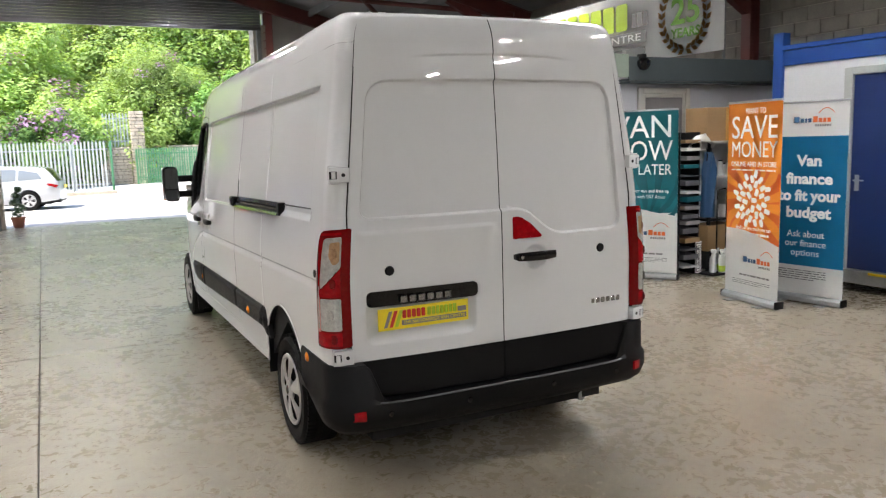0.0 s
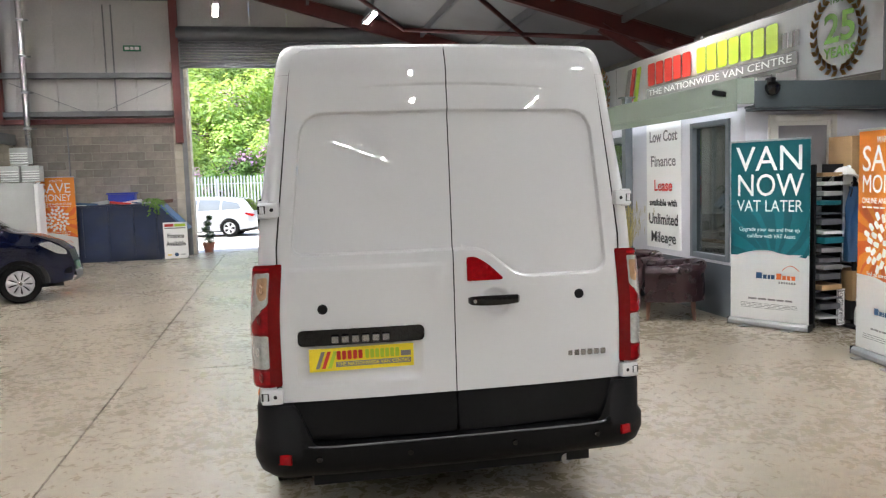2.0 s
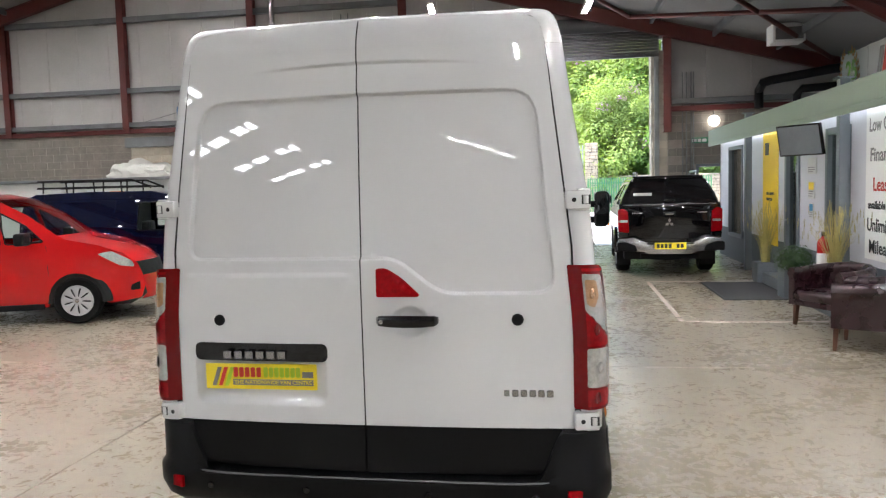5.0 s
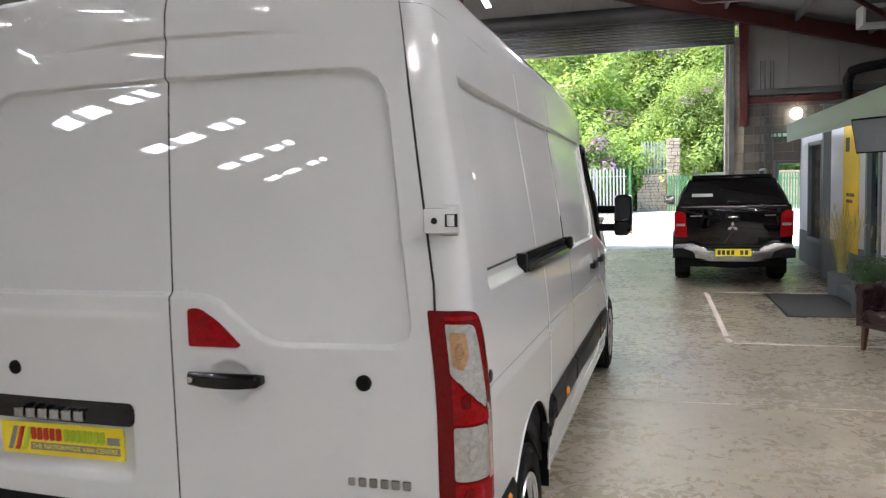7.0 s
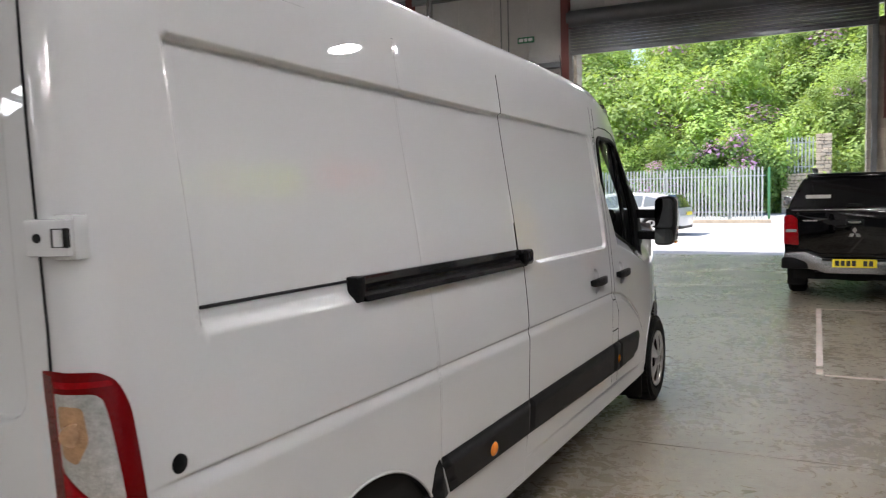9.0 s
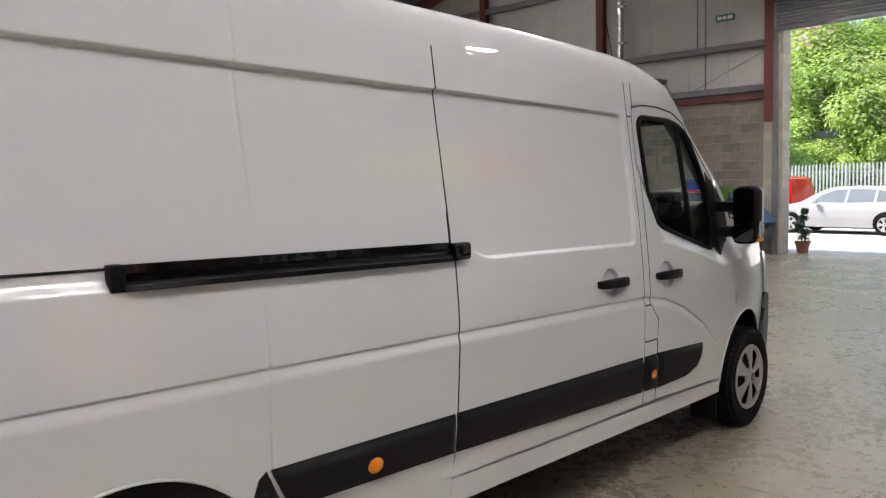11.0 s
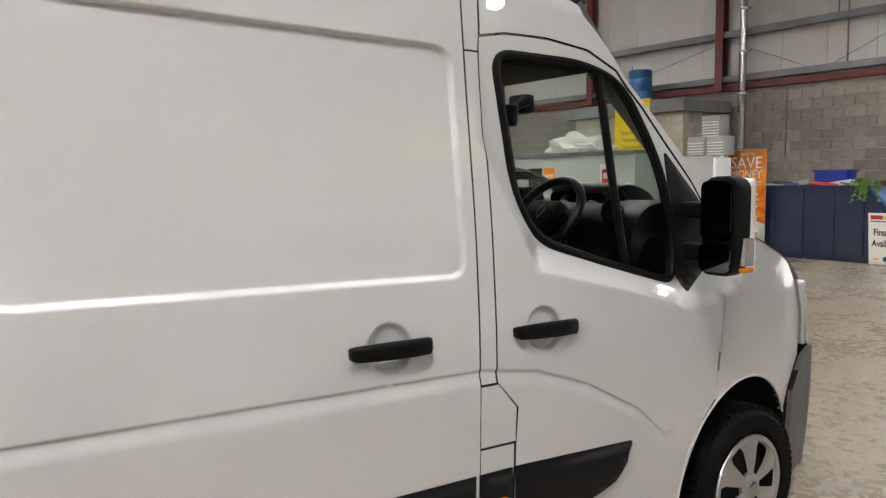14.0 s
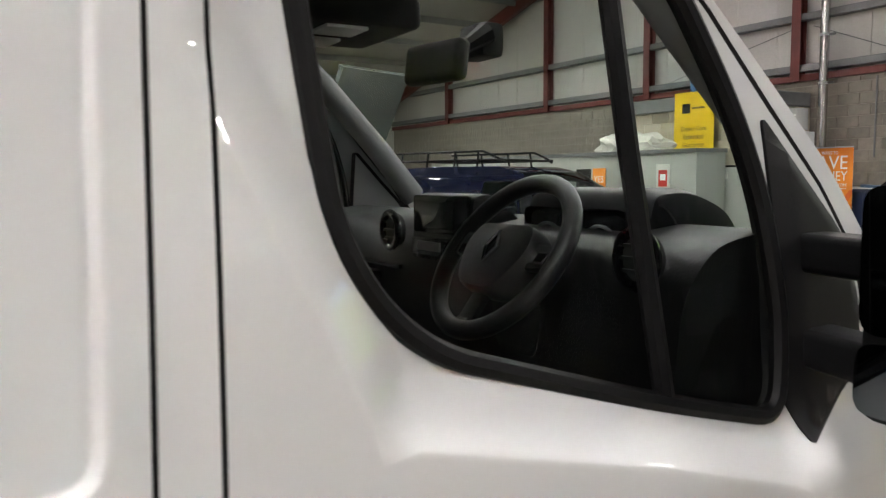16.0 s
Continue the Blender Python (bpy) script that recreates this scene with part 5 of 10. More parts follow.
PLATE_REC = rounded([(-0.80, 1.05), (-0.185, 1.05), (-0.185, 0.825), (-0.80, 0.825)], 0.05, 5)
GAPX = -0.012
rl_lines = [(REC_L + REC_L[:1], [-0.016, -0.008, -0.003, 0, 0.004, 0.008, 0.012, 0.018]), (REC_R + REC_R[:1], [-0.018, -0.012, -0.008, -0.004, 0, 0.003, 0.008, 0.016]), (PLATE_REC + PLATE_REC[:1], [-0.012, 0, 0.012, 0.02]),
            ([(-0.86, 1.415), (-0.03, 1.415)], [-0.03, -0.02, -0.01, 0]), ([(x, 2.305 - 0.03 * (x / 0.6) ** 2) for x in np.linspace(-0.58, 0.58, 5)], [-0.06, -0.04, -0.026, -0.018, -0.0145, -0.011, -0.008, -0.005, -0.002, 0.001, 0.006]),
            (arc(0.20, 1.195, 0.066, 0, 360, 20), [-0.02, -0.01, 0, 0.01, 0.02])]
bs = [0.742, 1.1, 1.5, 1.8, 2.1, 2.3, 2.385]
left_poly = [(GAPX - 0.003, bs[0])] + [(GAPX - 0.003, 2.488)] + [(-0.4, 2.487), (-0.69, 2.478), (-0.752, 2.45)] + [(-float(seam_x(b)), b) for b in bs[::-1]]
right_poly = [(GAPX + 0.003, bs[0])] + [(float(seam_x(b)), b) for b in bs] + [(0.752, 2.45), (0.69, 2.478), (0.4, 2.487), (GAPX + 0.003, 2.488)]
rd = {}
for nm, poly in (("rear_door", left_poly), ("rear_door", right_poly)):
    rd[len(rd)] = skin(nm, poly, rear_f, M["white_paint"], van, inward=(0, 1, 0), lines=rl_lines, step=ST, lip=0.03, dark_fold=True, edge_step=0.011)
dl, dr = rd[0], rd[1]


def rear_on(x, b, out=0.0):
    p = rear_f(np.array([x]), np.array([b]))[0]
    return Vector((p[0], p[1] - out, p[2]))


def rear_pad(name, poly, out, mat, parent, edge=0.012, label=""):
    """A raised pad on the rear doors with softened edges."""
    ff = lambda x, b: np.c_[x, 0.035 * (np.abs(x) / 0.9) ** 2.5 + lean(b) - 0.003 - out * smooth01(edge_distance(poly, np.c_[x, b]) / edge + 0.15), b - RAKE * 0.02]
    return skin(name, poly, ff, M[mat], parent, inward=(0, 1, 0), step=0.025, lip=0.03, label=label)


# black lower door claddings, number-plate light bar, plate, buttons
rear_pad("lower_cladding", rounded([(GAPX - 0.006, 0.735), (-0.872, 0.735), (-0.872, 0.62), (-0.80, 0.545), (GAPX - 0.006, 0.535)], [0.004, 0.02, 0.08, 0.08, 0.004]), 0.03, "black_trim", dl, 0.02, "black textured lower door cladding")
rear_pad("lower_cladding", rounded([(GAPX + 0.006, 0.535), (0.80, 0.545), (0.872, 0.62), (0.872, 0.735), (GAPX + 0.006, 0.735)], [0.004, 0.08, 0.08, 0.02, 0.004]), 0.03, "black_trim", dr, 0.02, "black textured lower door cladding")
lb = rear_pad("plate_light_bar", rounded([(-0.80, 1.098), (-0.172, 1.098), (-0.172, 1.018), (-0.80, 1.018)], 0.03), 0.032, "gloss_black", dl, 0.02, "gloss black light bar above the plate")
marks("badge_bar", 0.30, 0.036, 6, M["dull_chrome"], lb, facing(-0.488, -0.037, 1.054, 0))
plate = part("number_plate", box(-0.26, 0.26, -0.004, 0.004, -0.0575, 0.0575, 0.003, 2, Matrix.Translation(rear_on(-0.488, 0.948, 0.012))), M["yellow_plate"], dl, "yellow dealer plate")
pc = rear_on(-0.488, 0.948, 0.018)
for k, (c, dx) in enumerate(((M["grey_print"], 0), (M["red_print"], 0.03), (M["green_print"], 0.06))):
    part("stripe", prism([(-0.23 + dx, -0.042), (-0.212 + dx, -0.042), (-0.182 + dx, 0.042), (-0.20 + dx, 0.042)], -0.0015, 0.0015, "xzy"), c, plate, smooth=False, m=Matrix.Translation(pc))
marks("word_bar", 0.135, 0.044, 5, M["red_print"], plate, facing(pc.x - 0.058, pc.y, pc.z + 0.020, 0), 0.0015)
marks("word_bar", 0.175, 0.044, 7, M["green_print"], plate, facing(pc.x + 0.104, pc.y, pc.z + 0.020, 0), 0.0015)
part("word_bar", box(0.195, 0.245, -0.0015, 0.0015, -0.002, 0.024), M["grey_print"], plate, smooth=False, m=Matrix.Translation(pc))
part("word_band", box(-0.13, 0.245, -0.0015, 0.0015, -0.038, -0.012), M["grey_print"], plate, smooth=False, m=Matrix.Translation(pc))
letters("lettering", "THE NATIONWIDE VAN CENTRE", 0.024, M["yellow_plate"], plate, facing(pc.x + 0.0575, pc.y - 0.0025, pc.z - 0.025, 0), 0.0005, 0.36)
for x, b, pr in ((-0.672, 1.20, dl), (0.655, 1.205, dr)):
    part("rubber_button", lathe([(0, 0.012), (0.02, 0.011), (0.025, 0.006), (0.026, -0.004)], 20, Matrix.Translation(rear_on(x, b)) @ pose(0, 0, 0, 90, 0, 0)), M["black_trim"], pr, "black rubber button")
# rear handle with keyhole
h = bmesh.new()
hp = [rear_on(0.058 + 0.266 * t, 1.205, o) for t, o in ((0, 0.012), (0.05, 0.03), (0.25, 0.042), (0.5, 0.046), (0.75, 0.042), (0.95, 0.03), (1, 0.012))]
hp = [Vector((p.x, -o, p.z)) for p, o in zip(hp, (0.012, 0.03, 0.042, 0.046, 0.042, 0.03, 0.012))]
add_grip(h, hp, (0.014, 0.022, 0.025, 0.026, 0.025, 0.022, 0.014), 0.014, (0, -1, 0))
hd = part("door_handle", h, M["gloss_black"], dr, "gloss black rear handle")
part("key_hole", lathe([(0, 0.003), (0.008, 0.003), (0.010, 0.0)], 14, pose(0.085, -0.052, 1.205, 90, 0, 0)), M["chrome"], hd)
# high brake lamp on the right door
rear_pad("brake_lamp", rounded([(0.056, 1.425), (0.10, 1.428), (0.17, 1.385), (0.245, 1.312), (0.235, 1.303), (0.056, 1.303)], [0.012, 0.02, 0.03, 0.01, 0.01, 0.01]), 0.02, "red_lens", dr, 0.02, "red triangular brake lamp")
marks("badge_bar", 0.255, 0.030, 7, M["dull_chrome"], dr, facing(0.680, float(rear_on(0.68, 0.9).y) - 0.003, 0.892, 0), 0.0025)
# near-black tube painting the shaded gap between the rear doors and the corner pillars
for sg in (1, -1):
    gap = []
    for b in np.linspace(0.74, 2.335, 30):
        p = side_f(sg)(np.array([corner_u(b)]), np.array([b]))[0]
        gap.append((p[0] - sg * 0.003, p[1] + 0.0005, p[2]))
    part("door_seal", tube(gap, 0.0042, 6), M["dark"], van, "near-black line for the shade in the door gap")
# hinges
for sg in (1, -1):
    for b in (1.698, 0.78):
        hx = sg * (0.905 if b > 1 else 0.93)
        hy = 0.035 + float(lean(np.array(b)))
        hz = b - RAKE * hy
        hg = part("door_hinge", box(-0.05, 0.05, -0.028, 0.03, -0.037, 0.037, 0.008, 2, pose(hx, hy, hz, 0, 0, 14 * sg)), M["white_paint"], van, "white exposed door hinge")
        part("hinge_bolt", lathe([(0, 0.006), (0.009, 0.006), (0.011, 0.0)], 12, pose(hx - sg * 0.012, hy - 0.028, hz, 90, 0, 14 * sg)), M["dark"], hg)
        hm = pose(hx, hy, hz, 0, 0, 14 * sg)
        part("hinge_slot", box(min(sg * 0.012, sg * 0.0505), max(sg * 0.012, sg * 0.0505), -0.0292, -0.018, -0.0195, 0.0195, 0.002, 1, hm), M["dark"], hg, "dark slot")
        part("hinge_knuckle", cyl((sg * 0.030, -0.0235, -0.0165), (sg * 0.030, -0.0235, 0.0165), 0.0125, seg=14), M["white_paint"], hg, "white knuckle", m=hm)
        part("hinge_leaf", box(min(sg * 0.0, sg * 0.055), max(sg * 0.0, sg * 0.055), -0.012, 0.03, -0.045, 0.045, 0.006, 2, hm), M["white_paint"], hg, "white lower leaf")
# tail lamps: housing wraps the corner
def lamp_f(sg, out, dy=0.0):
    F = side_f(sg)

    def f(u, b):
        p = F(u, b)
        nrm = np.c_[sg * np.ones_like(u), -0.9 * smooth01((RC - u) / RC) * 1.2, np.zeros_like(u)]
        nrm /= np.linalg.norm(nrm, axis=1)[:, None]
        return p + nrm * out
    return f


for sg in (1, -1):
    L0, L1 = UMIN + 0.004, 0.14
    body = rounded([(L0, 1.432), (0.085, 1.428), (0.115, 1.36), (0.135, 1.10), (0.145, 0.835), (L0, 0.828)], [0.01, 0.03, 0.05, 0.2, 0.015, 0.01])
    ln = skin("tail_lamp", body, lamp_f(sg, 0.026), M["red_dark"], van, inward=(-sg, 0.35, 0), step=0.02, lip=0.05, label="red and clear wrap-round tail lamp")
    for poly in ([(L0 + 0.012, 1.418), (0.082, 1.414), (0.086, 1.403), (L0 + 0.012, 1.405)], [(L0 + 0.012, 1.235), (0.08, 1.128), (0.096, 1.13), (0.112, 1.10), (0.114, 1.095), (L0 + 0.012, 1.095)], [(L0 + 0.012, 0.912), (0.125, 0.912), (0.13, 0.845), (L0 + 0.012, 0.842)]):
        skin("red_lens", rounded(poly, 0.005), lamp_f(sg, 0.0285), M["red_lens"], ln, inward=(-sg, 0.35, 0), step=0.015, lip=0.005, label="bright red lens")
    cl = rounded([(L0 + 0.012, 1.395), (0.066, 1.39), (0.074, 1.34), (0.088, 1.15), (0.082, 1.135), (L0 + 0.012, 1.245)], [0.008, 0.02, 0.03, 0.02, 0.02, 0.01])
    skin("indicator_lens", cl, lamp_f(sg, 0.029), M["clear_lens"], ln, inward=(-sg, 0.35, 0), step=0.015, lip=0.006, label="clear indicator lens")
    oi = rounded([(L0 + 0.018, 1.372), (0.035, 1.368), (0.04, 1.30), (0.015, 1.255), (L0 + 0.018, 1.27)], 0.012)
    skin("indicator_reflector", oi, lamp_f(sg, 0.031), M["orange_inner"], ln, inward=(-sg, 0.35, 0), step=0.015, lip=0.004, label="orange indicator reflector")
    rv = rounded([(L0 + 0.012, 1.085), (0.088, 1.085), (0.094, 0.922), (L0 + 0.012, 0.922)], 0.012)
    skin("reversing_lens", rv, lamp_f(sg, 0.029), M["clear_lens"], ln, inward=(-sg, 0.35, 0), step=0.015, lip=0.006, label="clear reversing lens")
    edge = rounded([(0.096, 1.15), (0.108, 1.12), (0.118, 0.93), (0.102, 0.925)], 0.006)
    skin("lens_edge", edge, lamp_f(sg, 0.029), M["clear_lens"], ln, inward=(-sg, 0.35, 0), step=0.015, lip=0.006, label="pale lens edge")
    outer = rounded([(0.094, 1.13), (0.120, 1.08), (0.132, 0.92), (0.136, 0.85), (0.10, 0.85), (0.098, 0.93)], 0.008)
    skin("side_lens", outer, lamp_f(sg, 0.0275), M["side_lens"], ln, inward=(-sg, 0.35, 0), step=0.015, lip=0.004, label="paler red side lens")
    LF = lamp_f(sg, 0.033)
    for u, b, mt, nm in ((0.012, 1.315, "orange_inner", "indicator_bulb"), (0.035, 1.005, "clear_lens", "reversing_bulb"), (0.02, 1.165, "red_dark", "brake_bulb"), (0.02, 0.88, "red_dark", "fog_bulb")):
        c = Vector(LF(np.array([u]), np.array([b]))[0])
        part(nm, lathe([(0, 0.004), (0.010, 0.003), (0.017, 0.0005), (0.022, 0.002), (0.024, 0.0), (0.024, -0.004)], 20, Matrix.Translation(c) @ pose(0, 0, 0, 90, 0, 62 * sg)), M[mt], ln, "round bulb reflector")
# rear bumper: a section swept round the back
prof = [(0.02, 0.735), (-0.045, 0.735), (-0.055, 0.715), (-0.055, 0.56), (-0.075, 0.53), (-0.075, 0.46), (-0.05, 0.40), (0.0, 0.36), (0.06, 0.355)]
def plan(t):
    """Rear bumper line: t from -1 to 1; x and y, with a round corner and a return along the sides."""
    s = abs(t)
    if s < 0.62:
        return math.copysign(0.86 * s / 0.62, t), 0.03 * (s / 0.62) ** 2
    if s < 0.82:
        a = (s - 0.62) / 0.20 * math.pi / 2
        return math.copysign(0.86 + 0.10 * math.sin(a), t), 0.03 + 0.10 * (1 - math.cos(a))
    return math.copysign(0.96, t), 0.13 + 0.42 * (s - 0.82) / 0.18
bp = bmesh.new()
rings = []
ts = [t / 60 for t in range(-60, 61)]
for i, t in enumerate(ts):
    x, y = plan(t)
    xa, ya = plan(max(t - 0.004, -1))
    xb, yb = plan(min(t + 0.004, 1))
    dx, dy = xb - xa, yb - ya
    l = math.hypot(dx, dy)
    nx, ny = dy / l, -dx / l
    s = abs(t)
    rings.append([])
    for d, b in prof:
        bb = b
        mid = smooth01(np.array((0.60 - s) / 0.08)).item()
        if b > 0.5:
            bb = b - (b - 0.52) * mid * 0.96
        if s > 0.85 and b < 0.5:
            bb = b + (s - 0.85) / 0.15 * 0.14
        rings[-1].append(bp.verts.new((x - nx * d, y - ny * d, bb)))
for q, r in zip(rings, rings[1:]):
    for i in range(len(prof) - 1):
        bp.faces.new((q[i], q[i + 1], r[i + 1], r[i]))
bmesh.ops.recalc_face_normals(bp, faces=bp.faces[:])
bumper = part("rear_bumper", bp, M["black_trim"], van, "black plastic rear step bumper")
# Pale tube that paints the highlight along the bumper step's edge.
lip = [(-0.884, 0.70), (-0.884, 0.62), (-0.868, 0.57), (-0.83, 0.54), (-0.78, 0.528)]
lip = lip + [(x, 0.526) for x in np.linspace(-0.65, 0.65, 9)] + [(-x, b) for x, b in lip[::-1]]
part("bumper_lip", tube([(x, -0.062 + 0.06 * (abs(x) / 0.9) ** 6, b) for x, b in lip], 0.0045, 6), M["bumper_grey"], bumper, "pale tube for the light caught on the bumper step's edge")
for sg in (1, -1):
    part("reflector", box(-0.036, 0.036, -0.008, 0.006, -0.026, 0.026, 0.005, 2, pose(sg * 0.885, -0.040, 0.478, 0, 0, 24 * sg)), M["red_lens"], bumper, "red bumper reflector")
    for x in (0.72, 0.27):
        part("parking_sensor", lathe([(0, 0.004), (0.012, 0.004), (0.016, 0.0)], 16, pose(sg * x, -0.076 + 0.03 * x * x, 0.47, 90, 0, 0)), M["gloss_black"], bumper)
    part("bumper_side_marker", lathe([(0, 0.012), (0.02, 0.008), (0.028, 0.0)], 18, pose(sg * 1.015, 0.42, 0.70, 0, 90 * sg, 0) @ Matrix.Diagonal((1, 1.2, 1, 1))), M["amber_lens"], bumper, "amber side marker lamp")
part("underbody", box(-0.75, 0.75, 0.15, 5.7, 0.26, 0.50), M["dark"], van, "dark underbody", False)
part("exhaust_pipe", cyl((0.45, 0.9, 0.27), (0.62, 0.15, 0.27), 0.03, seg=14), M["steel"], van, "steel exhaust pipe")


# wheels
def build_wheel(name, r, w, cap, parent, m, spokes=8, style="slots", tread=False):
    """A wheel lying on the y axis: tyre, rim, trim with cut-outs. The outer face looks to +z of m."""
    ob = part(name, lathe([(r * 0.70, -w / 2), (r * 0.90, -w / 2 - 0.004), (r * 0.975, -w * 0.40), (r, -w * 0.3), (r, w * 0.3), (r * 0.975, w * 0.40), (r * 0.90, w / 2 + 0.004), (r * 0.72, w / 2), (r * 0.66, w / 2 - 0.02), (r * 0.62, 0.0), (r * 0.62, -w / 2 + 0.02), (r * 0.70, -w / 2)], 56), M["rubber"], parent, "black tyre", m=m)
    if tread:
        tr = bmesh.new()
        for k in range(64):
            a = 2 * math.pi * k / 64
            for s in (-1, 1):
                za, zb = sorted((s * w * 0.22, s * w * 0.44))
                add_box(tr, r - 0.016, r + 0.003, -0.0115, 0.0115, za, zb, m=Matrix.Rotation(a + 0.03 * s, 4, "Z"))
        add_lathe(tr, [(r, -w * 0.19), (r + 0.003, -w * 0.18), (r + 0.003, -w * 0.02), (r, -w * 0.01), (r, w * 0.01), (r + 0.003, w * 0.02), (r + 0.003, w * 0.18), (r, w * 0.19)], 56)
        tagged(part("tread", tr, M["rubber"], ob, "blocky tyre tread", False), kind="stuff")
    part("rim", lathe([(r * 0.66, w / 2 - 0.006), (r * 0.64, w / 2 - 0.03), (r * 0.60, w * 0.15), (0, w * 0.12)], 48), M["dark"], ob, "dark steel rim")
    c = bmesh.new()
    R = r * 0.655
    h = w / 2
    add_lathe(c, [(R, h - 0.004), (R * 0.985, h + 0.004), (R * 0.90, h + 0.002), (R * 0.86, h - 0.012)], 56)
    for k in range(spokes):
        a = 2 * math.pi * k / spokes
        wd0, wd1 = (1.0, 0.86) if style == "slots" else (0.80, 0.60)
        pts = []
        for rr, hw, z in ((0.20 * R, wd0 * 0.42, h + 0.012), (0.5 * R, wd0 * 0.36, h + 0.012), (0.75 * R, wd1 * 0.46, h + 0.006), (0.92 * R, wd1 * 0.60, h - 0.001)):
            ang = hw * (2 * math.pi / spokes)
            pts.append([(rr * math.cos(a + s * ang), rr * math.sin(a + s * ang), z) for s in (-1, -0.4, 0.4, 1)])
        vv = [[c.verts.new((p[0], p[1], p[2] - (0.007 if i in (0, 3) else 0))) for i, p in enumerate(q)] for q in pts]
        for q, s in zip(vv, vv[1:]):
            for i in range(3):
                c.faces.new((q[i], q[i + 1], s[i + 1], s[i]))
    add_lathe(c, [(0, h + 0.022), (R * 0.16, h + 0.020), (R * 0.22, h + 0.014), (R * 0.27, h + 0.004), (R * 0.27, h - 0.01)], 32)
    bmesh.ops.recalc_face_normals(c, faces=c.faces[:])
    part("wheel_trim", c, cap, ob, "silver wheel trim")
    bt = bmesh.new()
    add_lathe(bt, [(0, h + 0.0245), (R * 0.11, h + 0.0235), (R * 0.13, h + 0.021)], 24)
    part("centre_badge", bt, M["chrome"], ob)
    return ob


for sg in (1, -1):
    for y in (1.0, 5.334):
        m = pose(sg * (0.87 if y > 3 else 0.86), y, 0.345, 0, 90 * sg, 0) @ pose(0, 0, 0, 0, 0, 20 + 30 * y)
        w = build_wheel("wheel", 0.342, 0.225, M["silver"], van, m, 6, "star", True)
    # arch linings and lips
    for cy, cb, r in ((1.0, 0.40, 0.50), (5.334, 0.455, 0.475)):
        a = bmesh.new()
        F = side_f(sg)
        pts = arc(cy, cb, r, -5, 185, 36)
        ring = []
        for y, b in pts:
            xo = float(F(np.array([min(y, 5.8)]), np.array([max(b, 0.5)]))[0][0])
            ring.append([a.verts.new((xo - sg * 0.004, y, b - RAKE * y)), a.verts.new((sg * 0.55, y, b - RAKE * y))])
        for q, s in zip(ring, ring[1:]):
            a.faces.new((q[0], q[1], s[1], s[0]))
        part("arch_liner", a, M["black_trim"], van, "black wheel-arch liner")
        lip = part("arch_lip", tube([F(np.array([y]), np.array([b]))[0] for y, b in arc(cy, cb, r, 5 if cy < 2 else 30, 145 if cy < 2 else 175, 30)], 0.006, 8), M["white_paint"], van)
    part("mud_flap", box(sg * 0.87 - 0.09, sg * 0.87 + 0.09, 4.86, 4.875, 0.14, 0.42, 0.004), M["black_trim"], van, "black mud flap")

# nose: wings' front, bonnet, bumper, headlamps, screen
def across(outline, bow, x_of, n=17):
    """A sheet across the van through (y, b) points, bowed forward in the middle."""
    bm = bmesh.new()
    rows = []
    for y, b in outline:
        xe = x_of(y, b)
        rows.append([bm.verts.new((xe * t, y + bow * (1 - t * t), b - RAKE * y)) for t in np.linspace(-1, 1, n)])
    for q, r in zip(rows, rows[1:]):
        for i in range(n - 1):
            bm.faces.new((q[i], q[i + 1], r[i + 1], r[i]))
    bmesh.ops.recalc_face_normals(bm, faces=bm.faces[:])
    return bm


sx = lambda y, b: float(side_x(np.array(y), np.array(b)))
part("roof_front", across([(4.5, 2.395), (4.54, 2.34), (4.60, 2.265)], 0.16, sx), M["white_paint"], van, "white roof brow", "all")
wsg = part("windscreen", across([(4.60, 2.26), (4.72, 2.13), (4.90, 1.975), (5.10, 1.79), (5.22, 1.64)], 0.17, lambda y, b: sx(y, b) - 0.055), M["glass_tint"], van, "tinted windscreen", "all")
wsg.visible_shadow = False
part("screen_trim", across([(5.22, 1.64), (5.28, 1.555)], 0.17, lambda y, b: sx(y, b) - 0.055), M["black_trim"], van, "black scuttle panel", "all")
part("bonnet", across([(5.26, 1.562), (5.5, 1.497), (5.7, 1.432), (5.85, 1.372), (5.98, 1.302), (5.99, 1.24)], 0.17, lambda y, b: sx(y, min(b, 1.3)) - 0.008), M["white_paint"], van, "white bonnet", "all")
for sg in (1, -1):
    NF = nose_f(sg)
    out_f = lambda d, NF=NF, sg=sg: (lambda y, b: NF(y, b) + np.c_[sg * d * np.ones_like(y), d * smooth01((y - 5.9) / 0.2), 0 * y])
    kk = dict(inward=(-0.8 * sg, -0.6, 0), step=0.04)
    skin("front_bumper", [(5.80, 0.785), (5.95, 0.925), (6.03, 0.955), (6.3, 0.96), (6.8, 0.96), (6.8, 0.36), (6.1, 0.36), (5.86, 0.36), (5.79, 0.42), (5.80, 0.62)], out_f(0.026), M["bumper_grey"], van, label="grey plastic front bumper", **kk)
    skin("grille", [(6.36, 0.965), (6.8, 0.965), (6.8, 1.26), (6.36, 1.20)], out_f(0.004), M["black_trim"], van, label="black front grille", **kk)
    hl = skin("headlamp", rounded([(5.895, 1.298), (6.14, 1.262), (6.35, 1.20), (6.35, 0.985), (6.0, 0.968), (5.948, 0.985), (5.962, 1.12)], [0.02, 0.03, 0.03, 0.03, 0.02, 0.02, 0.1]), out_f(0.012), M["clear_lens"], van, label="clear headlamp", **kk)

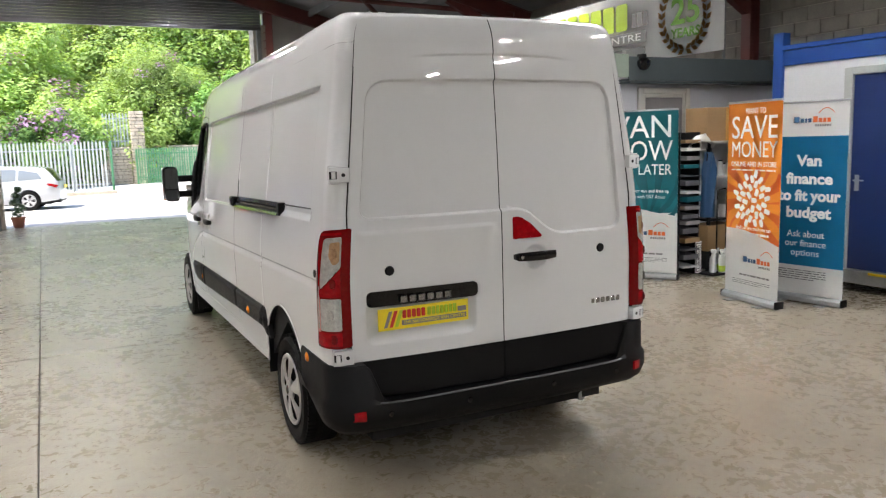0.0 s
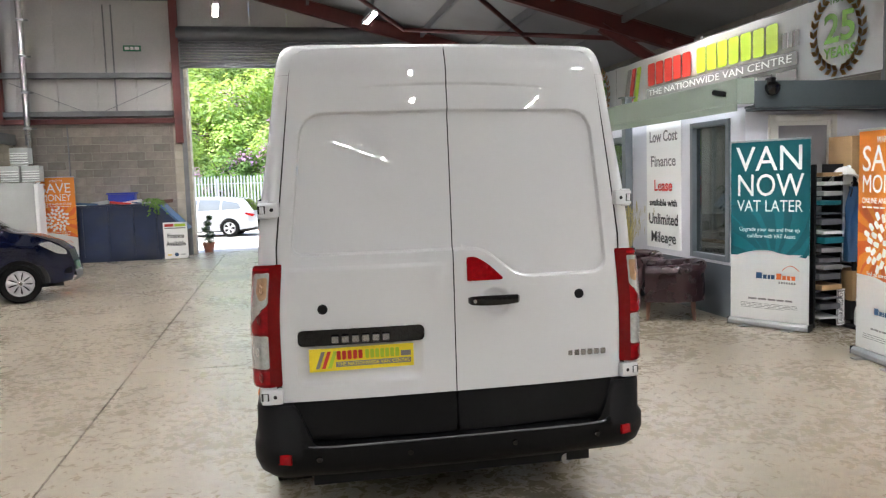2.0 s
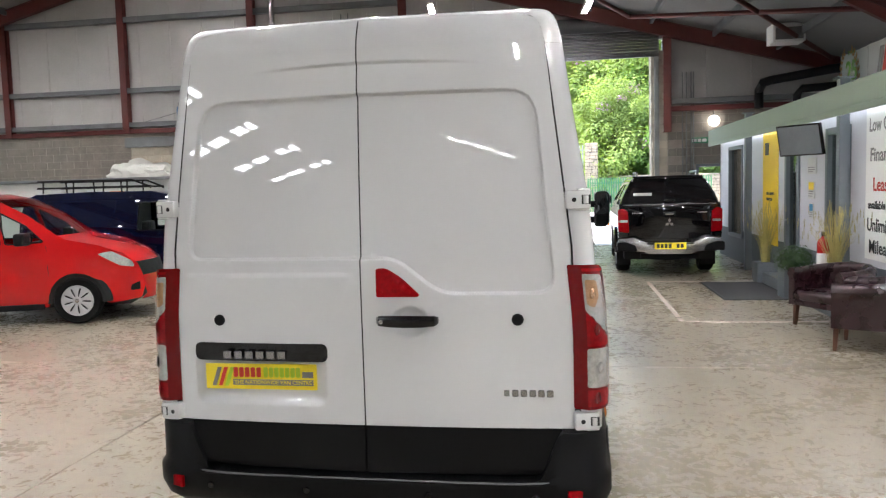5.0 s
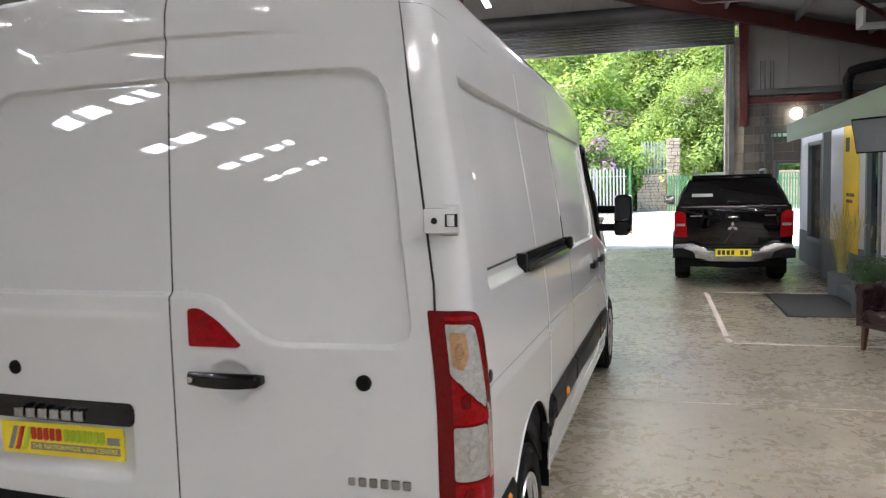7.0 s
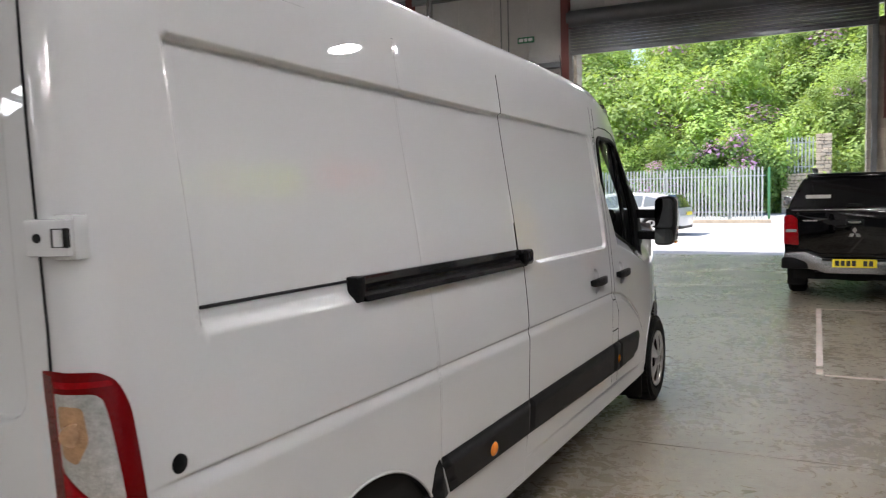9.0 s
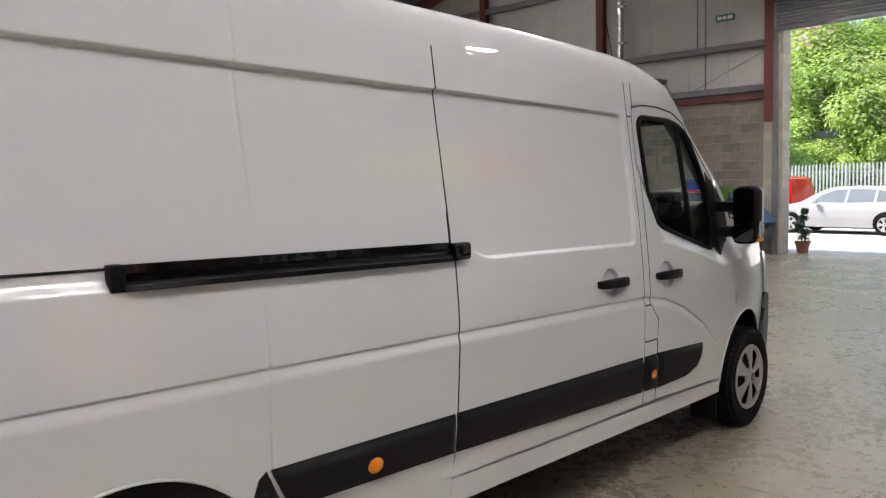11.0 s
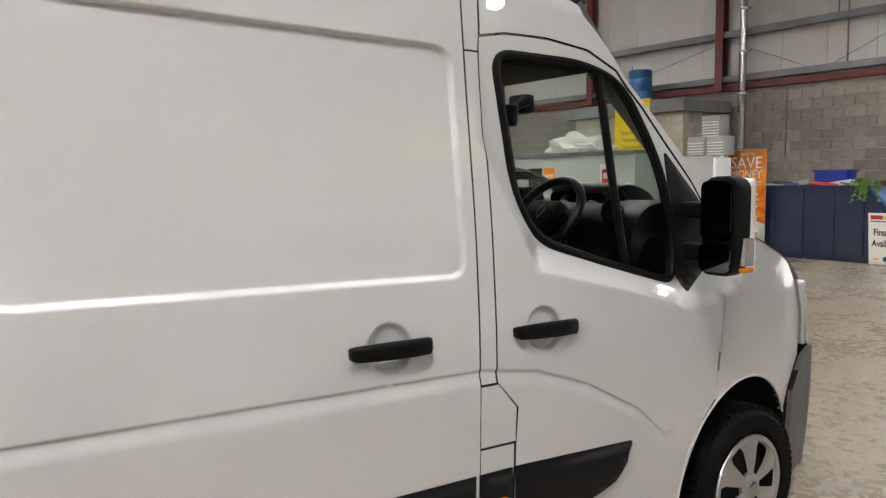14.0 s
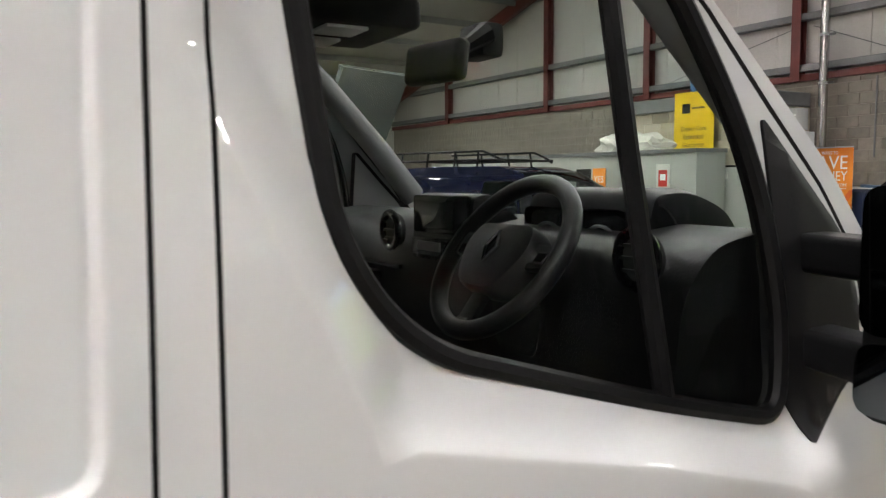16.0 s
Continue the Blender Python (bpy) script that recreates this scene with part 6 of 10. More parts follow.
# door mirrors
for sg in (1, -1):
    F = side_f(sg)
    def on(y, b, out=0.0):
        p = F(np.array([y]), np.array([b]))[0]
        return Vector((p[0] + sg * out, p[1], p[2]))
    tri = rounded([(4.905, 1.87), (5.02, 1.755), (5.12, 1.66), (5.165, 1.42), (4.935, 1.322), (4.905, 1.40)], [0.02, 0.05, 0.05, 0.05, 0.008, 0.02])
    mb = skin("mirror_base", tri, lambda y, b: F(y, b) + np.c_[sg * (0.006 + 0.022 * smooth01(edge_distance(tri, np.c_[y, b]) / 0.03)), 0 * y, 0 * y], M["grey_trim"], van, inward=(-sg, 0, 0), step=0.03, lip=0.04, label="dark grey mirror base")
    for z in (1.535, 1.375):
        part("mirror_arm", box(-0.10, 0.10, -0.045, 0.045, -0.033, 0.033, 0.014, 3, pose(sg * 0.985, 4.965, z, 0, 0, -16 * sg)), M["black_trim"], mb, "black mirror arm")
    mm = pose(sg * 1.135, 4.92, 1.483, 0, 0, 1 * sg) @ Matrix.Diagonal((0.86, 1, 0.95, 1))
    head = bmesh.new()
    add_prism(head, rounded([(-0.088 * sg, -0.19), (0.070 * sg, -0.19), (0.094 * sg, -0.06), (0.094 * sg, 0.165), (0.05 * sg, 0.195), (-0.075 * sg, 0.19)], [0.045, 0.05, 0.06, 0.05, 0.07, 0.05], 6), -0.055, 0.03, "xzy", 0.016)
    hd = part("mirror_head", head, M["black_trim"], mb, "black towing-size mirror head", m=mm)
    part("mirror_glass", prism(rounded([(-0.076, 0.175), (0.076, 0.175), (0.076, -0.05), (-0.076, -0.05)], 0.035), -0.060, -0.050, "xzy"), M["mirror"], hd, "mirror glass", False, pose(0, -0.010, 0, 0, 0, -3 * sg))
    part("wide_angle_glass", prism(rounded([(-0.076, -0.065), (0.076, -0.065), (0.076, -0.175), (-0.076, -0.175)], 0.035), -0.060, -0.050, "xzy"), M["mirror"], hd, "lower mirror glass", False, pose(0, -0.010, 0, -3, 0, -2 * sg))
    part("mirror_back", box(-0.088, 0.097, 0.018, 0.062, -0.13, 0.185, 0.026, 4, Matrix.Diagonal((sg, 1, 1, 1))), M["white_paint"], hd, "white mirror cap")
    part("mirror_indicator", box(min(sg * 0.075, sg * 0.098), max(sg * 0.075, sg * 0.098), -0.02, 0.05, -0.15, -0.04, 0.010, 3), M["clear_lens"], hd, "clear indicator lens")
    part("mirror_indicator", box(min(sg * 0.072, sg * 0.096), max(sg * 0.072, sg * 0.096), -0.02, 0.05, -0.175, -0.155, 0.008, 3), M["amber_lens"], hd, "amber indicator lens")

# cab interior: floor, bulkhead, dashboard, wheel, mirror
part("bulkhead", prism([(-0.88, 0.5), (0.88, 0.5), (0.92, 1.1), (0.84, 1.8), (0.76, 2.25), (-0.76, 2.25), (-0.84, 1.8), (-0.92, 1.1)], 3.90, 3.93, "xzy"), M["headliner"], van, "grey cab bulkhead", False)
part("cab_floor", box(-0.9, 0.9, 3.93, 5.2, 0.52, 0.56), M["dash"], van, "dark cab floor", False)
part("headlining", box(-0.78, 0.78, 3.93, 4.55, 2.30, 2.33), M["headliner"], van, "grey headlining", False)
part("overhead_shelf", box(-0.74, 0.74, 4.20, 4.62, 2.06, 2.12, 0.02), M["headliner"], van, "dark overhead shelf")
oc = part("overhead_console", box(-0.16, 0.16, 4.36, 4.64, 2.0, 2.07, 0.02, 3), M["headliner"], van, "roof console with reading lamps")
for x in (-0.08, 0.08):
    part("reading_lamp", box(x - 0.05, x + 0.05, 4.42, 4.52, 1.992, 2.002, 0.004), M["paper"], oc, "pale reading lamp")
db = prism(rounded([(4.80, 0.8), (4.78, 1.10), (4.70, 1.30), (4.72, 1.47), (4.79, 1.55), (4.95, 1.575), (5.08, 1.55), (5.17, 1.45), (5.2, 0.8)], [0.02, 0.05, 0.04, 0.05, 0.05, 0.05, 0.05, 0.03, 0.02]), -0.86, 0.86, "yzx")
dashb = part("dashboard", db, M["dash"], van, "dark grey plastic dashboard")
part("trim_band", box(-0.84, -0.10, 4.702, 4.73, 1.425, 1.437, 0.004), M["gloss_black"], dashb, "dark trim band")
gb = part("glove_box", box(-0.80, -0.22, 4.685, 4.75, 1.24, 1.41, 0.02, 3), M["dash"], dashb, "glove box lid")
ih = bmesh.new()
add_prism(ih, rounded([(4.86, 1.34), (4.85, 1.55), (4.875, 1.638), (4.98, 1.645), (5.10, 1.60), (5.16, 1.50), (5.16, 1.34)], [0.02, 0.05, 0.03, 0.05, 0.05, 0.02, 0.02]), 0.24, 0.65, "yzx", 0.045)
hood = part("instrument_hood", ih, M["dash"], dashb, "rounded instrument hood")
part("instrument_face", box(0.28, 0.61, 4.842, 4.855, 1.42, 1.60, 0.02), M["screen"], hood, "dark instrument face")
for x in (0.36, 0.53):
    part("dial_ring", tube([(x + 0.055 * math.cos(a), 4.84, 1.51 + 0.055 * math.sin(a)) for a in np.linspace(0, 6.283, 24, endpoint=False)], 0.004, 6, True), M["grey_steel"], hood, "dial ring")
cs = part("centre_console", prism(rounded([(4.80, 0.75), (4.72, 1.25), (4.74, 1.47), (4.755, 1.62), (4.80, 1.63), (4.90, 1.56), (4.90, 0.75)], [0.02, 0.05, 0.03, 0.015, 0.02, 0.03, 0.02]), -0.10, 0.19, "yzx", 0.012), M["dash"], dashb, "centre console")
part("touch_screen", box(-0.07, 0.12, 4.738, 4.752, 1.538, 1.608, 0.004), M["screen"], cs, "dark touch screen")
part("screen_frame", box(-0.09, 0.18, 4.742, 4.756, 1.525, 1.622, 0.008), M["gloss_black"], cs, "dark screen frame")
rd_ = part("radio", box(-0.07, 0.15, 4.728, 4.745, 1.452, 1.515, 0.005), M["gloss_black"], cs, "radio with small keys")
for k in range(6):
    part("radio_key", box(-0.055 + 0.034 * k, -0.035 + 0.034 * k, 4.723, 4.73, 1.462, 1.472, 0.002, 1), M["grey_trim"], rd_)
part("radio_display", box(-0.03, 0.08, 4.723, 4.73, 1.483, 1.505), M["grey_print"], rd_, smooth=False)
for k in range(3):
    part("knob", cyl((-0.03 + 0.075 * k, 4.715, 1.36), (-0.03 + 0.075 * k, 4.74, 1.36), 0.024, 0.028, 18), M["black_trim"], cs, "heater knob")
part("gear_lever", tube([(0.05, 4.70, 1.18), (0.05, 4.62, 1.28), (0.05, 4.59, 1.34)], [0.016, 0.013, 0.026], 10), M["black_trim"], cs, "gear lever")
for x in (-0.17, 0.76, -0.78):
    av = part("air_vent", tube([(x + 0.046 * math.cos(a), 4.715, 1.525 + 0.048 * math.sin(a) - 0.0) for a in np.linspace(0, 6.283, 24, endpoint=False)], 0.010, 8, True), M["gloss_black"], dashb, "oval air vent ring")
    part("vent_hole", cyl((x, 4.72, 1.525), (x, 4.74, 1.525), 0.044, seg=20), M["dark"], av)
    for dz in (-0.022, 0.0, 0.022):
        part("vent_slat", box(x - 0.04, x + 0.04, 4.712, 4.722, 1.525 + dz - 0.003, 1.525 + dz + 0.003), M["black_trim"], av, smooth=False)
stw = thing("steering_wheel", "black leather steering wheel", "")
stw.parent = van
stw.matrix_basis = pose(0.435, 4.665, 1.51, 53, 0, 0)
part("wheel_rim", tube([(0.178 * math.cos(a), 0.178 * math.sin(a), 0.0) for a in np.linspace(0, 2 * math.pi, 56, endpoint=False)], 0.0195, 14, True), M["wheel_leather"], stw)
part("hub", prism(rounded([(-0.095, 0.062), (0.095, 0.062), (0.112, 0.0), (0.066, -0.092), (-0.066, -0.092), (-0.112, 0.0)], 0.04, 6), -0.04, 0.028, "xyz", 0.018), M["wheel_leather"], stw, "padded hub")
part("hub_badge", tube([(0, 0.034, 0.031), (0.020, 0, 0.031), (0, -0.034, 0.031), (-0.020, 0, 0.031)], 0.0055, 8, True), M["chrome"], stw, "chrome badge ring")
for a in (4, 176):
    part("spoke", box(0.07, 0.172, -0.032, 0.024, -0.014, 0.006, 0.006, 2, Matrix.Rotation(radians(a), 4, "Z")), M["wheel_leather"], stw)
part("spoke", box(-0.024, 0.024, -0.172, -0.06, -0.016, 0.0, 0.006, 2), M["wheel_leather"], stw)
part("spoke_trim", box(-0.02, 0.02, -0.165, -0.15, 0.0, 0.004, 0.003, 1), M["chrome"], stw, "bright spoke trim")
for sg in (-1, 1):
    part("wheel_keys", box(min(sg * 0.095, sg * 0.15), max(sg * 0.095, sg * 0.15), -0.014, 0.012, 0.004, 0.010, 0.003, 1), M["gloss_black"], stw, "keys on the spoke")
part("column_shroud", prism(rounded([(0.36, 1.30), (0.50, 1.30), (0.52, 1.42), (0.43, 1.46), (0.34, 1.42)], 0.03), 4.70, 4.86, "xzy", 0.012), M["dash"], van, "steering column shroud")
part("lower_panel", prism(rounded([(4.74, 1.0), (4.72, 1.30), (4.80, 1.44), (4.9, 1.44), (4.9, 1.0)], 0.03), 0.22, 0.86, "yzx", 0.01), M["dash"], dashb, "lower driver panel")
ig = part("ignition_lock", lathe([(0.032, 0.0), (0.030, 0.010), (0.022, 0.012), (0.020, 0.006), (0, 0.006)], 24, pose(0.53, 4.755, 1.345, 100, 0, -10)), M["black_trim"], dashb, "ignition lock")
part("lock_barrel", cyl((0.53, 4.742, 1.346), (0.53, 4.752, 1.345), 0.008, seg=14), M["chrome"], ig)
for sg in (1, -1):
    part("column_stalk", tube([(0.43 + sg * 0.05, 4.76, 1.43), (0.43 + sg * 0.13, 4.755, 1.455), (0.43 + sg * 0.17, 4.75, 1.465), (0.43 + sg * 0.21, 4.745, 1.475)], [0.009, 0.009, 0.016, 0.013], 8), M["black_trim"], van, "column stalk")
rm = part("rear_view_mirror", box(-0.105, 0.105, -0.022, 0.022, -0.052, 0.052, 0.022, 4, pose(0.0, 4.765, 1.955, -8, 0, 12)), M["black_trim"], van, "black rear-view mirror")
part("mirror_stem", tube([(0.03, 4.78, 1.97), (0.06, 4.83, 2.0), (0.06, 4.88, 2.03)], [0.02, 0.02, 0.03], 8), M["black_trim"], rm)
part("sensor_box", box(-0.05, 0.07, 4.86, 4.93, 1.97, 2.06, 0.02, 2), M["black_trim"], rm, "black sensor box")
for sg in (1, -1):
    part("pillar_trim", tube([(sg * 0.79, 5.12, 1.60), (sg * 0.775, 4.97, 1.77), (sg * 0.75, 4.76, 1.98), (sg * 0.74, 4.62, 2.10)], [0.045, 0.042, 0.04, 0.04], 10), M["trim_grey"], van, "grey windscreen pillar trim")
    part("door_card", box(min(sg * 0.84, sg * 0.90), max(sg * 0.84, sg * 0.90), 4.02, 5.0, 0.62, 1.22, 0.015), M["dash"], van, "dark door card")
for x in (0.43, -0.02, -0.45):
    st_ = part("seat_back", box(x - 0.2, x + 0.2, 3.96, 4.08, 0.9, 1.42, 0.05, 3), M["dash"], van, "dark cloth seat back")

# ---------------------------------------------------------------- office building inside the hall
OX, OY0, OY1 = 4.5, 4.4, 15.6
office = thing("office_building", "pale lilac single-storey office block inside the workshop", "office", kind="structure")
holes = [(4.70, 5.60, 0.70, 2.45), (7.38, 8.28, 0.18, 2.40), (9.50, 10.26, 0.18, 2.40), (13.3, 14.6, 0.5, 2.42)]


def panel_wall(name, y0, y1, z0, z1, openings, material, parent):
    """A wall at x = OX, 0.1 thick, with openings."""
    bm = bmesh.new()
    ys = sorted({y0, y1, *[v for o in openings for v in o[:2]]})
    for a, b in zip(ys, ys[1:]):
        zz = [(z0, z1)]
        for o in openings:
            if o[0] <= a and b <= o[1]:
                zz = [(z0, o[2]), (o[3], z1)]
        for c, d in zz:
            if d - c > 0.01:
                add_box(bm, OX, OX + 0.1, a, b, c, d)
    bmesh.ops.remove_doubles(bm, verts=bm.verts[:], dist=0.0005)
    return part(name, bm, material, parent, smooth=False)


panel_wall("front_wall", OY0, OY1, 0.66, 2.60, [(a, b, max(c, 0.66), d) for a, b, c, d in holes], M["office_wall"], office)
panel_wall("plinth", OY0, OY1, 0.0, 0.655, [(7.38, 8.28, 0.18, 0.66), (9.50, 10.26, 0.18, 0.66), (13.3, 14.6, 0.5, 0.66)], M["office_base"], office)
part("end_wall", box(OX + 0.102, RIGHT_X, OY0 + 0.003, OY0 + 0.1, 0, 2.56), M["office_wall"], office, smooth=False)
part("far_wall", box(OX, RIGHT_X, OY1 - 0.1, OY1, 0, 2.6), M["office_wall"], office, smooth=False)
part("office_roof", box(OX + 0.02, RIGHT_X, OY0 + 0.02, OY1, 2.60, 2.70), M["fascia_dark"], office, "dark flat roof", False)
part("fascia", box(4.25, 4.47, OY0 - 0.22, OY1 + 0.1, 2.57, 2.86, 0.006), M["sage"], office, "sage green fascia", False)
part("end_fascia", box(4.473, RIGHT_X - 0.02, OY0 - 0.22, OY0 - 0.02, 2.53, 2.83, 0.006), M["fascia_dark"], office, "dark slate fascia", False)
part("soffit", box(4.27, OX, OY0 - 0.2, OY1, 2.555, 2.568), M["office_wall"], office, smooth=False)
part("end_soffit", box(OX + 0.003, RIGHT_X - 0.02, OY0 - 0.2, OY0, 2.50, 2.528), M["fascia_dark"], office, smooth=False)
part("fascia_lip", box(4.25, 4.268, OY0 - 0.2, OY1 + 0.1, 2.49, 2.569), M["sage"], office, smooth=False)
part("led_strip", box(4.40, 4.42, OY0 + 0.05, OY1 - 0.1, 2.545, 2.553), M["led_white"], office, "cool white light strip under the fascia", False)
part("inner_floor", box(OX + 0.1, RIGHT_X, OY0 + 0.1, OY1 - 0.1, 0.10, 0.16), M["mat_grey"], office, smooth=False)
part("inner_wall", box(6.6, 6.65, OY0 + 0.1, OY1 - 0.1, 0.16, 2.55), M["cream"], office, "cream inner wall", False)
for y in (6.55, 9.0, 12.6):
    part("partition", box(OX + 0.105, 6.595, y, y + 0.06, 0.16, 2.55), M["cream"], office, "cream partition wall", False)
# Unseen ceiling lights, added so the rooms show through the panes.
for y in (5.5, 7.8, 10.4):
    cl = part("ceiling_light", box(5.2, 5.8, y - 0.3, y + 0.3, 2.572, 2.598, 0.006), M["white_print"], office, "unseen square ceiling light added to brighten the office", False)
    part("diffuser", box(5.24, 5.76, y - 0.26, y + 0.26, 2.566, 2.571), M["led_white"], cl, smooth=False)
for y in (7.18, 12.15):
    part("post", box(4.27, 4.39, y - 0.06, y + 0.06, 0, 2.95, 0.006), M["office_grey"], office, "slate grey steel post", False)
    part("post_cap", box(4.23, 4.43, y - 0.09, y + 0.09, 2.95, 2.97), M["office_grey"], office, smooth=False)
for k, (a, b, c, d) in enumerate(holes):
    isdoor = c < 0.3
    w = part("door" if isdoor else "window", bmesh.new(), M["office_grey"], office, "slate-framed glazed door" if isdoor else "slate-framed office window")
    t = 0.10 if isdoor else 0.07
    for p, q, r, s in ((a, a + t, c, d), (b - t, b, c, d), (a + t, b - t, d - t, d), (a + t, b - t, c, c + t)):
        part("frame", box(OX - 0.03, OX + 0.11, p, q, r, s, 0.006, 1), M["office_grey"], w, smooth=False)
    g = part("pane", box(OX + 0.03, OX + 0.04, a + t, b - t, c + t, d - t), M["glass_dark"], w, "reflecting pane", False)
    g.visible_shadow = False
    if isdoor:
        part("door_handle", tube([(OX - 0.03, b - 0.16, 1.05), (OX - 0.08, b - 0.16, 1.05), (OX - 0.08, b - 0.28, 1.05)], 0.010, 8), M["steel"], w, "steel lever handle")
# cream window in the end wall
cw = part("end_window", bmesh.new(), M["cream"], office, "cream-framed end window")
for p, q, r, s in ((4.80, 4.88, 1.1, 2.46), (5.63, 5.71, 1.1, 2.46), (4.88, 5.63, 2.38, 2.46), (4.88, 5.63, 1.1, 1.18)):
    part("frame", box(p, q, OY0 - 0.03, OY0 + 0.02, r, s, 0.012), M["cream"], cw, smooth=False)
for p, q, r, s in ((4.88, 4.93, 1.18, 2.38), (5.58, 5.63, 1.18, 2.38), (4.93, 5.58, 2.33, 2.38)):
    part("inner_frame", box(p, q, OY0 - 0.015, OY0 + 0.02, r, s, 0.008), M["cream"], cw, smooth=False)
part("pane", box(4.93, 5.58, OY0 - 0.008, OY0 - 0.004, 1.18, 2.33), M["grey_print"], cw, "dull blinded pane", False)
# desk with papers and a palm behind the near window
dsk = thing("office_desk", "pale wooden desk behind the office window", "desk", pose(5.15, 5.55, 0.16))
part("desktop", box(-0.38, 0.45, -0.75, 0.75, 0.71, 0.74, 0.006), M["card"], dsk)
for x, y in ((-0.33, -0.68), (0.40, -0.68), (-0.33, 0.68), (0.40, 0.68)):
    part("leg", box(x - 0.025, x + 0.025, y - 0.025, y + 0.025, 0, 0.71), M["grey_trim"], dsk, smooth=False)
part("modesty_panel", box(-0.34, -0.32, -0.65, 0.65, 0.25, 0.70), M["paper"], dsk, "pale front panel", False)
for k, (y, zz, hh) in enumerate(((-0.35, 0.90, 0.26), (-0.05, 0.90, 0.16), (0.35, 0.90, 0.34))):
    bx_ = thing("paper_carton", "white carton of papers on the office desk", "carton", pose(5.05, 5.55 + y, zz), "desk cartons")
    part("carton", box(-0.16, 0.16, -0.13, 0.13, 0, hh, 0.004), M["paper"], bx_, smooth=False)
    part("label", box(-0.164, -0.16, -0.08, 0.08, hh * 0.3, hh * 0.7), M["grey_print"], bx_, smooth=False)
pm = thing("potted_palm", "potted green palm standing inside the office window", "plant", pose(5.0, 4.92, 0.16))
part("pot", lathe([(0, 0), (0.13, 0), (0.16, 0.28), (0.165, 0.30), (0.14, 0.30), (0.13, 0.26), (0, 0.26)], 20), M["terracotta"], pm)
fr_ = bmesh.new()
prng = random.Random(21)
for k in range(11):
    a, L = k * 0.6 + prng.uniform(-0.2, 0.2), prng.uniform(0.45, 0.75)
    stem = [Vector((math.cos(a) * L * 0.75 * t, math.sin(a) * L * 0.75 * t, 0.28 + 1.15 * (t ** 0.7) - 0.45 * t * t + 0.25 * (k % 3) * t)) for t in np.linspace(0, 1, 9)]
    add_tube(fr_, stem, 0.006, 5)
    for i in range(3, 9):
        side = Vector((-math.sin(a), math.cos(a), 0))
        for s in (-1, 1):
            tip = stem[i] + side * s * 0.20 * (1.15 - i / 9) + Vector((math.cos(a) * 0.06, math.sin(a) * 0.06, -0.06))
            w = Vector((0, 0, 0.012))
            fr_.faces.new([fr_.verts.new(p) for p in (stem[i], stem[i].lerp(tip, 0.5) + w, tip, stem[i].lerp(tip, 0.5) - w)])
part("fronds", fr_, M["bush"], pm, "arching green fronds", False)
# steps before the doors, planters
part("step", box(4.12, 4.495, 6.75, 8.10, 0, 0.18, 0.01), M["office_base"], office, "slate painted step", False)
part("step", box(4.12, 4.495, 9.15, 10.9, 0, 0.18, 0.01), M["office_base"], office, "slate painted step", False)


# roof banner
def laurel(parent, cx, cz, r, face_m):
    """Two curved sprays of gold leaves round a number."""
    for s in (-1, 1):
        bm = bmesh.new()
        for k in range(11):
            a = radians(-88 + 14.5 * k)
            px, pz = s * r * math.cos(a), r * 1.08 * math.sin(a)
            for side in (-1, 1):
                ang = a + math.pi / 2 + side * 0.55
                L = r * 0.33
                dx, dz = s * math.cos(ang), math.sin(ang)
                nx, nz = -dz * L * 0.26, dx * L * 0.26
                pts = [(px, pz), (px + dx * L * 0.5 + nx, pz + dz * L * 0.5 + nz), (px + dx * L, pz + dz * L), (px + dx * L * 0.5 - nx, pz + dz * L * 0.5 - nz)]
                f = [bm.verts.new((cx + p, cz + q, 0.004 + 0.0030 * (2 * k + (side > 0)))) for p, q in pts]
                bm.faces.new(f)
        bmesh.ops.solidify(bm, geom=bm.faces[:], thickness=0.002)
        part("laurel_spray", bm, M["gold"], parent, "gold laurel spray", False, face_m)


BX = 6.3


def wavy_cloth(y0, y1, z0, z1, sag=0.02, n=40):
    bm = bmesh.new()
    rows = []
    for i in range(n + 1):
        y = y0 + (y1 - y0) * i / n
        d = sag * math.sin(i * 0.9) * 0.4 + sag * math.sin(i * 0.31 + 1)
        rows.append([bm.verts.new((BX + d * (0.4 + 0.6 * j / 4), y, z1 + (z0 - z1) * j / 4 - 0.012 * math.sin(math.pi * i / n * 5) ** 2 * (1 - j / 4))) for j in range(5)])
    for q, r in zip(rows, rows[1:]):
        for j in range(4):
            bm.faces.new((q[j], q[j + 1], r[j + 1], r[j]))
    bmesh.ops.solidify(bm, geom=bm.faces[:], thickness=0.003)
    return bm


def bx(y, z, d=0.0):
    return facing(BX - 0.03 - d, y, z, -90)


bn = thing("roof_banner", "long white vinyl banner with red and lime lettering above the office", "banner")
part("cloth", wavy_cloth(5.75, 11.85, 2.95, 4.06), M["vinyl_white"], bn)
for k, c in enumerate(("grey_print", "red_print", "green_print")):
    y = 11.45 - 0.22 * k
    part("slant_stripe", prism([(y, 3.10), (y - 0.16, 3.10), (y - 0.40, 3.93), (y - 0.24, 3.93)], BX - 0.036, BX - 0.030, "yzx"), M[c], bn, smooth=False)
for y0, y1, c, word in ((10.35, 8.70, "red_print", 5), (8.55, 6.28, "green_print", 7)):
    w = (y0 - y1) / word
    for k in range(word):
        part("word_bar", prism(rounded([(y0 - k * w - 0.02, 3.50), (y0 - (k + 1) * w + 0.03, 3.50), (y0 - (k + 1) * w + 0.03, 3.92), (y0 - k * w - 0.02, 3.92)], 0.05, 3), BX - 0.036, BX - 0.030, "yzx"), M[c], bn, smooth=False)
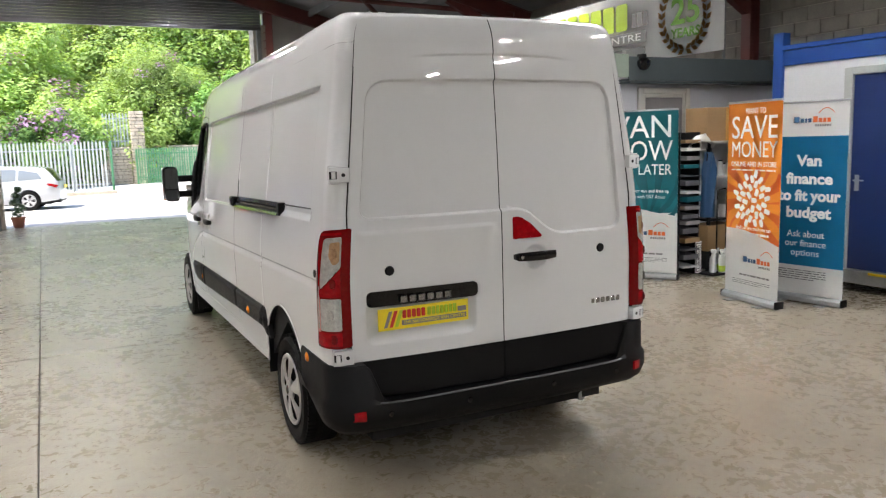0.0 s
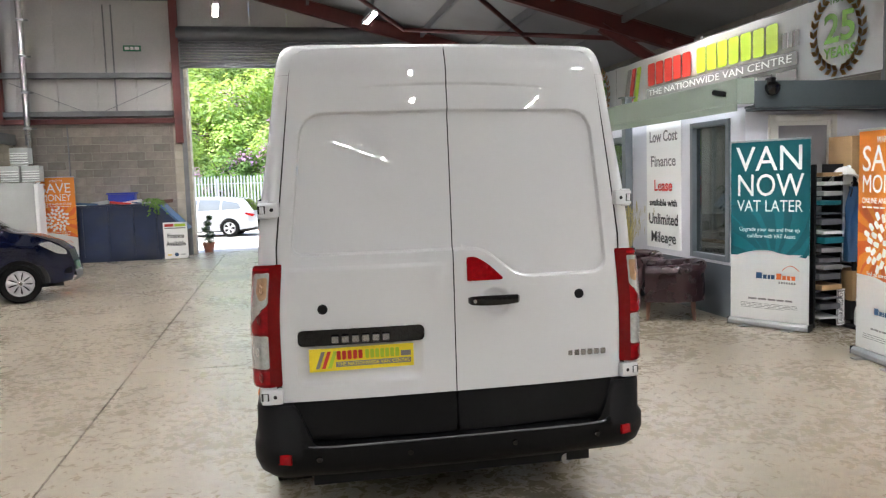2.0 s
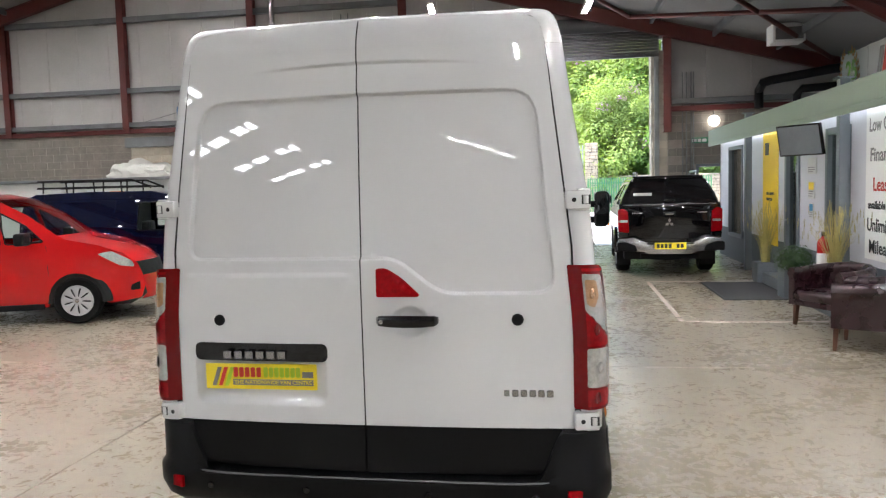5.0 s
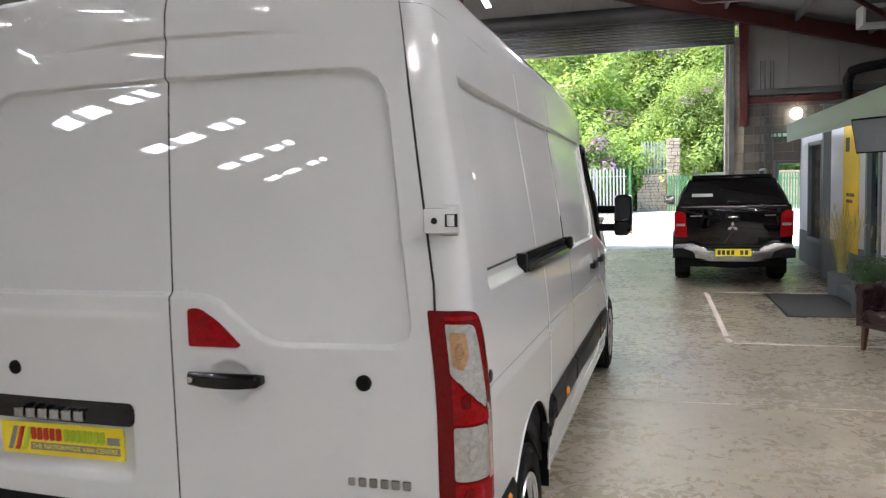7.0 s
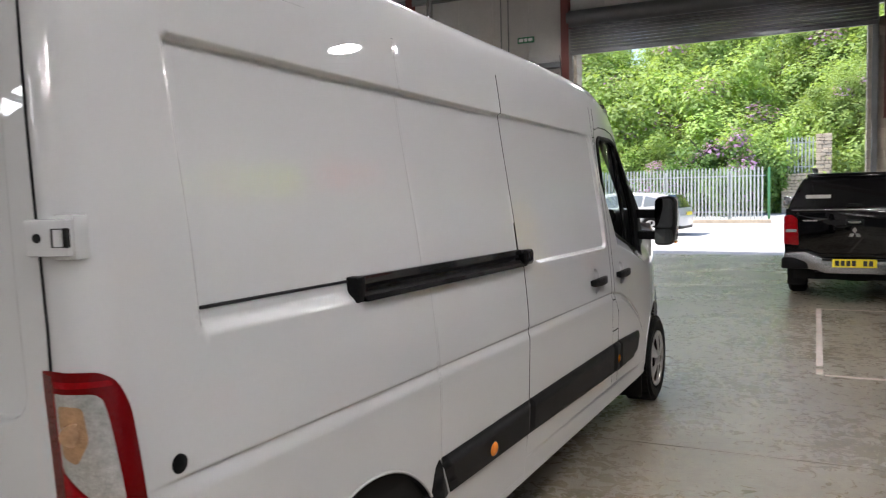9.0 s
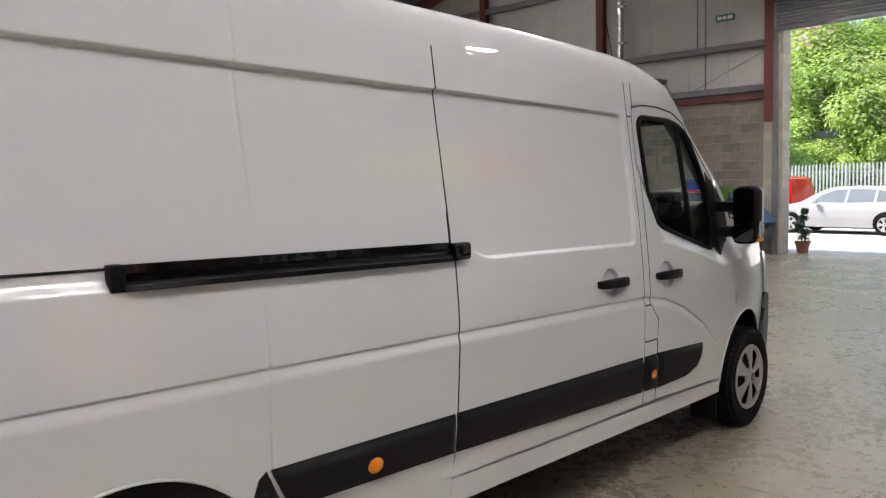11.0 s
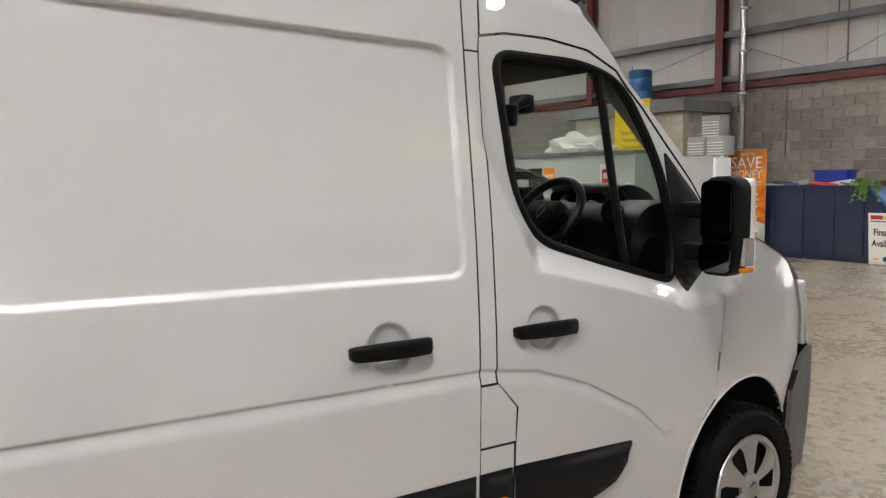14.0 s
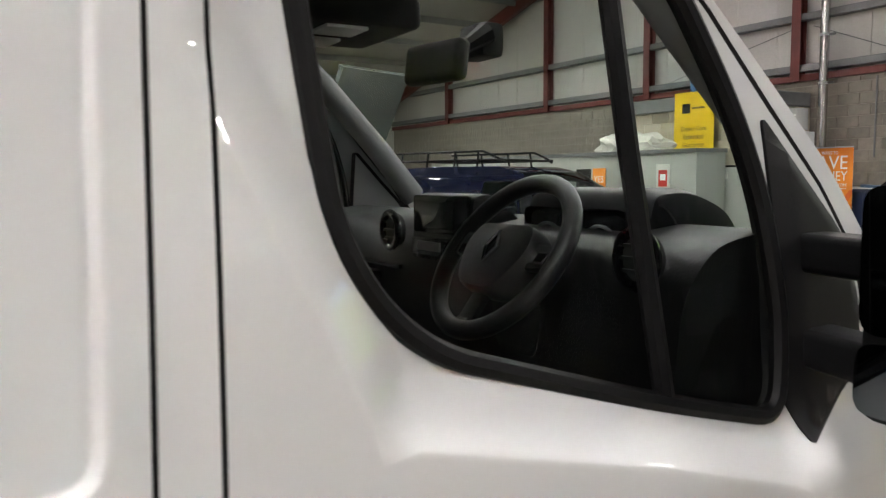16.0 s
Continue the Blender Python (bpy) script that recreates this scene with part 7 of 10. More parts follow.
for k in range(3):
    part("word_bar", box(BX - 0.036, BX - 0.030, 6.20 - k * 0.125 - 0.10, 6.20 - k * 0.125, 3.52, 3.74), M["grey_print"], bn, smooth=False)
part("word_band", box(BX - 0.036, BX - 0.030, 5.88, 10.40, 3.27, 3.45), M["grey_print"], bn, smooth=False)
letters("band_words", "THE NATIONWIDE VAN CENTRE", 0.16, M["white_print"], bn, bx(8.14, 3.36, 0.008), 0.001, 4.3)
bars("number_bar", 3.2, 0.2, 1, M["grey_print"], bn, bx(7.5, 3.12), 0.003, 0.85)
for y0, y1, z0, z1, big in ((4.36, 5.735, 2.98, 4.06, True), (11.87, 13.2, 3.15, 4.06, False)):
    b2 = thing("anniversary_banner", "white vinyl banner with a gold laurel round a green number", "banner", group="anniversary banners")
    part("cloth", wavy_cloth(y0, y1, z0, z1, 0.015, 14), M["vinyl_white"], b2)
    c, zc = (y0 + y1) / 2, (z0 + z1) / 2 + 0.02
    letters("number", "25", 0.52, M["leaf_green"], b2, bx(c, zc + 0.06, 0.006), 0.003, 0.56, bold=0.012)
    letters("word", "YEARS", 0.19, M["leaf_green"], b2, bx(c, zc - 0.24, 0.006), 0.003, 0.58, bold=0.004)
    letters("word", "THANK", 0.10, M["leaf_green"], b2, bx(c, zc + 0.42, 0.006), 0.003, 0.4)
    laurel(b2, 0, 0, 0.44, bx(c, zc, 0.006))
for y in (4.40, 5.74, 8.5, 11.86, 13.15):
    part("banner_pole", cyl((BX + 0.05, y, 2.70), (BX + 0.05, y, 4.12), 0.02, seg=8), M["grey_steel"], bn)
part("banner_rail", cyl((BX + 0.05, 4.40, 4.07), (BX + 0.05, 13.15, 4.07), 0.015, seg=8), M["grey_steel"], bn)

# things on the office front
sg = thing("lease_sign", "tall white finance lease sign with black and red words", "sign", pose(OX, 6.37, 1.65))
part("board", box(-0.008, -0.002, -0.50, 0.50, -0.91, 0.91), M["vinyl_white"], sg, smooth=False)
for txt, z, c, s, w in (("Low Cost", 0.68, "grey_print", 0.22, 0.80), ("Finance", 0.33, "grey_print", 0.22, 0.72), ("Lease", -0.02, "red_print", 0.22, 0.52), ("available with", -0.26, "black_print", 0.13, 0.80), ("Unlimited", -0.50, "black_print", 0.22, 0.84), ("Mileage", -0.76, "black_print", 0.22, 0.72)):
    letters("lettering", txt, s, M[c], sg, facing(-0.012, 0, z, -90), 0.001, w, bold=0.004)
yb = thing("yellow_wall_banner", "narrow yellow printed banner fixed to the office wall", "banner", pose(OX, 11.2, 1.56))
part("cloth", box(-0.01, -0.002, -0.5, 0.5, -1.0, 1.0), M["yellow"], yb, smooth=False)
part("logo_block", box(-0.014, -0.010, 0.10, 0.34, 0.58, 0.80), M["black_print"], yb, smooth=False)
bars("small_writing", 0.5, 0.2, 2, M["black_print"], yb, facing(-0.012, 0, -0.15, -90), 0.001, 0.5)
tv = thing("wall_television", "small flat television tilted down on a wall bracket", "television", pose(4.16, 8.35, 2.26, 0, -12, 34))
part("housing", box(-0.02, 0.03, -0.36, 0.36, -0.22, 0.22, 0.008), M["gloss_black"], tv)
# The screen's pale reflection comes from its base colour.
part("screen", box(-0.024, -0.02, -0.34, 0.34, -0.20, 0.20), M["car_glass"], tv, "glossy screen, its pale reflection painted in", False)
part("bracket", cyl((0.03, 0, 0), (0.30, -0.05, 0.05), 0.02, seg=8), M["grey_steel"], tv)
for z0, z1, y0, y1, c, lab in ((1.78, 2.02, 8.70, 9.10, "paper", "white framed notice"), (1.42, 1.68, 8.78, 9.05, "yellow", "yellow and white notice"), (1.12, 1.36, 8.82, 9.0, "azure", "blue leaflet holder")):
    nt_ = thing("wall_notice", lab + " on the office wall", "notice", pose(OX, 0, 0))
    part("sheet", box(-0.014, -0.002, y0, y1, z0, z1, 0.002, 1), M["paper"], nt_, smooth=False)
    if c != "paper":
        part("print", box(-0.018, -0.014, y0 + 0.02, y1 - 0.02, (z0 + z1) / 2, z1 - 0.02), M[c], nt_, smooth=False)
    bars("writing", (y1 - y0) * 0.8, (z1 - z0) * 0.4, 3, M["grey_print"], nt_, facing(-0.019, (y0 + y1) / 2, z0 + (z1 - z0) * 0.28, -90), 0.001, 0.4)
ex = thing("fire_extinguisher", "red fire extinguisher with a white label on the wall", "fire extinguisher", pose(4.30, 7.78, 0.45))
part("cylinder", lathe([(0, 0), (0.065, 0.0), (0.075, 0.015), (0.075, 0.40), (0.06, 0.45), (0.025, 0.48), (0.02, 0.50), (0, 0.50)], 24), M["red_ext"], ex)
part("label_band", lathe([(0.0762, 0.12), (0.0762, 0.27)], 24), M["paper"], ex)
part("valve", box(-0.02, 0.05, -0.015, 0.015, 0.50, 0.55, 0.004), M["black_trim"], ex)
part("lever", box(-0.09, 0.02, -0.01, 0.01, 0.55, 0.565, 0.003), M["steel"], ex)
part("hose", tube([(0.05, 0, 0.52), (0.11, 0, 0.46), (0.115, 0, 0.2), (0.09, 0, 0.1)], 0.012, 8), M["black_trim"], ex)
part("wall_bracket", box(0.06, 0.20, -0.03, 0.03, 0.28, 0.34), M["black_trim"], ex, smooth=False)


def grass_tuft(name, m, h, n, seed, spread, mat):
    rng = random.Random(seed)
    bm = bmesh.new()
    for _ in range(n):
        a, r = rng.uniform(0, 6.28), rng.uniform(0, 0.08)
        lean_ = rng.uniform(0.05, 1) ** 1.3 * spread
        hh = h * rng.uniform(0.6, 1.0)
        w = 0.006
        sx_, sy_ = math.cos(a + 1.57) * w, math.sin(a + 1.57) * w
        prev = None
        for k in range(6):
            t = k / 5
            d = r + lean_ * t ** 2
            x, y, z = math.cos(a) * d, math.sin(a) * d, hh * (t - 0.12 * lean_ / 0.3 * t ** 3)
            q = (bm.verts.new((x - sx_ * (1 - t * 0.9), y - sy_ * (1 - t * 0.9), z)), bm.verts.new((x + sx_ * (1 - t * 0.9), y + sy_ * (1 - t * 0.9), z)))
            if prev:
                bm.faces.new((prev[0], prev[1], q[1], q[0]))
            prev = q
        # seed head
        if rng.random() < 0.55:
            for k in range(5):
                zz = z - 0.02 * k
                for s in (-1, 1):
                    bm.faces.new([bm.verts.new(p) for p in ((x, y, zz), (x + s * 0.007, y + 0.004, zz + 0.018), (x + s * 0.002, y - 0.003, zz + 0.024))])
    return bm


for y, zb, hh, sd in ((6.95, 0.18, 1.0, 1), (10.35, 0.0, 1.1, 2)):
    pl = thing("grass_planter", "slate box planter with tall straw-coloured ornamental grass", "planter", pose(4.18 if sd == 1 else 4.2, y, zb), "office planters")
    part("box", box(-0.16, 0.16, -0.16, 0.16, 0, 0.34, 0.01), M["office_base"], pl)
    part("grass", grass_tuft("grass", None, hh, 170, sd, 0.42, None), M["straw"], pl, "dry yellow-green grass", False, pose(0, 0, 0.30))


def leaf_ball(r, n, seed, leaf, squash=0.85):
    rng = random.Random(seed)
    bm = bmesh.new()
    for _ in range(n):
        d = Vector((rng.gauss(0, 1), rng.gauss(0, 1), rng.gauss(0, 1))).normalized()
        p = d * r * rng.uniform(0.55, 1.05) * (1 + 0.12 * noise.noise(d * 3))
        p.z *= squash
        u = d.orthogonal().normalized()
        u = Matrix.Rotation(rng.uniform(0, 6.28), 3, d) @ u
        w = d.cross(u) + d * rng.uniform(-0.5, 0.5)
        s = leaf * rng.uniform(0.6, 1.3)
        bm.faces.new([bm.verts.new(p + q) for q in (-u * s, w * s * 0.5, u * s, -w * s * 0.5)])
    return bm


bp_ = thing("bush_planter", "slate box planter with a clipped round box bush", "planter", pose(4.15, 8.55, 0), "office planters")
part("box", box(-0.18, 0.18, -0.18, 0.18, 0, 0.42, 0.01), M["office_base"], bp_)
part("bush", leaf_ball(0.28, 1800, 4, 0.022), M["bush"], bp_, "dark green clipped bush", False, pose(0, 0, 0.54))

dm = thing("door_mat", "large dark grey ribbed entrance mat on the floor", "mat", pose(3.63, 9.33, 0))
part("mat_surface", box(-0.46, 0.46, -0.98, 0.98, 0.001, 0.012, 0.004), M["mat_grey"], dm)
part("rubber_edge", box(-0.49, 0.49, -1.01, 1.01, 0.0005, 0.006, 0.003, 1), M["rubber"], dm, smooth=False)
rng = random.Random(5)
for x0, x1, y0, y1 in ((2.27, 2.33, 6.95, 10.45), (2.27, 2.33, 6.62, 6.82), (2.34, 4.0, 6.56, 6.615), (2.27, 4.1, 10.46, 10.51)):
    tp = tagged(part("floor_tape", box(x0, x1, y0, y1, 0.001, 0.0035), M["tape"], None, "worn white and red floor marking tape", False), kind="structure")

# wall fixtures near the roller door
gl_ = thing("globe_lamp", "lit white globe lamp on the wall", "lamp", pose(4.80, 17.95, 3.25))
part("globe", lathe([(0.0, -0.14)] + [(0.14 * math.cos(a), 0.14 * math.sin(a)) for a in np.linspace(-1.45, 1.45, 14)] + [(0, 0.14)], 28), M["globe_white"], gl_, "glowing globe")
part("arm", tube([(0, 0, 0.13), (0.0, 0.05, 0.24), (0, 0.14, 0.28)], 0.015, 8), M["grey_steel"], gl_)


def exit_sign(x, y, z, hang=None):
    e = thing("exit_sign", "green emergency exit sign with white symbols", "sign", pose(x, y, z), "exit signs")
    part("panel", box(-0.22, 0.22, -0.02, 0.02, -0.075, 0.075, 0.004), M["exit_green"], e)
    for x0, x1 in ((-0.18, -0.07), (-0.04, 0.04), (0.07, 0.18)):
        part("symbol", box(x0, x1, -0.024, -0.02, -0.04, 0.04), M["white_print"], e, smooth=False)
    if hang:
        part("rod", cyl((0, 0, 0.07), (0, 0.0, hang), 0.006, seg=6), M["grey_steel"], e)
    return e


exit_sign(-4.48, WALL_Y - 0.03, 5.49)
exit_sign(4.45, WALL_Y - 0.03, 2.76)
hb = thing("fan_heater", "white box fan heater hung under the roof", "heater", pose(6.0, 15.9, 5.0))
part("case", box(-0.35, 0.35, -0.3, 0.3, -0.2, 0.22, 0.012), M["white_print"], hb)
part("louvre", box(-0.30, 0.30, -0.312, -0.30, -0.15, 0.12), M["grey_print"], hb, smooth=False)
for s in (-0.25, 0.25):
    part("hanger", cyl((s, 0, 0.2), (s, 0, 0.5), 0.01, seg=6), M["grey_steel"], hb)
dk = thing("extract_duct", "dark bent metal pipe along the upper wall", "pipe")
part("pipe", tube([(5.85, 17.7, 3.5), (5.85, 17.7, 3.95), (5.82, 17.15, 4.08), (5.98, 17.1, 4.12), (7.2, 16.5, 4.25), (8.05, 16.2, 4.3)], 0.11, 14), M["grey_trim"], dk)
part("pipe", tube([(6.65, 17.3, 3.4), (6.65, 17.3, 3.75), (6.75, 17.25, 3.9), (8.05, 17.1, 3.95)], 0.10, 14), M["grey_trim"], dk)
cc = thing("dome_camera", "black dome security camera on the fascia corner", "security camera", pose(4.66, 4.12, 2.74))
part("dome", lathe([(0, -0.09), (0.05, -0.075), (0.08, -0.03), (0.085, 0.0), (0.085, 0.03), (0.06, 0.06), (0, 0.06)], 24), M["gloss_black"], cc)
part("arm", box(-0.03, 0.03, -0.02, 0.10, 0.04, 0.12, 0.01), M["black_trim"], cc)
c2 = thing("bullet_camera", "small black bullet security camera on the fascia", "security camera", pose(4.20, 4.55, 2.72, 0, 0, 25))
part("body", cyl((0, -0.16, -0.02), (0, 0.02, 0.02), 0.03, seg=12), M["black_trim"], c2)
part("mount", cyl((0, 0.0, 0.0), (0.06, 0.02, 0.03), 0.015, seg=8), M["black_trim"], c2)


# tub chairs
def tub_chair(m):
    t = thing("tub_chair", "deep-buttoned oxblood leather tub chair on dark wooden legs", "chair", m, "tub chairs")
    W, D, H, th = 0.35, 0.33, 0.70, 0.085
    line = [(-W, 0.33)] + [(-W, y) for y in np.linspace(0.22, -0.02, 5)] + [(W * math.cos(a), -0.02 + D * math.sin(a)) for a in np.linspace(math.pi, 2 * math.pi, 21)[1:-1]] + [(W, y) for y in np.linspace(-0.02, 0.22, 5)] + [(W, 0.33)]
    n = len(line)
    for nm, a, b, inner in (("back", 5, n - 6, True), ("arm", 0, 5, False), ("arm", n - 6, n - 1, False)):
        bm = bmesh.new()
        grid = []
        for i in range(a * 3, b * 3 + 1):
            k, f = min(i // 3, n - 2), i / 3 - min(i // 3, n - 2)
            p = Vector(line[k]).lerp(Vector(line[k + 1]), f)
            tang = (Vector(line[min(k + 1, n - 1)]) - Vector(line[max(k - 0, 0)])).normalized()
            nrm = Vector((tang.y, -tang.x))
            s = i / 3 / (n - 1)
            top = H + 0.045 * math.sin(math.pi * s) ** 2
            ring = []
            for j in range(26):
                u = j / 25
                if u < 0.36:
                    z, o = 0.24 + (top - 0.10 - 0.24) * u / 0.36, th * 0.42
                elif u < 0.64:
                    q = (u - 0.36) / 0.28 * math.pi
                    z, o = top - 0.10 + 0.0 + 0.085 * math.sin(q), th * 0.72 * math.cos(q)
                else:
                    v = (u - 0.64) / 0.36
                    z, o = top - 0.10 - (top - 0.10 - 0.34) * v, -th * 0.42
                    bx_, bz_ = (i / 3) * 1.0, v * 3.2
                    row = math.floor(bz_)
                    dxx = (bx_ + 0.5 * (row % 2)) % 1.7 - 0.85
                    dzz = bz_ - row - 0.5
                    o -= 0.018 - 0.03 * math.exp(-((dxx / 0.3) ** 2 + (dzz / 0.22) ** 2))
                ring.append(bm.verts.new((p.x + nrm.x * o, p.y + nrm.y * o, z)))
            grid.append(ring)
        for q, r in zip(grid, grid[1:]):
            for j in range(25):
                bm.faces.new((q[j], q[j + 1], r[j + 1], r[j]))
        bm.faces.new(grid[0])
        bm.faces.new(grid[-1][::-1])
        bmesh.ops.recalc_face_normals(bm, faces=bm.faces[:])
        part(nm, bm, M["leather"], t)
    seat = bmesh.new()
    add_box(seat, -0.31, 0.31, -0.28, 0.34, 0.30, 0.42, 0.05, 4)
    part("seat_cushion", seat, M["leather"], t)
    part("seat_frame", box(-0.35, 0.35, -0.22, 0.33, 0.24, 0.31, 0.015), M["leather"], t)
    for x, y in ((-0.30, 0.29), (0.30, 0.29), (-0.25, -0.24), (0.25, -0.24)):
        part("leg", cyl((x * 1.04, y * 1.04, 0.0), (x, y, 0.26), 0.024, 0.036, 4), M["dark_wood"], t, "dark wooden leg", False)
    return t


tc0 = tub_chair(pose(3.98, 6.28, 0, 0, 0, 118))
copy_thing(tc0, pose(3.95, 5.10, 0, 0, 0, 62))


# roll-up banners
def roll_up(label, p0, p1, h, group="roll-up banners"):
    """A roll-up banner between two floor points, its print to the left of the way from p0 to p1."""
    p0, p1 = Vector(p0), Vector(p1)
    w = (p1 - p0).length
    a = math.degrees(math.atan2(p1.y - p0.y, p1.x - p0.x))
    t = thing("roll_up_banner", label, "banner", pose((p0.x + p1.x) / 2, (p0.y + p1.y) / 2, 0, 0, 0, a), group)
    part("cassette", prism(rounded([(-0.05, 0.012), (0.06, 0.012), (0.06, 0.06), (0.03, 0.085), (-0.02, 0.085), (-0.05, 0.06)], 0.012), -w / 2 - 0.01, w / 2 + 0.01, "yzx"), M["steel"], t, "silver base cassette")
    for s in (-1, 1):
        part("foot", box(s * w * 0.28 - 0.05, s * w * 0.28 + 0.05, -0.14, 0.14, 0.0, 0.012, 0.004), M["steel"], t)
        part("end_cap", box(s * (w / 2 + 0.015) - 0.006, s * (w / 2 + 0.015) + 0.006, -0.052, 0.062, 0.012, 0.088, 0.004), M["black_trim"], t)
    part("top_rail", box(-w / 2, w / 2, -0.012, 0.012, h - 0.022, h, 0.006), M["steel"], t)
    part("pole", cyl((0, 0.02, 0.08), (0, 0.02, h - 0.01), 0.01, seg=8), M["steel"], t)
    return t, w


def cloth_panel(t, w, z0, z1, mat, d=0.0, name="print_panel", top=None, n=16):
    """A printed area; top(s): its upper edge for s from 0 to 1."""
    bm = bmesh.new()
    lo, hi = [], []
    for i in range(n + 1):
        s = i / n
        lo.append(bm.verts.new((-w / 2 + w * s, -d, z0)))
        hi.append(bm.verts.new((-w / 2 + w * s, -d, top(s) if top else z1)))
    for i in range(n):
        bm.faces.new((lo[i], lo[i + 1], hi[i + 1], hi[i]))
    bmesh.ops.solidify(bm, geom=bm.faces[:], thickness=-0.0012)
    return part(name, bm, M[mat], t, smooth=False)


def fp(x, z, d=0.006):
    return facing(x, -d, z, 0)


def logo(t, x, z, s):
    """A finance firm's mark: two word bars and a small car outline."""
    for k, (wd, mt) in enumerate(((0.075, "navy_print"), (0.045, "navy_print"), (0.03, "navy_print"), (0.045, "navy_print"), (0.06, "orange_red"), (0.045, "orange_red"), (0.04, "orange_red"), (0.045, "orange_red"))):
        xa = x + (-0.26 + (0, 0.088, 0.145, 0.185, 0.25, 0.322, 0.378, 0.43)[k]) * s
        part("logo_bar", box(xa, xa + wd * s, -0.0065, -0.005, z - 0.032 * s, z + (0.04 if k in (0, 4) else 0.018) * s, 0.0), M[mt], t, smooth=False)
    for k in range(7):
        part("logo_bar", box(x + (0.02 + 0.03 * k) * s, x + (0.038 + 0.03 * k) * s, -0.0065, -0.005, z - 0.082 * s, z - 0.056 * s), M["grey_print"], t, smooth=False)
    part("logo_line", tube([(x + (0.06 + 0.2 * q) * s, -0.004, z + (0.08 + 0.06 * math.sin(math.pi * q)) * s) for q in np.linspace(0, 1, 9)], 0.004, 6), M["orange_red"], t)


def swirl(t, w, z0, z1, cx, cz, mat, rays, d):
    bm = bmesh.new()
    rng = random.Random(rays)
    for k in range(rays):
        a = math.pi * 2 * k / rays + rng.uniform(-0.1, 0.1)
        da = rng.uniform(0.08, 0.16)
        prevq = None
        for i in range(9):
            r = i / 8 * 1.6
            q = []
            for e in (-da, da):
                ang = a + e + 0.5 * r
                x, z = cx + r * math.cos(ang), cz + r * math.sin(ang)
                q.append((max(-w / 2, min(w / 2, x)), max(z0, min(z1, z))))
            if prevq:
                f = [bm.verts.new((p[0], -d, p[1])) for p in (prevq[0], prevq[1], q[1], q[0])]
                bm.faces.new(f)
            prevq = q
    bmesh.ops.dissolve_degenerate(bm, edges=bm.edges[:], dist=0.001)
    part("ray_pattern", bm, M[mat], t, smooth=False)


t1, w = roll_up("teal and white roll-up banner reading van now VAT later", (4.36, 4.46), (4.82, 3.67), 2.16)
cloth_panel(t1, w, 0.09, 2.14, "vinyl_white")
cloth_panel(t1, w, 0.86, 2.14, "teal", 0.0025, "teal_area")
swirl(t1, w, 0.60, 1.42, 0.02, 0.72, "teal_dark", 15, 0.0040)
cloth_panel(t1, w, 0.09, 0.9, "vinyl_white", 0.0052, "white_area", top=lambda s: 0.80 + 0.10 * math.sin(min(s / 0.62, 1) * 2.2) - (0.13 * (s - 0.55) if s > 0.55 else 0))
letters("lettering", "VAN", 0.40, M["white_print"], t1, fp(0.0, 1.93), 0.001, 0.76)
letters("lettering", "NOW", 0.36, M["white_print"], t1, fp(0.0, 1.63), 0.001, 0.76)
letters("lettering", "VAT LATER", 0.19, M["white_print"], t1, fp(0.0, 1.40), 0.001, 0.76)
letters("lettering", "Upgrade your van and free up", 0.065, M["white_print"], t1, fp(0.0, 1.135), 0.001, 0.70)
letters("lettering", "cashflow with VAT Assist", 0.065, M["white_print"], t1, fp(0.02, 1.06), 0.001, 0.56)
logo(t1, 0.10, 0.60, 0.95)
bars("web_bar", 0.52, 0.025, 1, M["grey_print"], t1, fp(0.02, 0.33), 0.001, 0.8)
bars("small_print", 0.66, 0.07, 4, M["grey_print"], t1, fp(0.0, 0.25), 0.0008, 0.3)


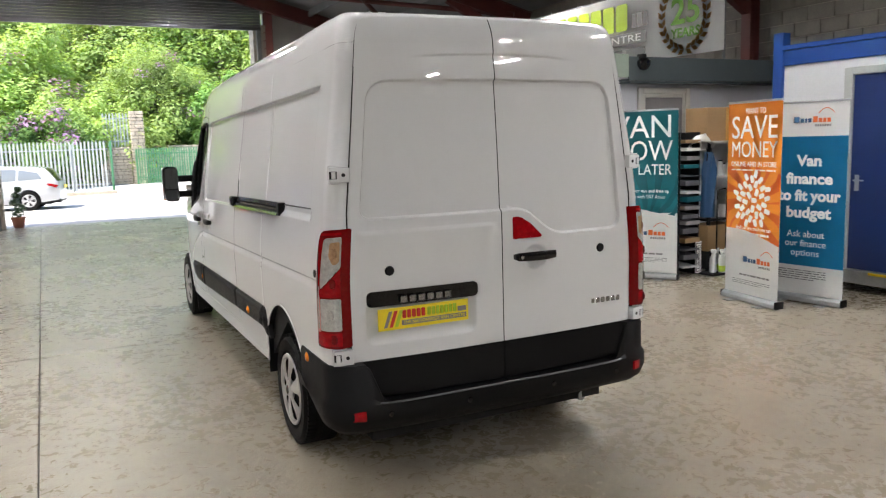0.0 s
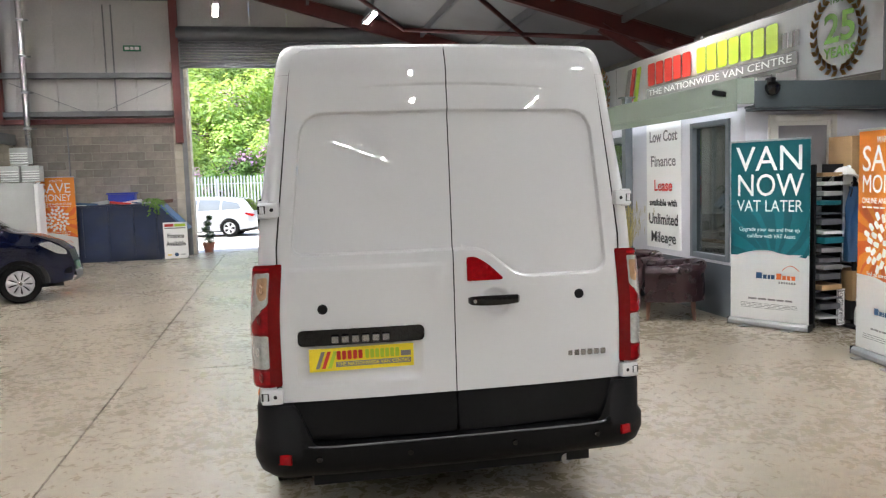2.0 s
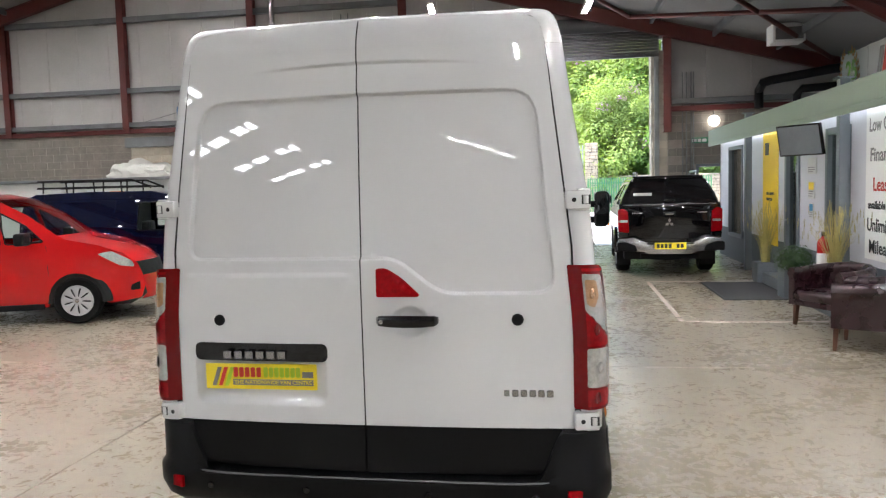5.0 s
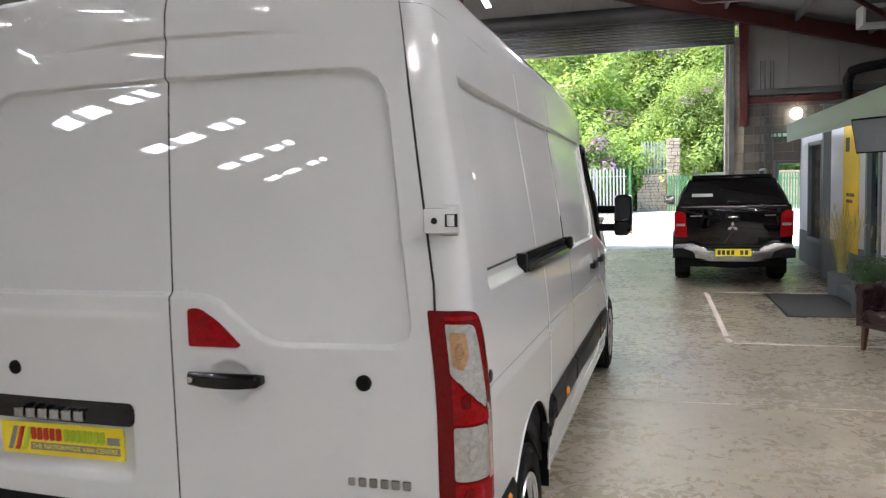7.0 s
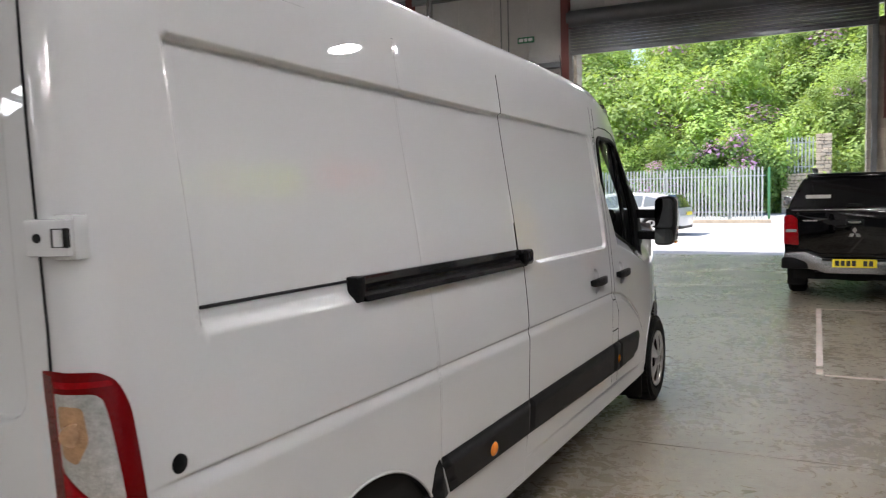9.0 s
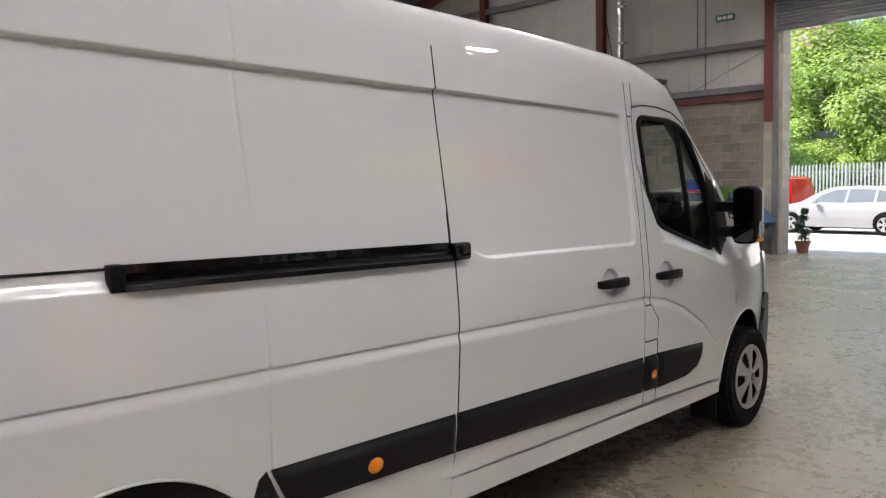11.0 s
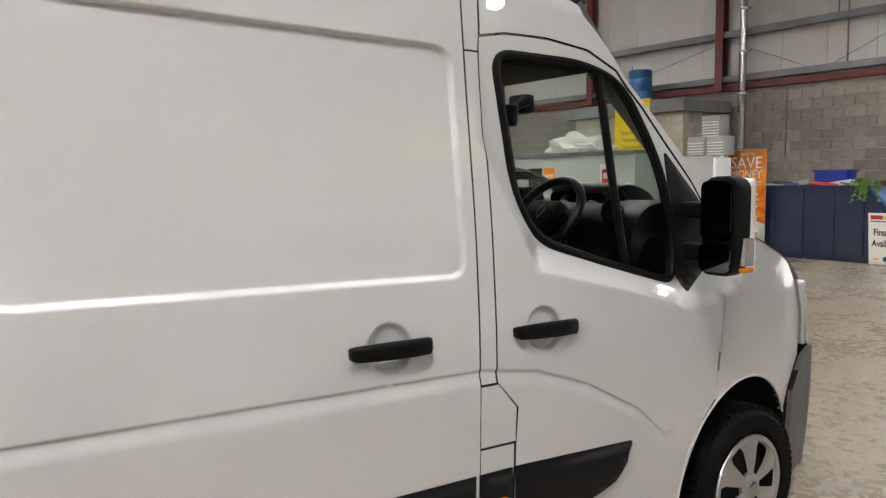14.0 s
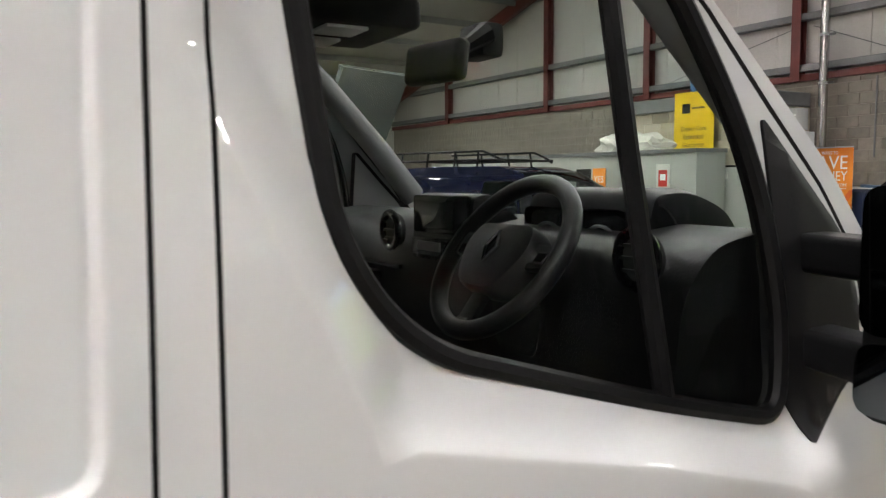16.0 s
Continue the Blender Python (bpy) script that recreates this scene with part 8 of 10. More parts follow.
def save_money(label, p0, p1, h):
    t, w = roll_up(label, p0, p1, h)
    k = h / 2.17
    cloth_panel(t, w, 0.09, h - 0.02, "vinyl_white")
    cloth_panel(t, w, 0.60, h - 0.02, "orange", 0.0025, "orange_area")
    cloth_panel(t, w, 0.62, 1.50 * k, "orange_red", 0.0032, "deep_orange_area", top=lambda s: (1.46 + 0.05 * math.sin(s * 5)) * k)
    swirl(t, w, 0.60, 1.9 * k, 0.0, 1.12 * k, "orange", 13, 0.0042)
    cloth_panel(t, w, 0.09, 0.9, "vinyl_white", 0.0054, "white_area", top=lambda s: (0.80 - 0.02 * s - 0.20 * max(0, s - 0.35) ** 1.2) * k)
    letters("lettering", "WANT TO", 0.085, M["white_print"], t, fp(0.02, 2.06 * k), 0.001, 0.30)
    letters("lettering", "SAVE", 0.34, M["white_print"], t, fp(0.0, 1.88 * k), 0.001, 0.68)
    letters("lettering", "MONEY", 0.24, M["white_print"], t, fp(0.0, 1.65 * k), 0.001, 0.68)
    letters("lettering", "ONLINE AND IN STORE", 0.075, M["white_print"], t, fp(0.0, 1.50 * k), 0.001, 0.68)
    bars("small_print", 0.66, 0.025, 1, M["white_print"], t, fp(0.0, 1.44 * k), 0.001, 0.6)
    rng = random.Random(9)
    for i in range(34):
        r, a = 0.03 + 0.25 * math.sqrt(i / 34), i * 2.4
        x, z = r * math.cos(a), 1.12 * k + r * 1.05 * math.sin(a)
        ang = a + rng.uniform(-0.4, 0.4)
        tag = prism(rounded([(-0.042, -0.025), (0.026, -0.025), (0.044, 0.0), (0.026, 0.025), (-0.042, 0.025)], 0.008, 2), -0.0075, -0.006, "xzy")
        part("price_tag", tag, M["white_print"], t, smooth=False, m=Matrix.Translation((x, 0, z)) @ Matrix.Rotation(-ang, 4, "Y"))
    letters("lettering", "Find out how much you can", 0.06, M["white_print"], t, fp(0.02, 0.815 * k, 0.0075), 0.001, 0.52)
    bars("web_bar", 0.48, 0.035, 1, M["white_print"], t, fp(0.02, 0.755 * k, 0.0075), 0.001, 0.7)
    logo(t, 0.10, 0.47 * k, 0.85)
    bars("web_bar", 0.46, 0.022, 1, M["grey_print"], t, fp(0.06, 0.30 * k), 0.001, 0.8)
    bars("small_print", 0.58, 0.06, 3, M["grey_print"], t, fp(0.0, 0.22 * k), 0.0008, 0.3)
    return t


save_money("orange and white roll-up banner reading want to save money", (4.56, 2.64), (4.44, 1.84), 2.17)
save_money("orange and white roll-up banner by the block wall", (-6.68, 16.7), (-5.80, 16.72), 2.17)
t3, w = roll_up("azure and white roll-up banner about van finance", (4.93, 2.37), (5.03, 1.53), 2.15)
cloth_panel(t3, w, 0.09, 2.13, "vinyl_white")
cloth_panel(t3, w, 0.40, 1.78, "azure", 0.0025, "azure_area", n=2)
logo(t3, 0.05, 1.95, 0.85)
for txt, z, s, wd in (("Van", 1.52, 0.16, 0.28), ("finance", 1.33, 0.16, 0.52), ("to fit your", 1.15, 0.16, 0.70), ("budget", 0.97, 0.16, 0.50)):
    letters("lettering", txt, s, M["white_print"], t3, fp(0.02, z), 0.001, wd, bold=0.006)
for txt, z, wd in (("Ask about", 0.74, 0.42), ("our finance", 0.64, 0.46), ("options", 0.54, 0.32)):
    letters("lettering", txt, 0.10, M["white_print"], t3, fp(0.0, z), 0.001, wd)
bars("small_print", 0.56, 0.12, 5, M["grey_print"], t3, fp(-0.04, 0.30), 0.0008, 0.35)

# shelves with cleaning things
shf = thing("shelf_unit", "dark steel shelf unit crowded with office and cleaning things", "shelf", pose(5.62, 4.02, 0))
for x, y in ((-0.10, -0.19), (0.62, -0.19), (-0.10, 0.13), (0.62, 0.13)):
    part("upright", box(x - 0.02, x + 0.02, y - 0.02, y + 0.02, 0, 1.78), M["grey_trim"], shf, smooth=False)
for z in (0.08, 0.72, 1.28, 1.74):
    part("shelf", box(-0.12, 0.64, -0.21, 0.15, z - 0.03, z, 0.004), M["grey_trim"] if z < 1 else M["paper"], shf, smooth=False)
trk = thing("filing_tray_rack", "stack of dark letter trays stuffed with papers", "tray rack", pose(5.20, 4.02, 0))
for x in (-0.17, 0.17):
    part("side_rail", box(x - 0.012, x + 0.012, -0.16, 0.16, 0, 1.86), M["grey_trim"], trk, "dark upright", False)
rng = random.Random(12)
for k in range(16):
    z = 0.10 + 0.108 * k + rng.uniform(-0.02, 0.02)
    part("tray", box(-0.155, 0.155, -0.13, 0.15, z, z + 0.008), M["grey_trim"], trk, smooth=False)
    part("paper_stack", box(-0.14 + rng.uniform(0, 0.03), 0.13, -0.20 - rng.uniform(0, 0.05), 0.12, z + 0.013, z + 0.013 + rng.uniform(0.01, 0.07), 0.0, 1, pose(0, 0, 0, 0, 0, rng.uniform(-6, 6))), M[rng.choice(["paper_dark", "paper_dark", "paper", "paper", "grey_print", "teal_dark", "card"])], trk, smooth=False)
arr = thing("upright_sign", "small narrow white sign standing with its word turned on end", "sign", pose(5.36, 3.84, 0.02))
part("board", box(-0.05, 0.05, -0.006, 0.006, 0, 0.42), M["vinyl_white"], arr, smooth=False)
part("edge_band", box(-0.046, 0.046, -0.009, -0.006, 0.02, 0.40), M["black_print"], arr, smooth=False)
part("inner_face", box(-0.036, 0.036, -0.011, -0.009, 0.03, 0.39), M["vinyl_white"], arr, smooth=False)
letters("lettering", "ARRANGED", 0.07, M["black_print"], arr, facing(0, -0.013, 0.21, 0) @ pose(0, 0, 0, 0, 0, 90), 0.001, 0.33)
hm = thing("safety_helmet", "white safety helmet hung beside the shelves", "helmet", pose(5.40, 3.86, 1.68, -20, 18, 0))
part("shell", lathe([(0.125, 0.0), (0.13, 0.01), (0.125, 0.05), (0.105, 0.10), (0.07, 0.135), (0.03, 0.15), (0, 0.152)], 28), M["helmet"], hm)
part("brim", lathe([(0.125, 0.008), (0.15, -0.004), (0.152, -0.01), (0.125, 0.0)], 28, Matrix.Diagonal((1, 1.12, 1, 1))), M["helmet"], hm)
part("ridge", box(-0.012, 0.012, -0.10, 0.10, 0.10, 0.158, 0.01), M["helmet"], hm)
part("strap", tube([(0.10, 0, 0), (0.09, -0.02, -0.12), (0.06, -0.03, -0.2)], 0.008, 6), M["black_trim"], hm)
jk = thing("dark_jacket", "dark navy work jacket hanging beside the shelves", "jacket", pose(5.52, 3.84, 0.75))
bm = bmesh.new()
rows = []
for j in range(12):
    z = 0.85 - 0.85 * j / 11
    rows.append([bm.verts.new((0.11 * (0.5 + 0.5 * min(1, j / 3)) * math.cos(a) + 0.012 * math.sin(3 * a + j), 0.06 * math.sin(a) + 0.014 * math.sin(4 * a + j * 0.4), z)) for a in np.linspace(0, 2 * math.pi, 20, endpoint=False)])
for q, r in zip(rows, rows[1:]):
    for i in range(20):
        bm.faces.new((q[i], q[(i + 1) % 20], r[(i + 1) % 20], r[i]))
part("cloth", bm, M["navy_print"], jk)
cbx = thing("large_cardboard_box", "large brown cardboard box on top of the shelves", "box", pose(5.80, 4.0, 1.74))
part("carton", box(-0.36, 0.36, -0.20, 0.18, 0.0, 0.43, 0.004), M["card"], cbx)
part("tape_strip", box(-0.03, 0.03, -0.204, -0.20, 0.0, 0.43), M["gold"], cbx, smooth=False)
cb2 = thing("cardboard_box", "brown cardboard box on the lower shelf", "box", pose(5.72, 3.92, 0.30))
part("carton", box(-0.26, 0.26, -0.14, 0.2, 0.0, 0.34, 0.004), M["card"], cb2)
part("handle_frame", tube([(-0.12, -0.16, 0.0), (-0.12, -0.16, 0.80), (0.02, -0.16, 0.82), (0.05, -0.16, 0.80), (0.05, -0.16, 0.0)], 0.009, 8), M["black_trim"], cb2, "folding trolley handle")
part("stand", box(-0.26, 0.26, -0.12, 0.18, -0.215, 0.0), M["dark"], cb2, smooth=False)


def spray_bottle(m, liquid):
    t = thing("spray_bottle", "milky plastic trigger spray bottle on the floor", "bottle", m, "spray bottles")
    part("bottle", lathe([(0, 0), (0.042, 0.0), (0.046, 0.01), (0.046, 0.15), (0.036, 0.20), (0.018, 0.235), (0.016, 0.26), (0, 0.26)], 18), M["bottle"], t)
    part("liquid_band", lathe([(0.0468, 0.012), (0.0468, 0.09)], 18), M[liquid], t)
    part("trigger_head", box(-0.018, 0.018, -0.06, 0.03, 0.26, 0.305, 0.008), M["white_print"], t)
    part("trigger", box(-0.008, 0.008, -0.045, -0.03, 0.21, 0.265, 0.003), M["white_print"], t)
    return t


for k, (x, y, l) in enumerate(((5.50, 3.72, "bottle"), (5.60, 3.66, "lime"), (5.72, 3.70, "bottle"), (5.84, 3.72, "bottle"), (5.94, 3.68, "gold"), (5.66, 3.80, "lime"), (5.80, 3.82, "bottle"))):
    spray_bottle(pose(x, y, 0.03, 0, 0, 30 * k), l)
bk = thing("bottle_tray", "low black tray under the spray bottles", "tray", pose(5.72, 3.74, 0))
part("tray", box(-0.34, 0.34, -0.14, 0.14, 0, 0.028, 0.006), M["black_trim"], bk)
for k in range(5):
    tin = thing("white_canister", "white canister on the upper shelf", "canister", pose(5.66 + 0.09 * k, 3.95 + 0.03 * (k % 2), 1.28), "shelf canisters")
    part("body", lathe([(0, 0), (0.036, 0), (0.036, 0.13 + 0.02 * (k % 3)), (0.03, 0.145 + 0.02 * (k % 3)), (0, 0.15 + 0.02 * (k % 3))], 16), M["paper"], tin)
    part("lid", lathe([(0.031, 0.145 + 0.02 * (k % 3)), (0.031, 0.165 + 0.02 * (k % 3)), (0, 0.166 + 0.02 * (k % 3))], 16), M["black_trim"], tin)
for k, (x, z, c) in enumerate(((5.70, 0.72, "grey_print"), (5.86, 0.72, "paper"), (6.0, 0.72, "black_print"))):
    o = thing("cleaning_tub", "small tub among the cleaning things on the shelf", "tub", pose(x, 3.93, z), "shelf tubs")
    part("tub", lathe([(0, 0), (0.05, 0), (0.06, 0.16), (0.055, 0.17), (0, 0.17)], 16), M[c], o)

# blue steel cabin
CX = 5.9
cab = thing("blue_cabin", "white panelled steel cabin with blue frame and blue door", "cabin", kind="structure")
part("panel", box(CX + 0.03, CX + 0.08, 2.22, 3.05, 0.22, 2.62), M["cabin_white"], cab, smooth=False)
part("panel_over_door", box(CX + 0.03, CX + 0.08, -3.0, 2.22, 2.52, 2.62), M["cabin_white"], cab, smooth=False)
part("panel", box(CX + 0.03, CX + 0.08, -3.0, 1.15, 0.22, 2.52), M["cabin_white"], cab, smooth=False)
part("corner_post", box(CX - 0.01, CX + 0.12, 3.05, 3.19, 0.0, 3.02, 0.008), M["blue_paint"], cab, "blue steel corner post", False)
part("head_beam", box(CX, CX + 0.12, -3.0, 3.05, 2.62, 2.80, 0.008), M["blue_paint"], cab, "blue steel head beam", False)
part("roof_edge", box(CX - 0.02, CX + 0.16, -3.0, 3.05, 2.803, 2.86, 0.008), M["blue_paint"], cab, smooth=False)
part("base_beam", box(CX - 0.02, CX + 0.12, -3.0, 3.05, 0.10, 0.22, 0.008), M["steel"], cab, "grey base beam", False)
part("end_panel", box(CX + 0.12, RIGHT_X, 3.08, 3.13, 0.1, 2.8), M["cabin_white"], cab, smooth=False)
part("cabin_roof", box(CX + 0.16, RIGHT_X, -3.0, 3.1, 2.80, 2.85), M["steel"], cab, smooth=False)
for p, q, r, s in ((2.12, 2.22, 0.22, 2.52), (1.15, 1.25, 0.22, 2.52), (1.25, 2.12, 2.44, 2.52)):
    part("door_frame", box(CX - 0.01, CX + 0.08, p, q, r, s, 0.006), M["grey_cab"], cab, "grey door frame", False)
cdoor = part("door", box(CX + 0.02, CX + 0.06, 1.255, 2.115, 0.26, 2.435, 0.004), M["blue_door"], cab, "dark blue steel door", False)
part("door_handle", tube([(CX + 0.02, 2.04, 1.27), (CX - 0.04, 2.04, 1.27), (CX - 0.04, 1.92, 1.27)], 0.009, 8), M["steel"], cdoor)
part("handle_plate", box(CX + 0.012, CX + 0.02, 2.01, 2.06, 1.15, 1.33), M["steel"], cdoor, smooth=False)
part("threshold", box(CX - 0.06, CX + 0.06, 1.2, 2.2, 0.22, 0.258), M["steel"], cab, smooth=False)
part("hazard_sticker", box(CX - 0.065, CX - 0.06, 1.50, 1.80, 0.225, 0.255), M["yellow"], cab, "yellow and black sticker", False)

# ---------------------------------------------------------------- along the block wall
kiosk = thing("block_kiosk", "small pale block store with a grey flat roof", "kiosk", kind="structure")
KX0, KX1, KY = -10.65, -7.5, 16.3
part("core", box(KX0, KX1 - 0.02, KY + 0.02, WALL_Y - 0.02, 0, 3.02), M["mortar_pale"], kiosk, smooth=False)
bw, bh, g = 0.44, 0.215, 0.012
fb = mesh_of(box(0, bw - g, -0.016, 0.02, 0, bh - g, 0.004, 1), "block", M["block_pale"])
sbk = mesh_of(box(-0.02, 0.016, 0, bw - g, 0, bh - g, 0.004, 1), "block", M["block_pale"])
for k in range(14):
    z = 0.215 * k
    for i in range(7):
        a = KX0 + 0.44 * i + (0.22 if k % 2 else 0)
        if a + bw < KX1 + 0.02:
            ob = new("block", fb)
            ob.parent, ob.location = kiosk, (a, KY + 0.02, z)
    for i in range(5):
        b = KY + 0.02 + 0.44 * i + (0.22 if k % 2 else 0)
        if b + bw < WALL_Y:
            ob = new("block", sbk)
            ob.parent, ob.location = kiosk, (KX1 - 0.02, b, z)
part("flat_roof", box(KX0 - 0.1, KX1 + 0.1, KY - 0.12, WALL_Y - 0.2, 3.02, 3.28, 0.01), M["grey_steel"], kiosk, "grey flat roof edge", False)
sb = thing("concrete_slab", "pale concrete slab lying on the kiosk roof", "slab", pose(-9.35, 17.25, 3.28))
part("slab", box(-0.38, 0.38, -0.25, 0.25, 0, 0.16, 0.015), M["block_pale"], sb)
br = thing("blue_barrel", "blue plastic barrel standing on a slab", "barrel", pose(-9.45, 17.25, 3.44))
part("drum", lathe([(0, 0), (0.25, 0), (0.27, 0.02), (0.28, 0.18), (0.27, 0.2), (0.28, 0.22), (0.28, 0.48), (0.27, 0.5), (0.28, 0.52), (0.275, 0.68), (0.26, 0.71), (0.25, 0.70), (0.25, 0.66), (0, 0.66)], 32), M["barrel_blue"], br)
part("rod", cyl((-0.22, 0, 0.1), (-0.24, 0, 0.85), 0.012, seg=8), M["grey_steel"], br)
yl = thing("yellow_banner", "yellow vinyl banner about dealer care hung on the kiosk", "banner", pose(-8.77, KY - 0.13, 2.44) @ Matrix.Diagonal((1.12, 1, 1.07, 1)))
part("cloth", box(-0.44, 0.44, -0.006, 0.0, -0.95, 0.85), M["yellow"], yl, smooth=False)
part("logo_block", box(-0.26, -0.08, -0.010, -0.006, 0.46, 0.64), M["black_print"], yl, smooth=False)
bars("logo_bar", 0.28, 0.05, 1, M["black_print"], yl, facing(0.10, -0.009, 0.55, 0), 0.001, 0.7)
for txt, z, wd in (("Dealer Care", 0.17, 0.56), ("Extended", 0.02, 0.44), ("Guarantee", -0.13, 0.48), ("Available", -0.28, 0.44)):
    letters("lettering", txt, 0.13, M["black_print"], yl, facing(0, -0.009, z, 0), 0.001, wd)
bars("small_print", 0.5, 0.04, 1, M["black_print"], yl, facing(0.05, -0.009, -0.62, 0), 0.001, 0.6)
nb = thing("notice_board", "grey notice board in a dark frame leaning by the kiosk", "notice board", pose(-7.85, 16.15, 0))
part("board", box(-0.38, 0.38, 0.0, 0.03, 0.0, 1.86), M["grey_cab"], nb, smooth=False)
for a, b, c, d in ((-0.41, -0.37, 0, 1.88), (0.37, 0.41, 0, 1.88), (-0.37, 0.37, 1.84, 1.88)):
    part("frame", box(a, b, -0.012, 0.035, c, d), M["black_trim"], nb, smooth=False)
part("label", box(-0.26, -0.06, -0.006, 0.0, 1.62, 1.74), M["paper"], nb, smooth=False)
part("label", box(-0.22, -0.10, -0.006, 0.0, 1.46, 1.50), M["paper"], nb, smooth=False)
ct = thing("grey_cabinet", "tall plain grey steel cabinet", "cabinet", pose(-6.92, 15.95, 0))
part("body", box(-0.42, 0.42, 0.0, 0.55, 0.05, 2.04, 0.008), M["grey_cab"], ct)
part("door", box(-0.41, 0.41, -0.018, 0.0, 0.08, 2.01, 0.004), M["grey_cab"], ct)
part("side_edge", box(0.42, 0.50, 0.0, 0.5, 0.0, 2.0, 0.006), M["white_print"], ct)
for k, (x, y, z) in enumerate(((-7.06, 16.3, 2.06), (-6.62, 16.35, 2.06), (-6.92, 16.6, 2.50))):
    v = thing("louvre_vent", "pale louvred heater vent box", "vent", pose(x, y, z), "louvre vents")
    part("case", box(-0.2, 0.2, -0.15, 0.2, 0.0, 0.38, 0.006), M["grey_cab"], v)
    for j in range(6):
        part("louvre", box(-0.19, 0.19, -0.20, -0.13, 0, 0.012, 0, 1, pose(0, 0, 0.03 + 0.058 * j, 25, 0, 0)), M["white_print"], v, smooth=False)
fl = thing("flue_pipe", "shiny steel flue rising up the wall to the roof", "pipe", pose(-7.05, 17.75, 0))
part("pipe", cyl((0, 0, 0.0), (0, 0, 7.1), 0.085, seg=20), M["chrome"], fl)
for z in (3.4, 4.3, 5.2, 6.1):
    part("collar", cyl((0, 0, z), (0, 0, z + 0.05), 0.095, seg=20), M["steel"], fl)
    part("clamp", box(0.08, 0.20, -0.02, 0.02, z + 0.0, z + 0.04), M["grey_steel"], fl, smooth=False)
# skip with rubbish
sk = thing("steel_skip", "long navy blue steel skip with a sloping lid end", "skip", pose(-4.85, 17.47, 0))
bm = bmesh.new()
sp = [(-1.15, 0.10), (1.0, 0.10), (1.55, 0.75), (1.22, 1.10), (0.98, 1.38), (-1.15, 1.38)]
add_prism(bm, sp, -0.55, 0.5, "xzy")
part("body", bm, M["navy_steel"], sk, smooth=False)
part("top_rim", box(-1.18, 1.0, -0.58, 0.53, 1.38, 1.43, 0.008), M["navy_steel"], sk)
part("lid", prism([(1.0, 1.40), (1.62, 0.76), (1.60, 0.72), (0.97, 1.36)], -0.56, 0.52, "xzy"), M["skip_blue"], sk, "worn pale blue sloping lid", False)
for x in (-0.9, -0.3, 0.3, 0.85):
    part("side_rib", box(x - 0.04, x + 0.04, -0.59, -0.55, 0.12, 1.36), M["navy_steel"], sk, smooth=False)
part("skid", box(-1.1, 0.95, -0.5, 0.45, 0.0, 0.10), M["navy_steel"], sk, smooth=False)
part("end_prop", box(1.30, 1.42, -0.5, -0.40, 0.0, 0.5), M["yellow"], sk, "yellow end prop", False)
cr = thing("blue_crate", "bright blue plastic crate on the skip", "crate", pose(-4.87, 17.6, 1.43))
bm = bmesh.new()
add_box(bm, -0.32, 0.32, -0.2, 0.2, 0, 0.26, 0.02)
part("crate", bm, M["crate_blue"], cr)
part("rim", box(-0.35, 0.35, -0.23, 0.23, 0.26, 0.30, 0.012), M["crate_blue"], cr)
rng = random.Random(21)
for k in range(9):
    o = thing("scrap_board", "scrap board lying on the skip", "scrap", pose(-5.9 + 0.26 * k, 17.1 + rng.uniform(0, 0.3), 1.43, rng.uniform(-6, 6), rng.uniform(-8, 8), rng.uniform(-40, 40)), "scrap on the skip")
    part("board", box(-0.25, 0.25, -0.06, 0.06, 0.0, 0.03 + 0.03 * (k % 3), 0.003, 1), M[("paper", "skip_blue", "grey_cab", "dark_wood", "red_print")[k % 5]], o)
iv = thing("ivy_plant", "trailing green ivy thrown on the skip", "plant", pose(-4.05, 17.05, 1.45))
bm = leaf_ball(0.30, 260, 8, 0.045, 0.45)
for s in range(9):
    a = rng.uniform(-2.6, -0.5)
    for k in range(14):
        t = k / 13
        p = Vector((0.1 + 0.32 * t * math.cos(a), -0.05 + 0.30 * t * math.sin(a), 0.08 - 0.36 * t * t * rng.uniform(0.6, 1.1)))
        u = Vector((rng.uniform(-1, 1), rng.uniform(-1, 1), rng.uniform(-1, 1))).normalized() * 0.04
        w = u.orthogonal().normalized() * 0.03
        bm.faces.new([bm.verts.new(p + q) for q in (-u, w, u, -w)])
part("leaves", bm, M["foliage"], iv, smooth=False)
fs = thing("finance_sign", "white board sign reading finance available on the floor", "sign", pose(-3.51, 16.82, 0, 6, 0, 2))
part("board", box(-0.29, 0.29, 0.0, 0.02, 0.02, 0.95), M["vinyl_white"], fs, smooth=False)
part("word_bar", box(-0.25, -0.04, -0.004, 0.0, 0.84, 0.91), M["red_print"], fs, smooth=False)
part("word_bar", box(-0.02, 0.25, -0.004, 0.0, 0.84, 0.91), M["green_print"], fs, smooth=False)
part("word_band", box(-0.25, 0.25, -0.004, 0.0, 0.79, 0.815), M["grey_print"], fs, smooth=False)
letters("lettering", "Finance", 0.17, M["black_print"], fs, facing(0, -0.003, 0.60, 0), 0.001, 0.40, bold=0.004)
letters("lettering", "Available", 0.17, M["black_print"], fs, facing(0, -0.003, 0.40, 0), 0.001, 0.47, bold=0.004)
part("logo_disc", lathe([(0, 0.003), (0.05, 0.003), (0.05, 0)], 24, pose(0.0, 0.0, 0.12, 90, 0, 0)), M["navy_print"], fs)
part("logo_bar", box(-0.22, -0.12, -0.003, 0, 0.10, 0.13), M["yellow"], fs, smooth=False)
part("logo_bar", box(0.10, 0.22, -0.003, 0, 0.11, 0.13), M["grey_print"], fs, smooth=False)
tp = thing("topiary_pot", "twisted clipped conifer in a terracotta pot by the doorway", "potted plant", pose(-2.88, 18.65, -0.03))
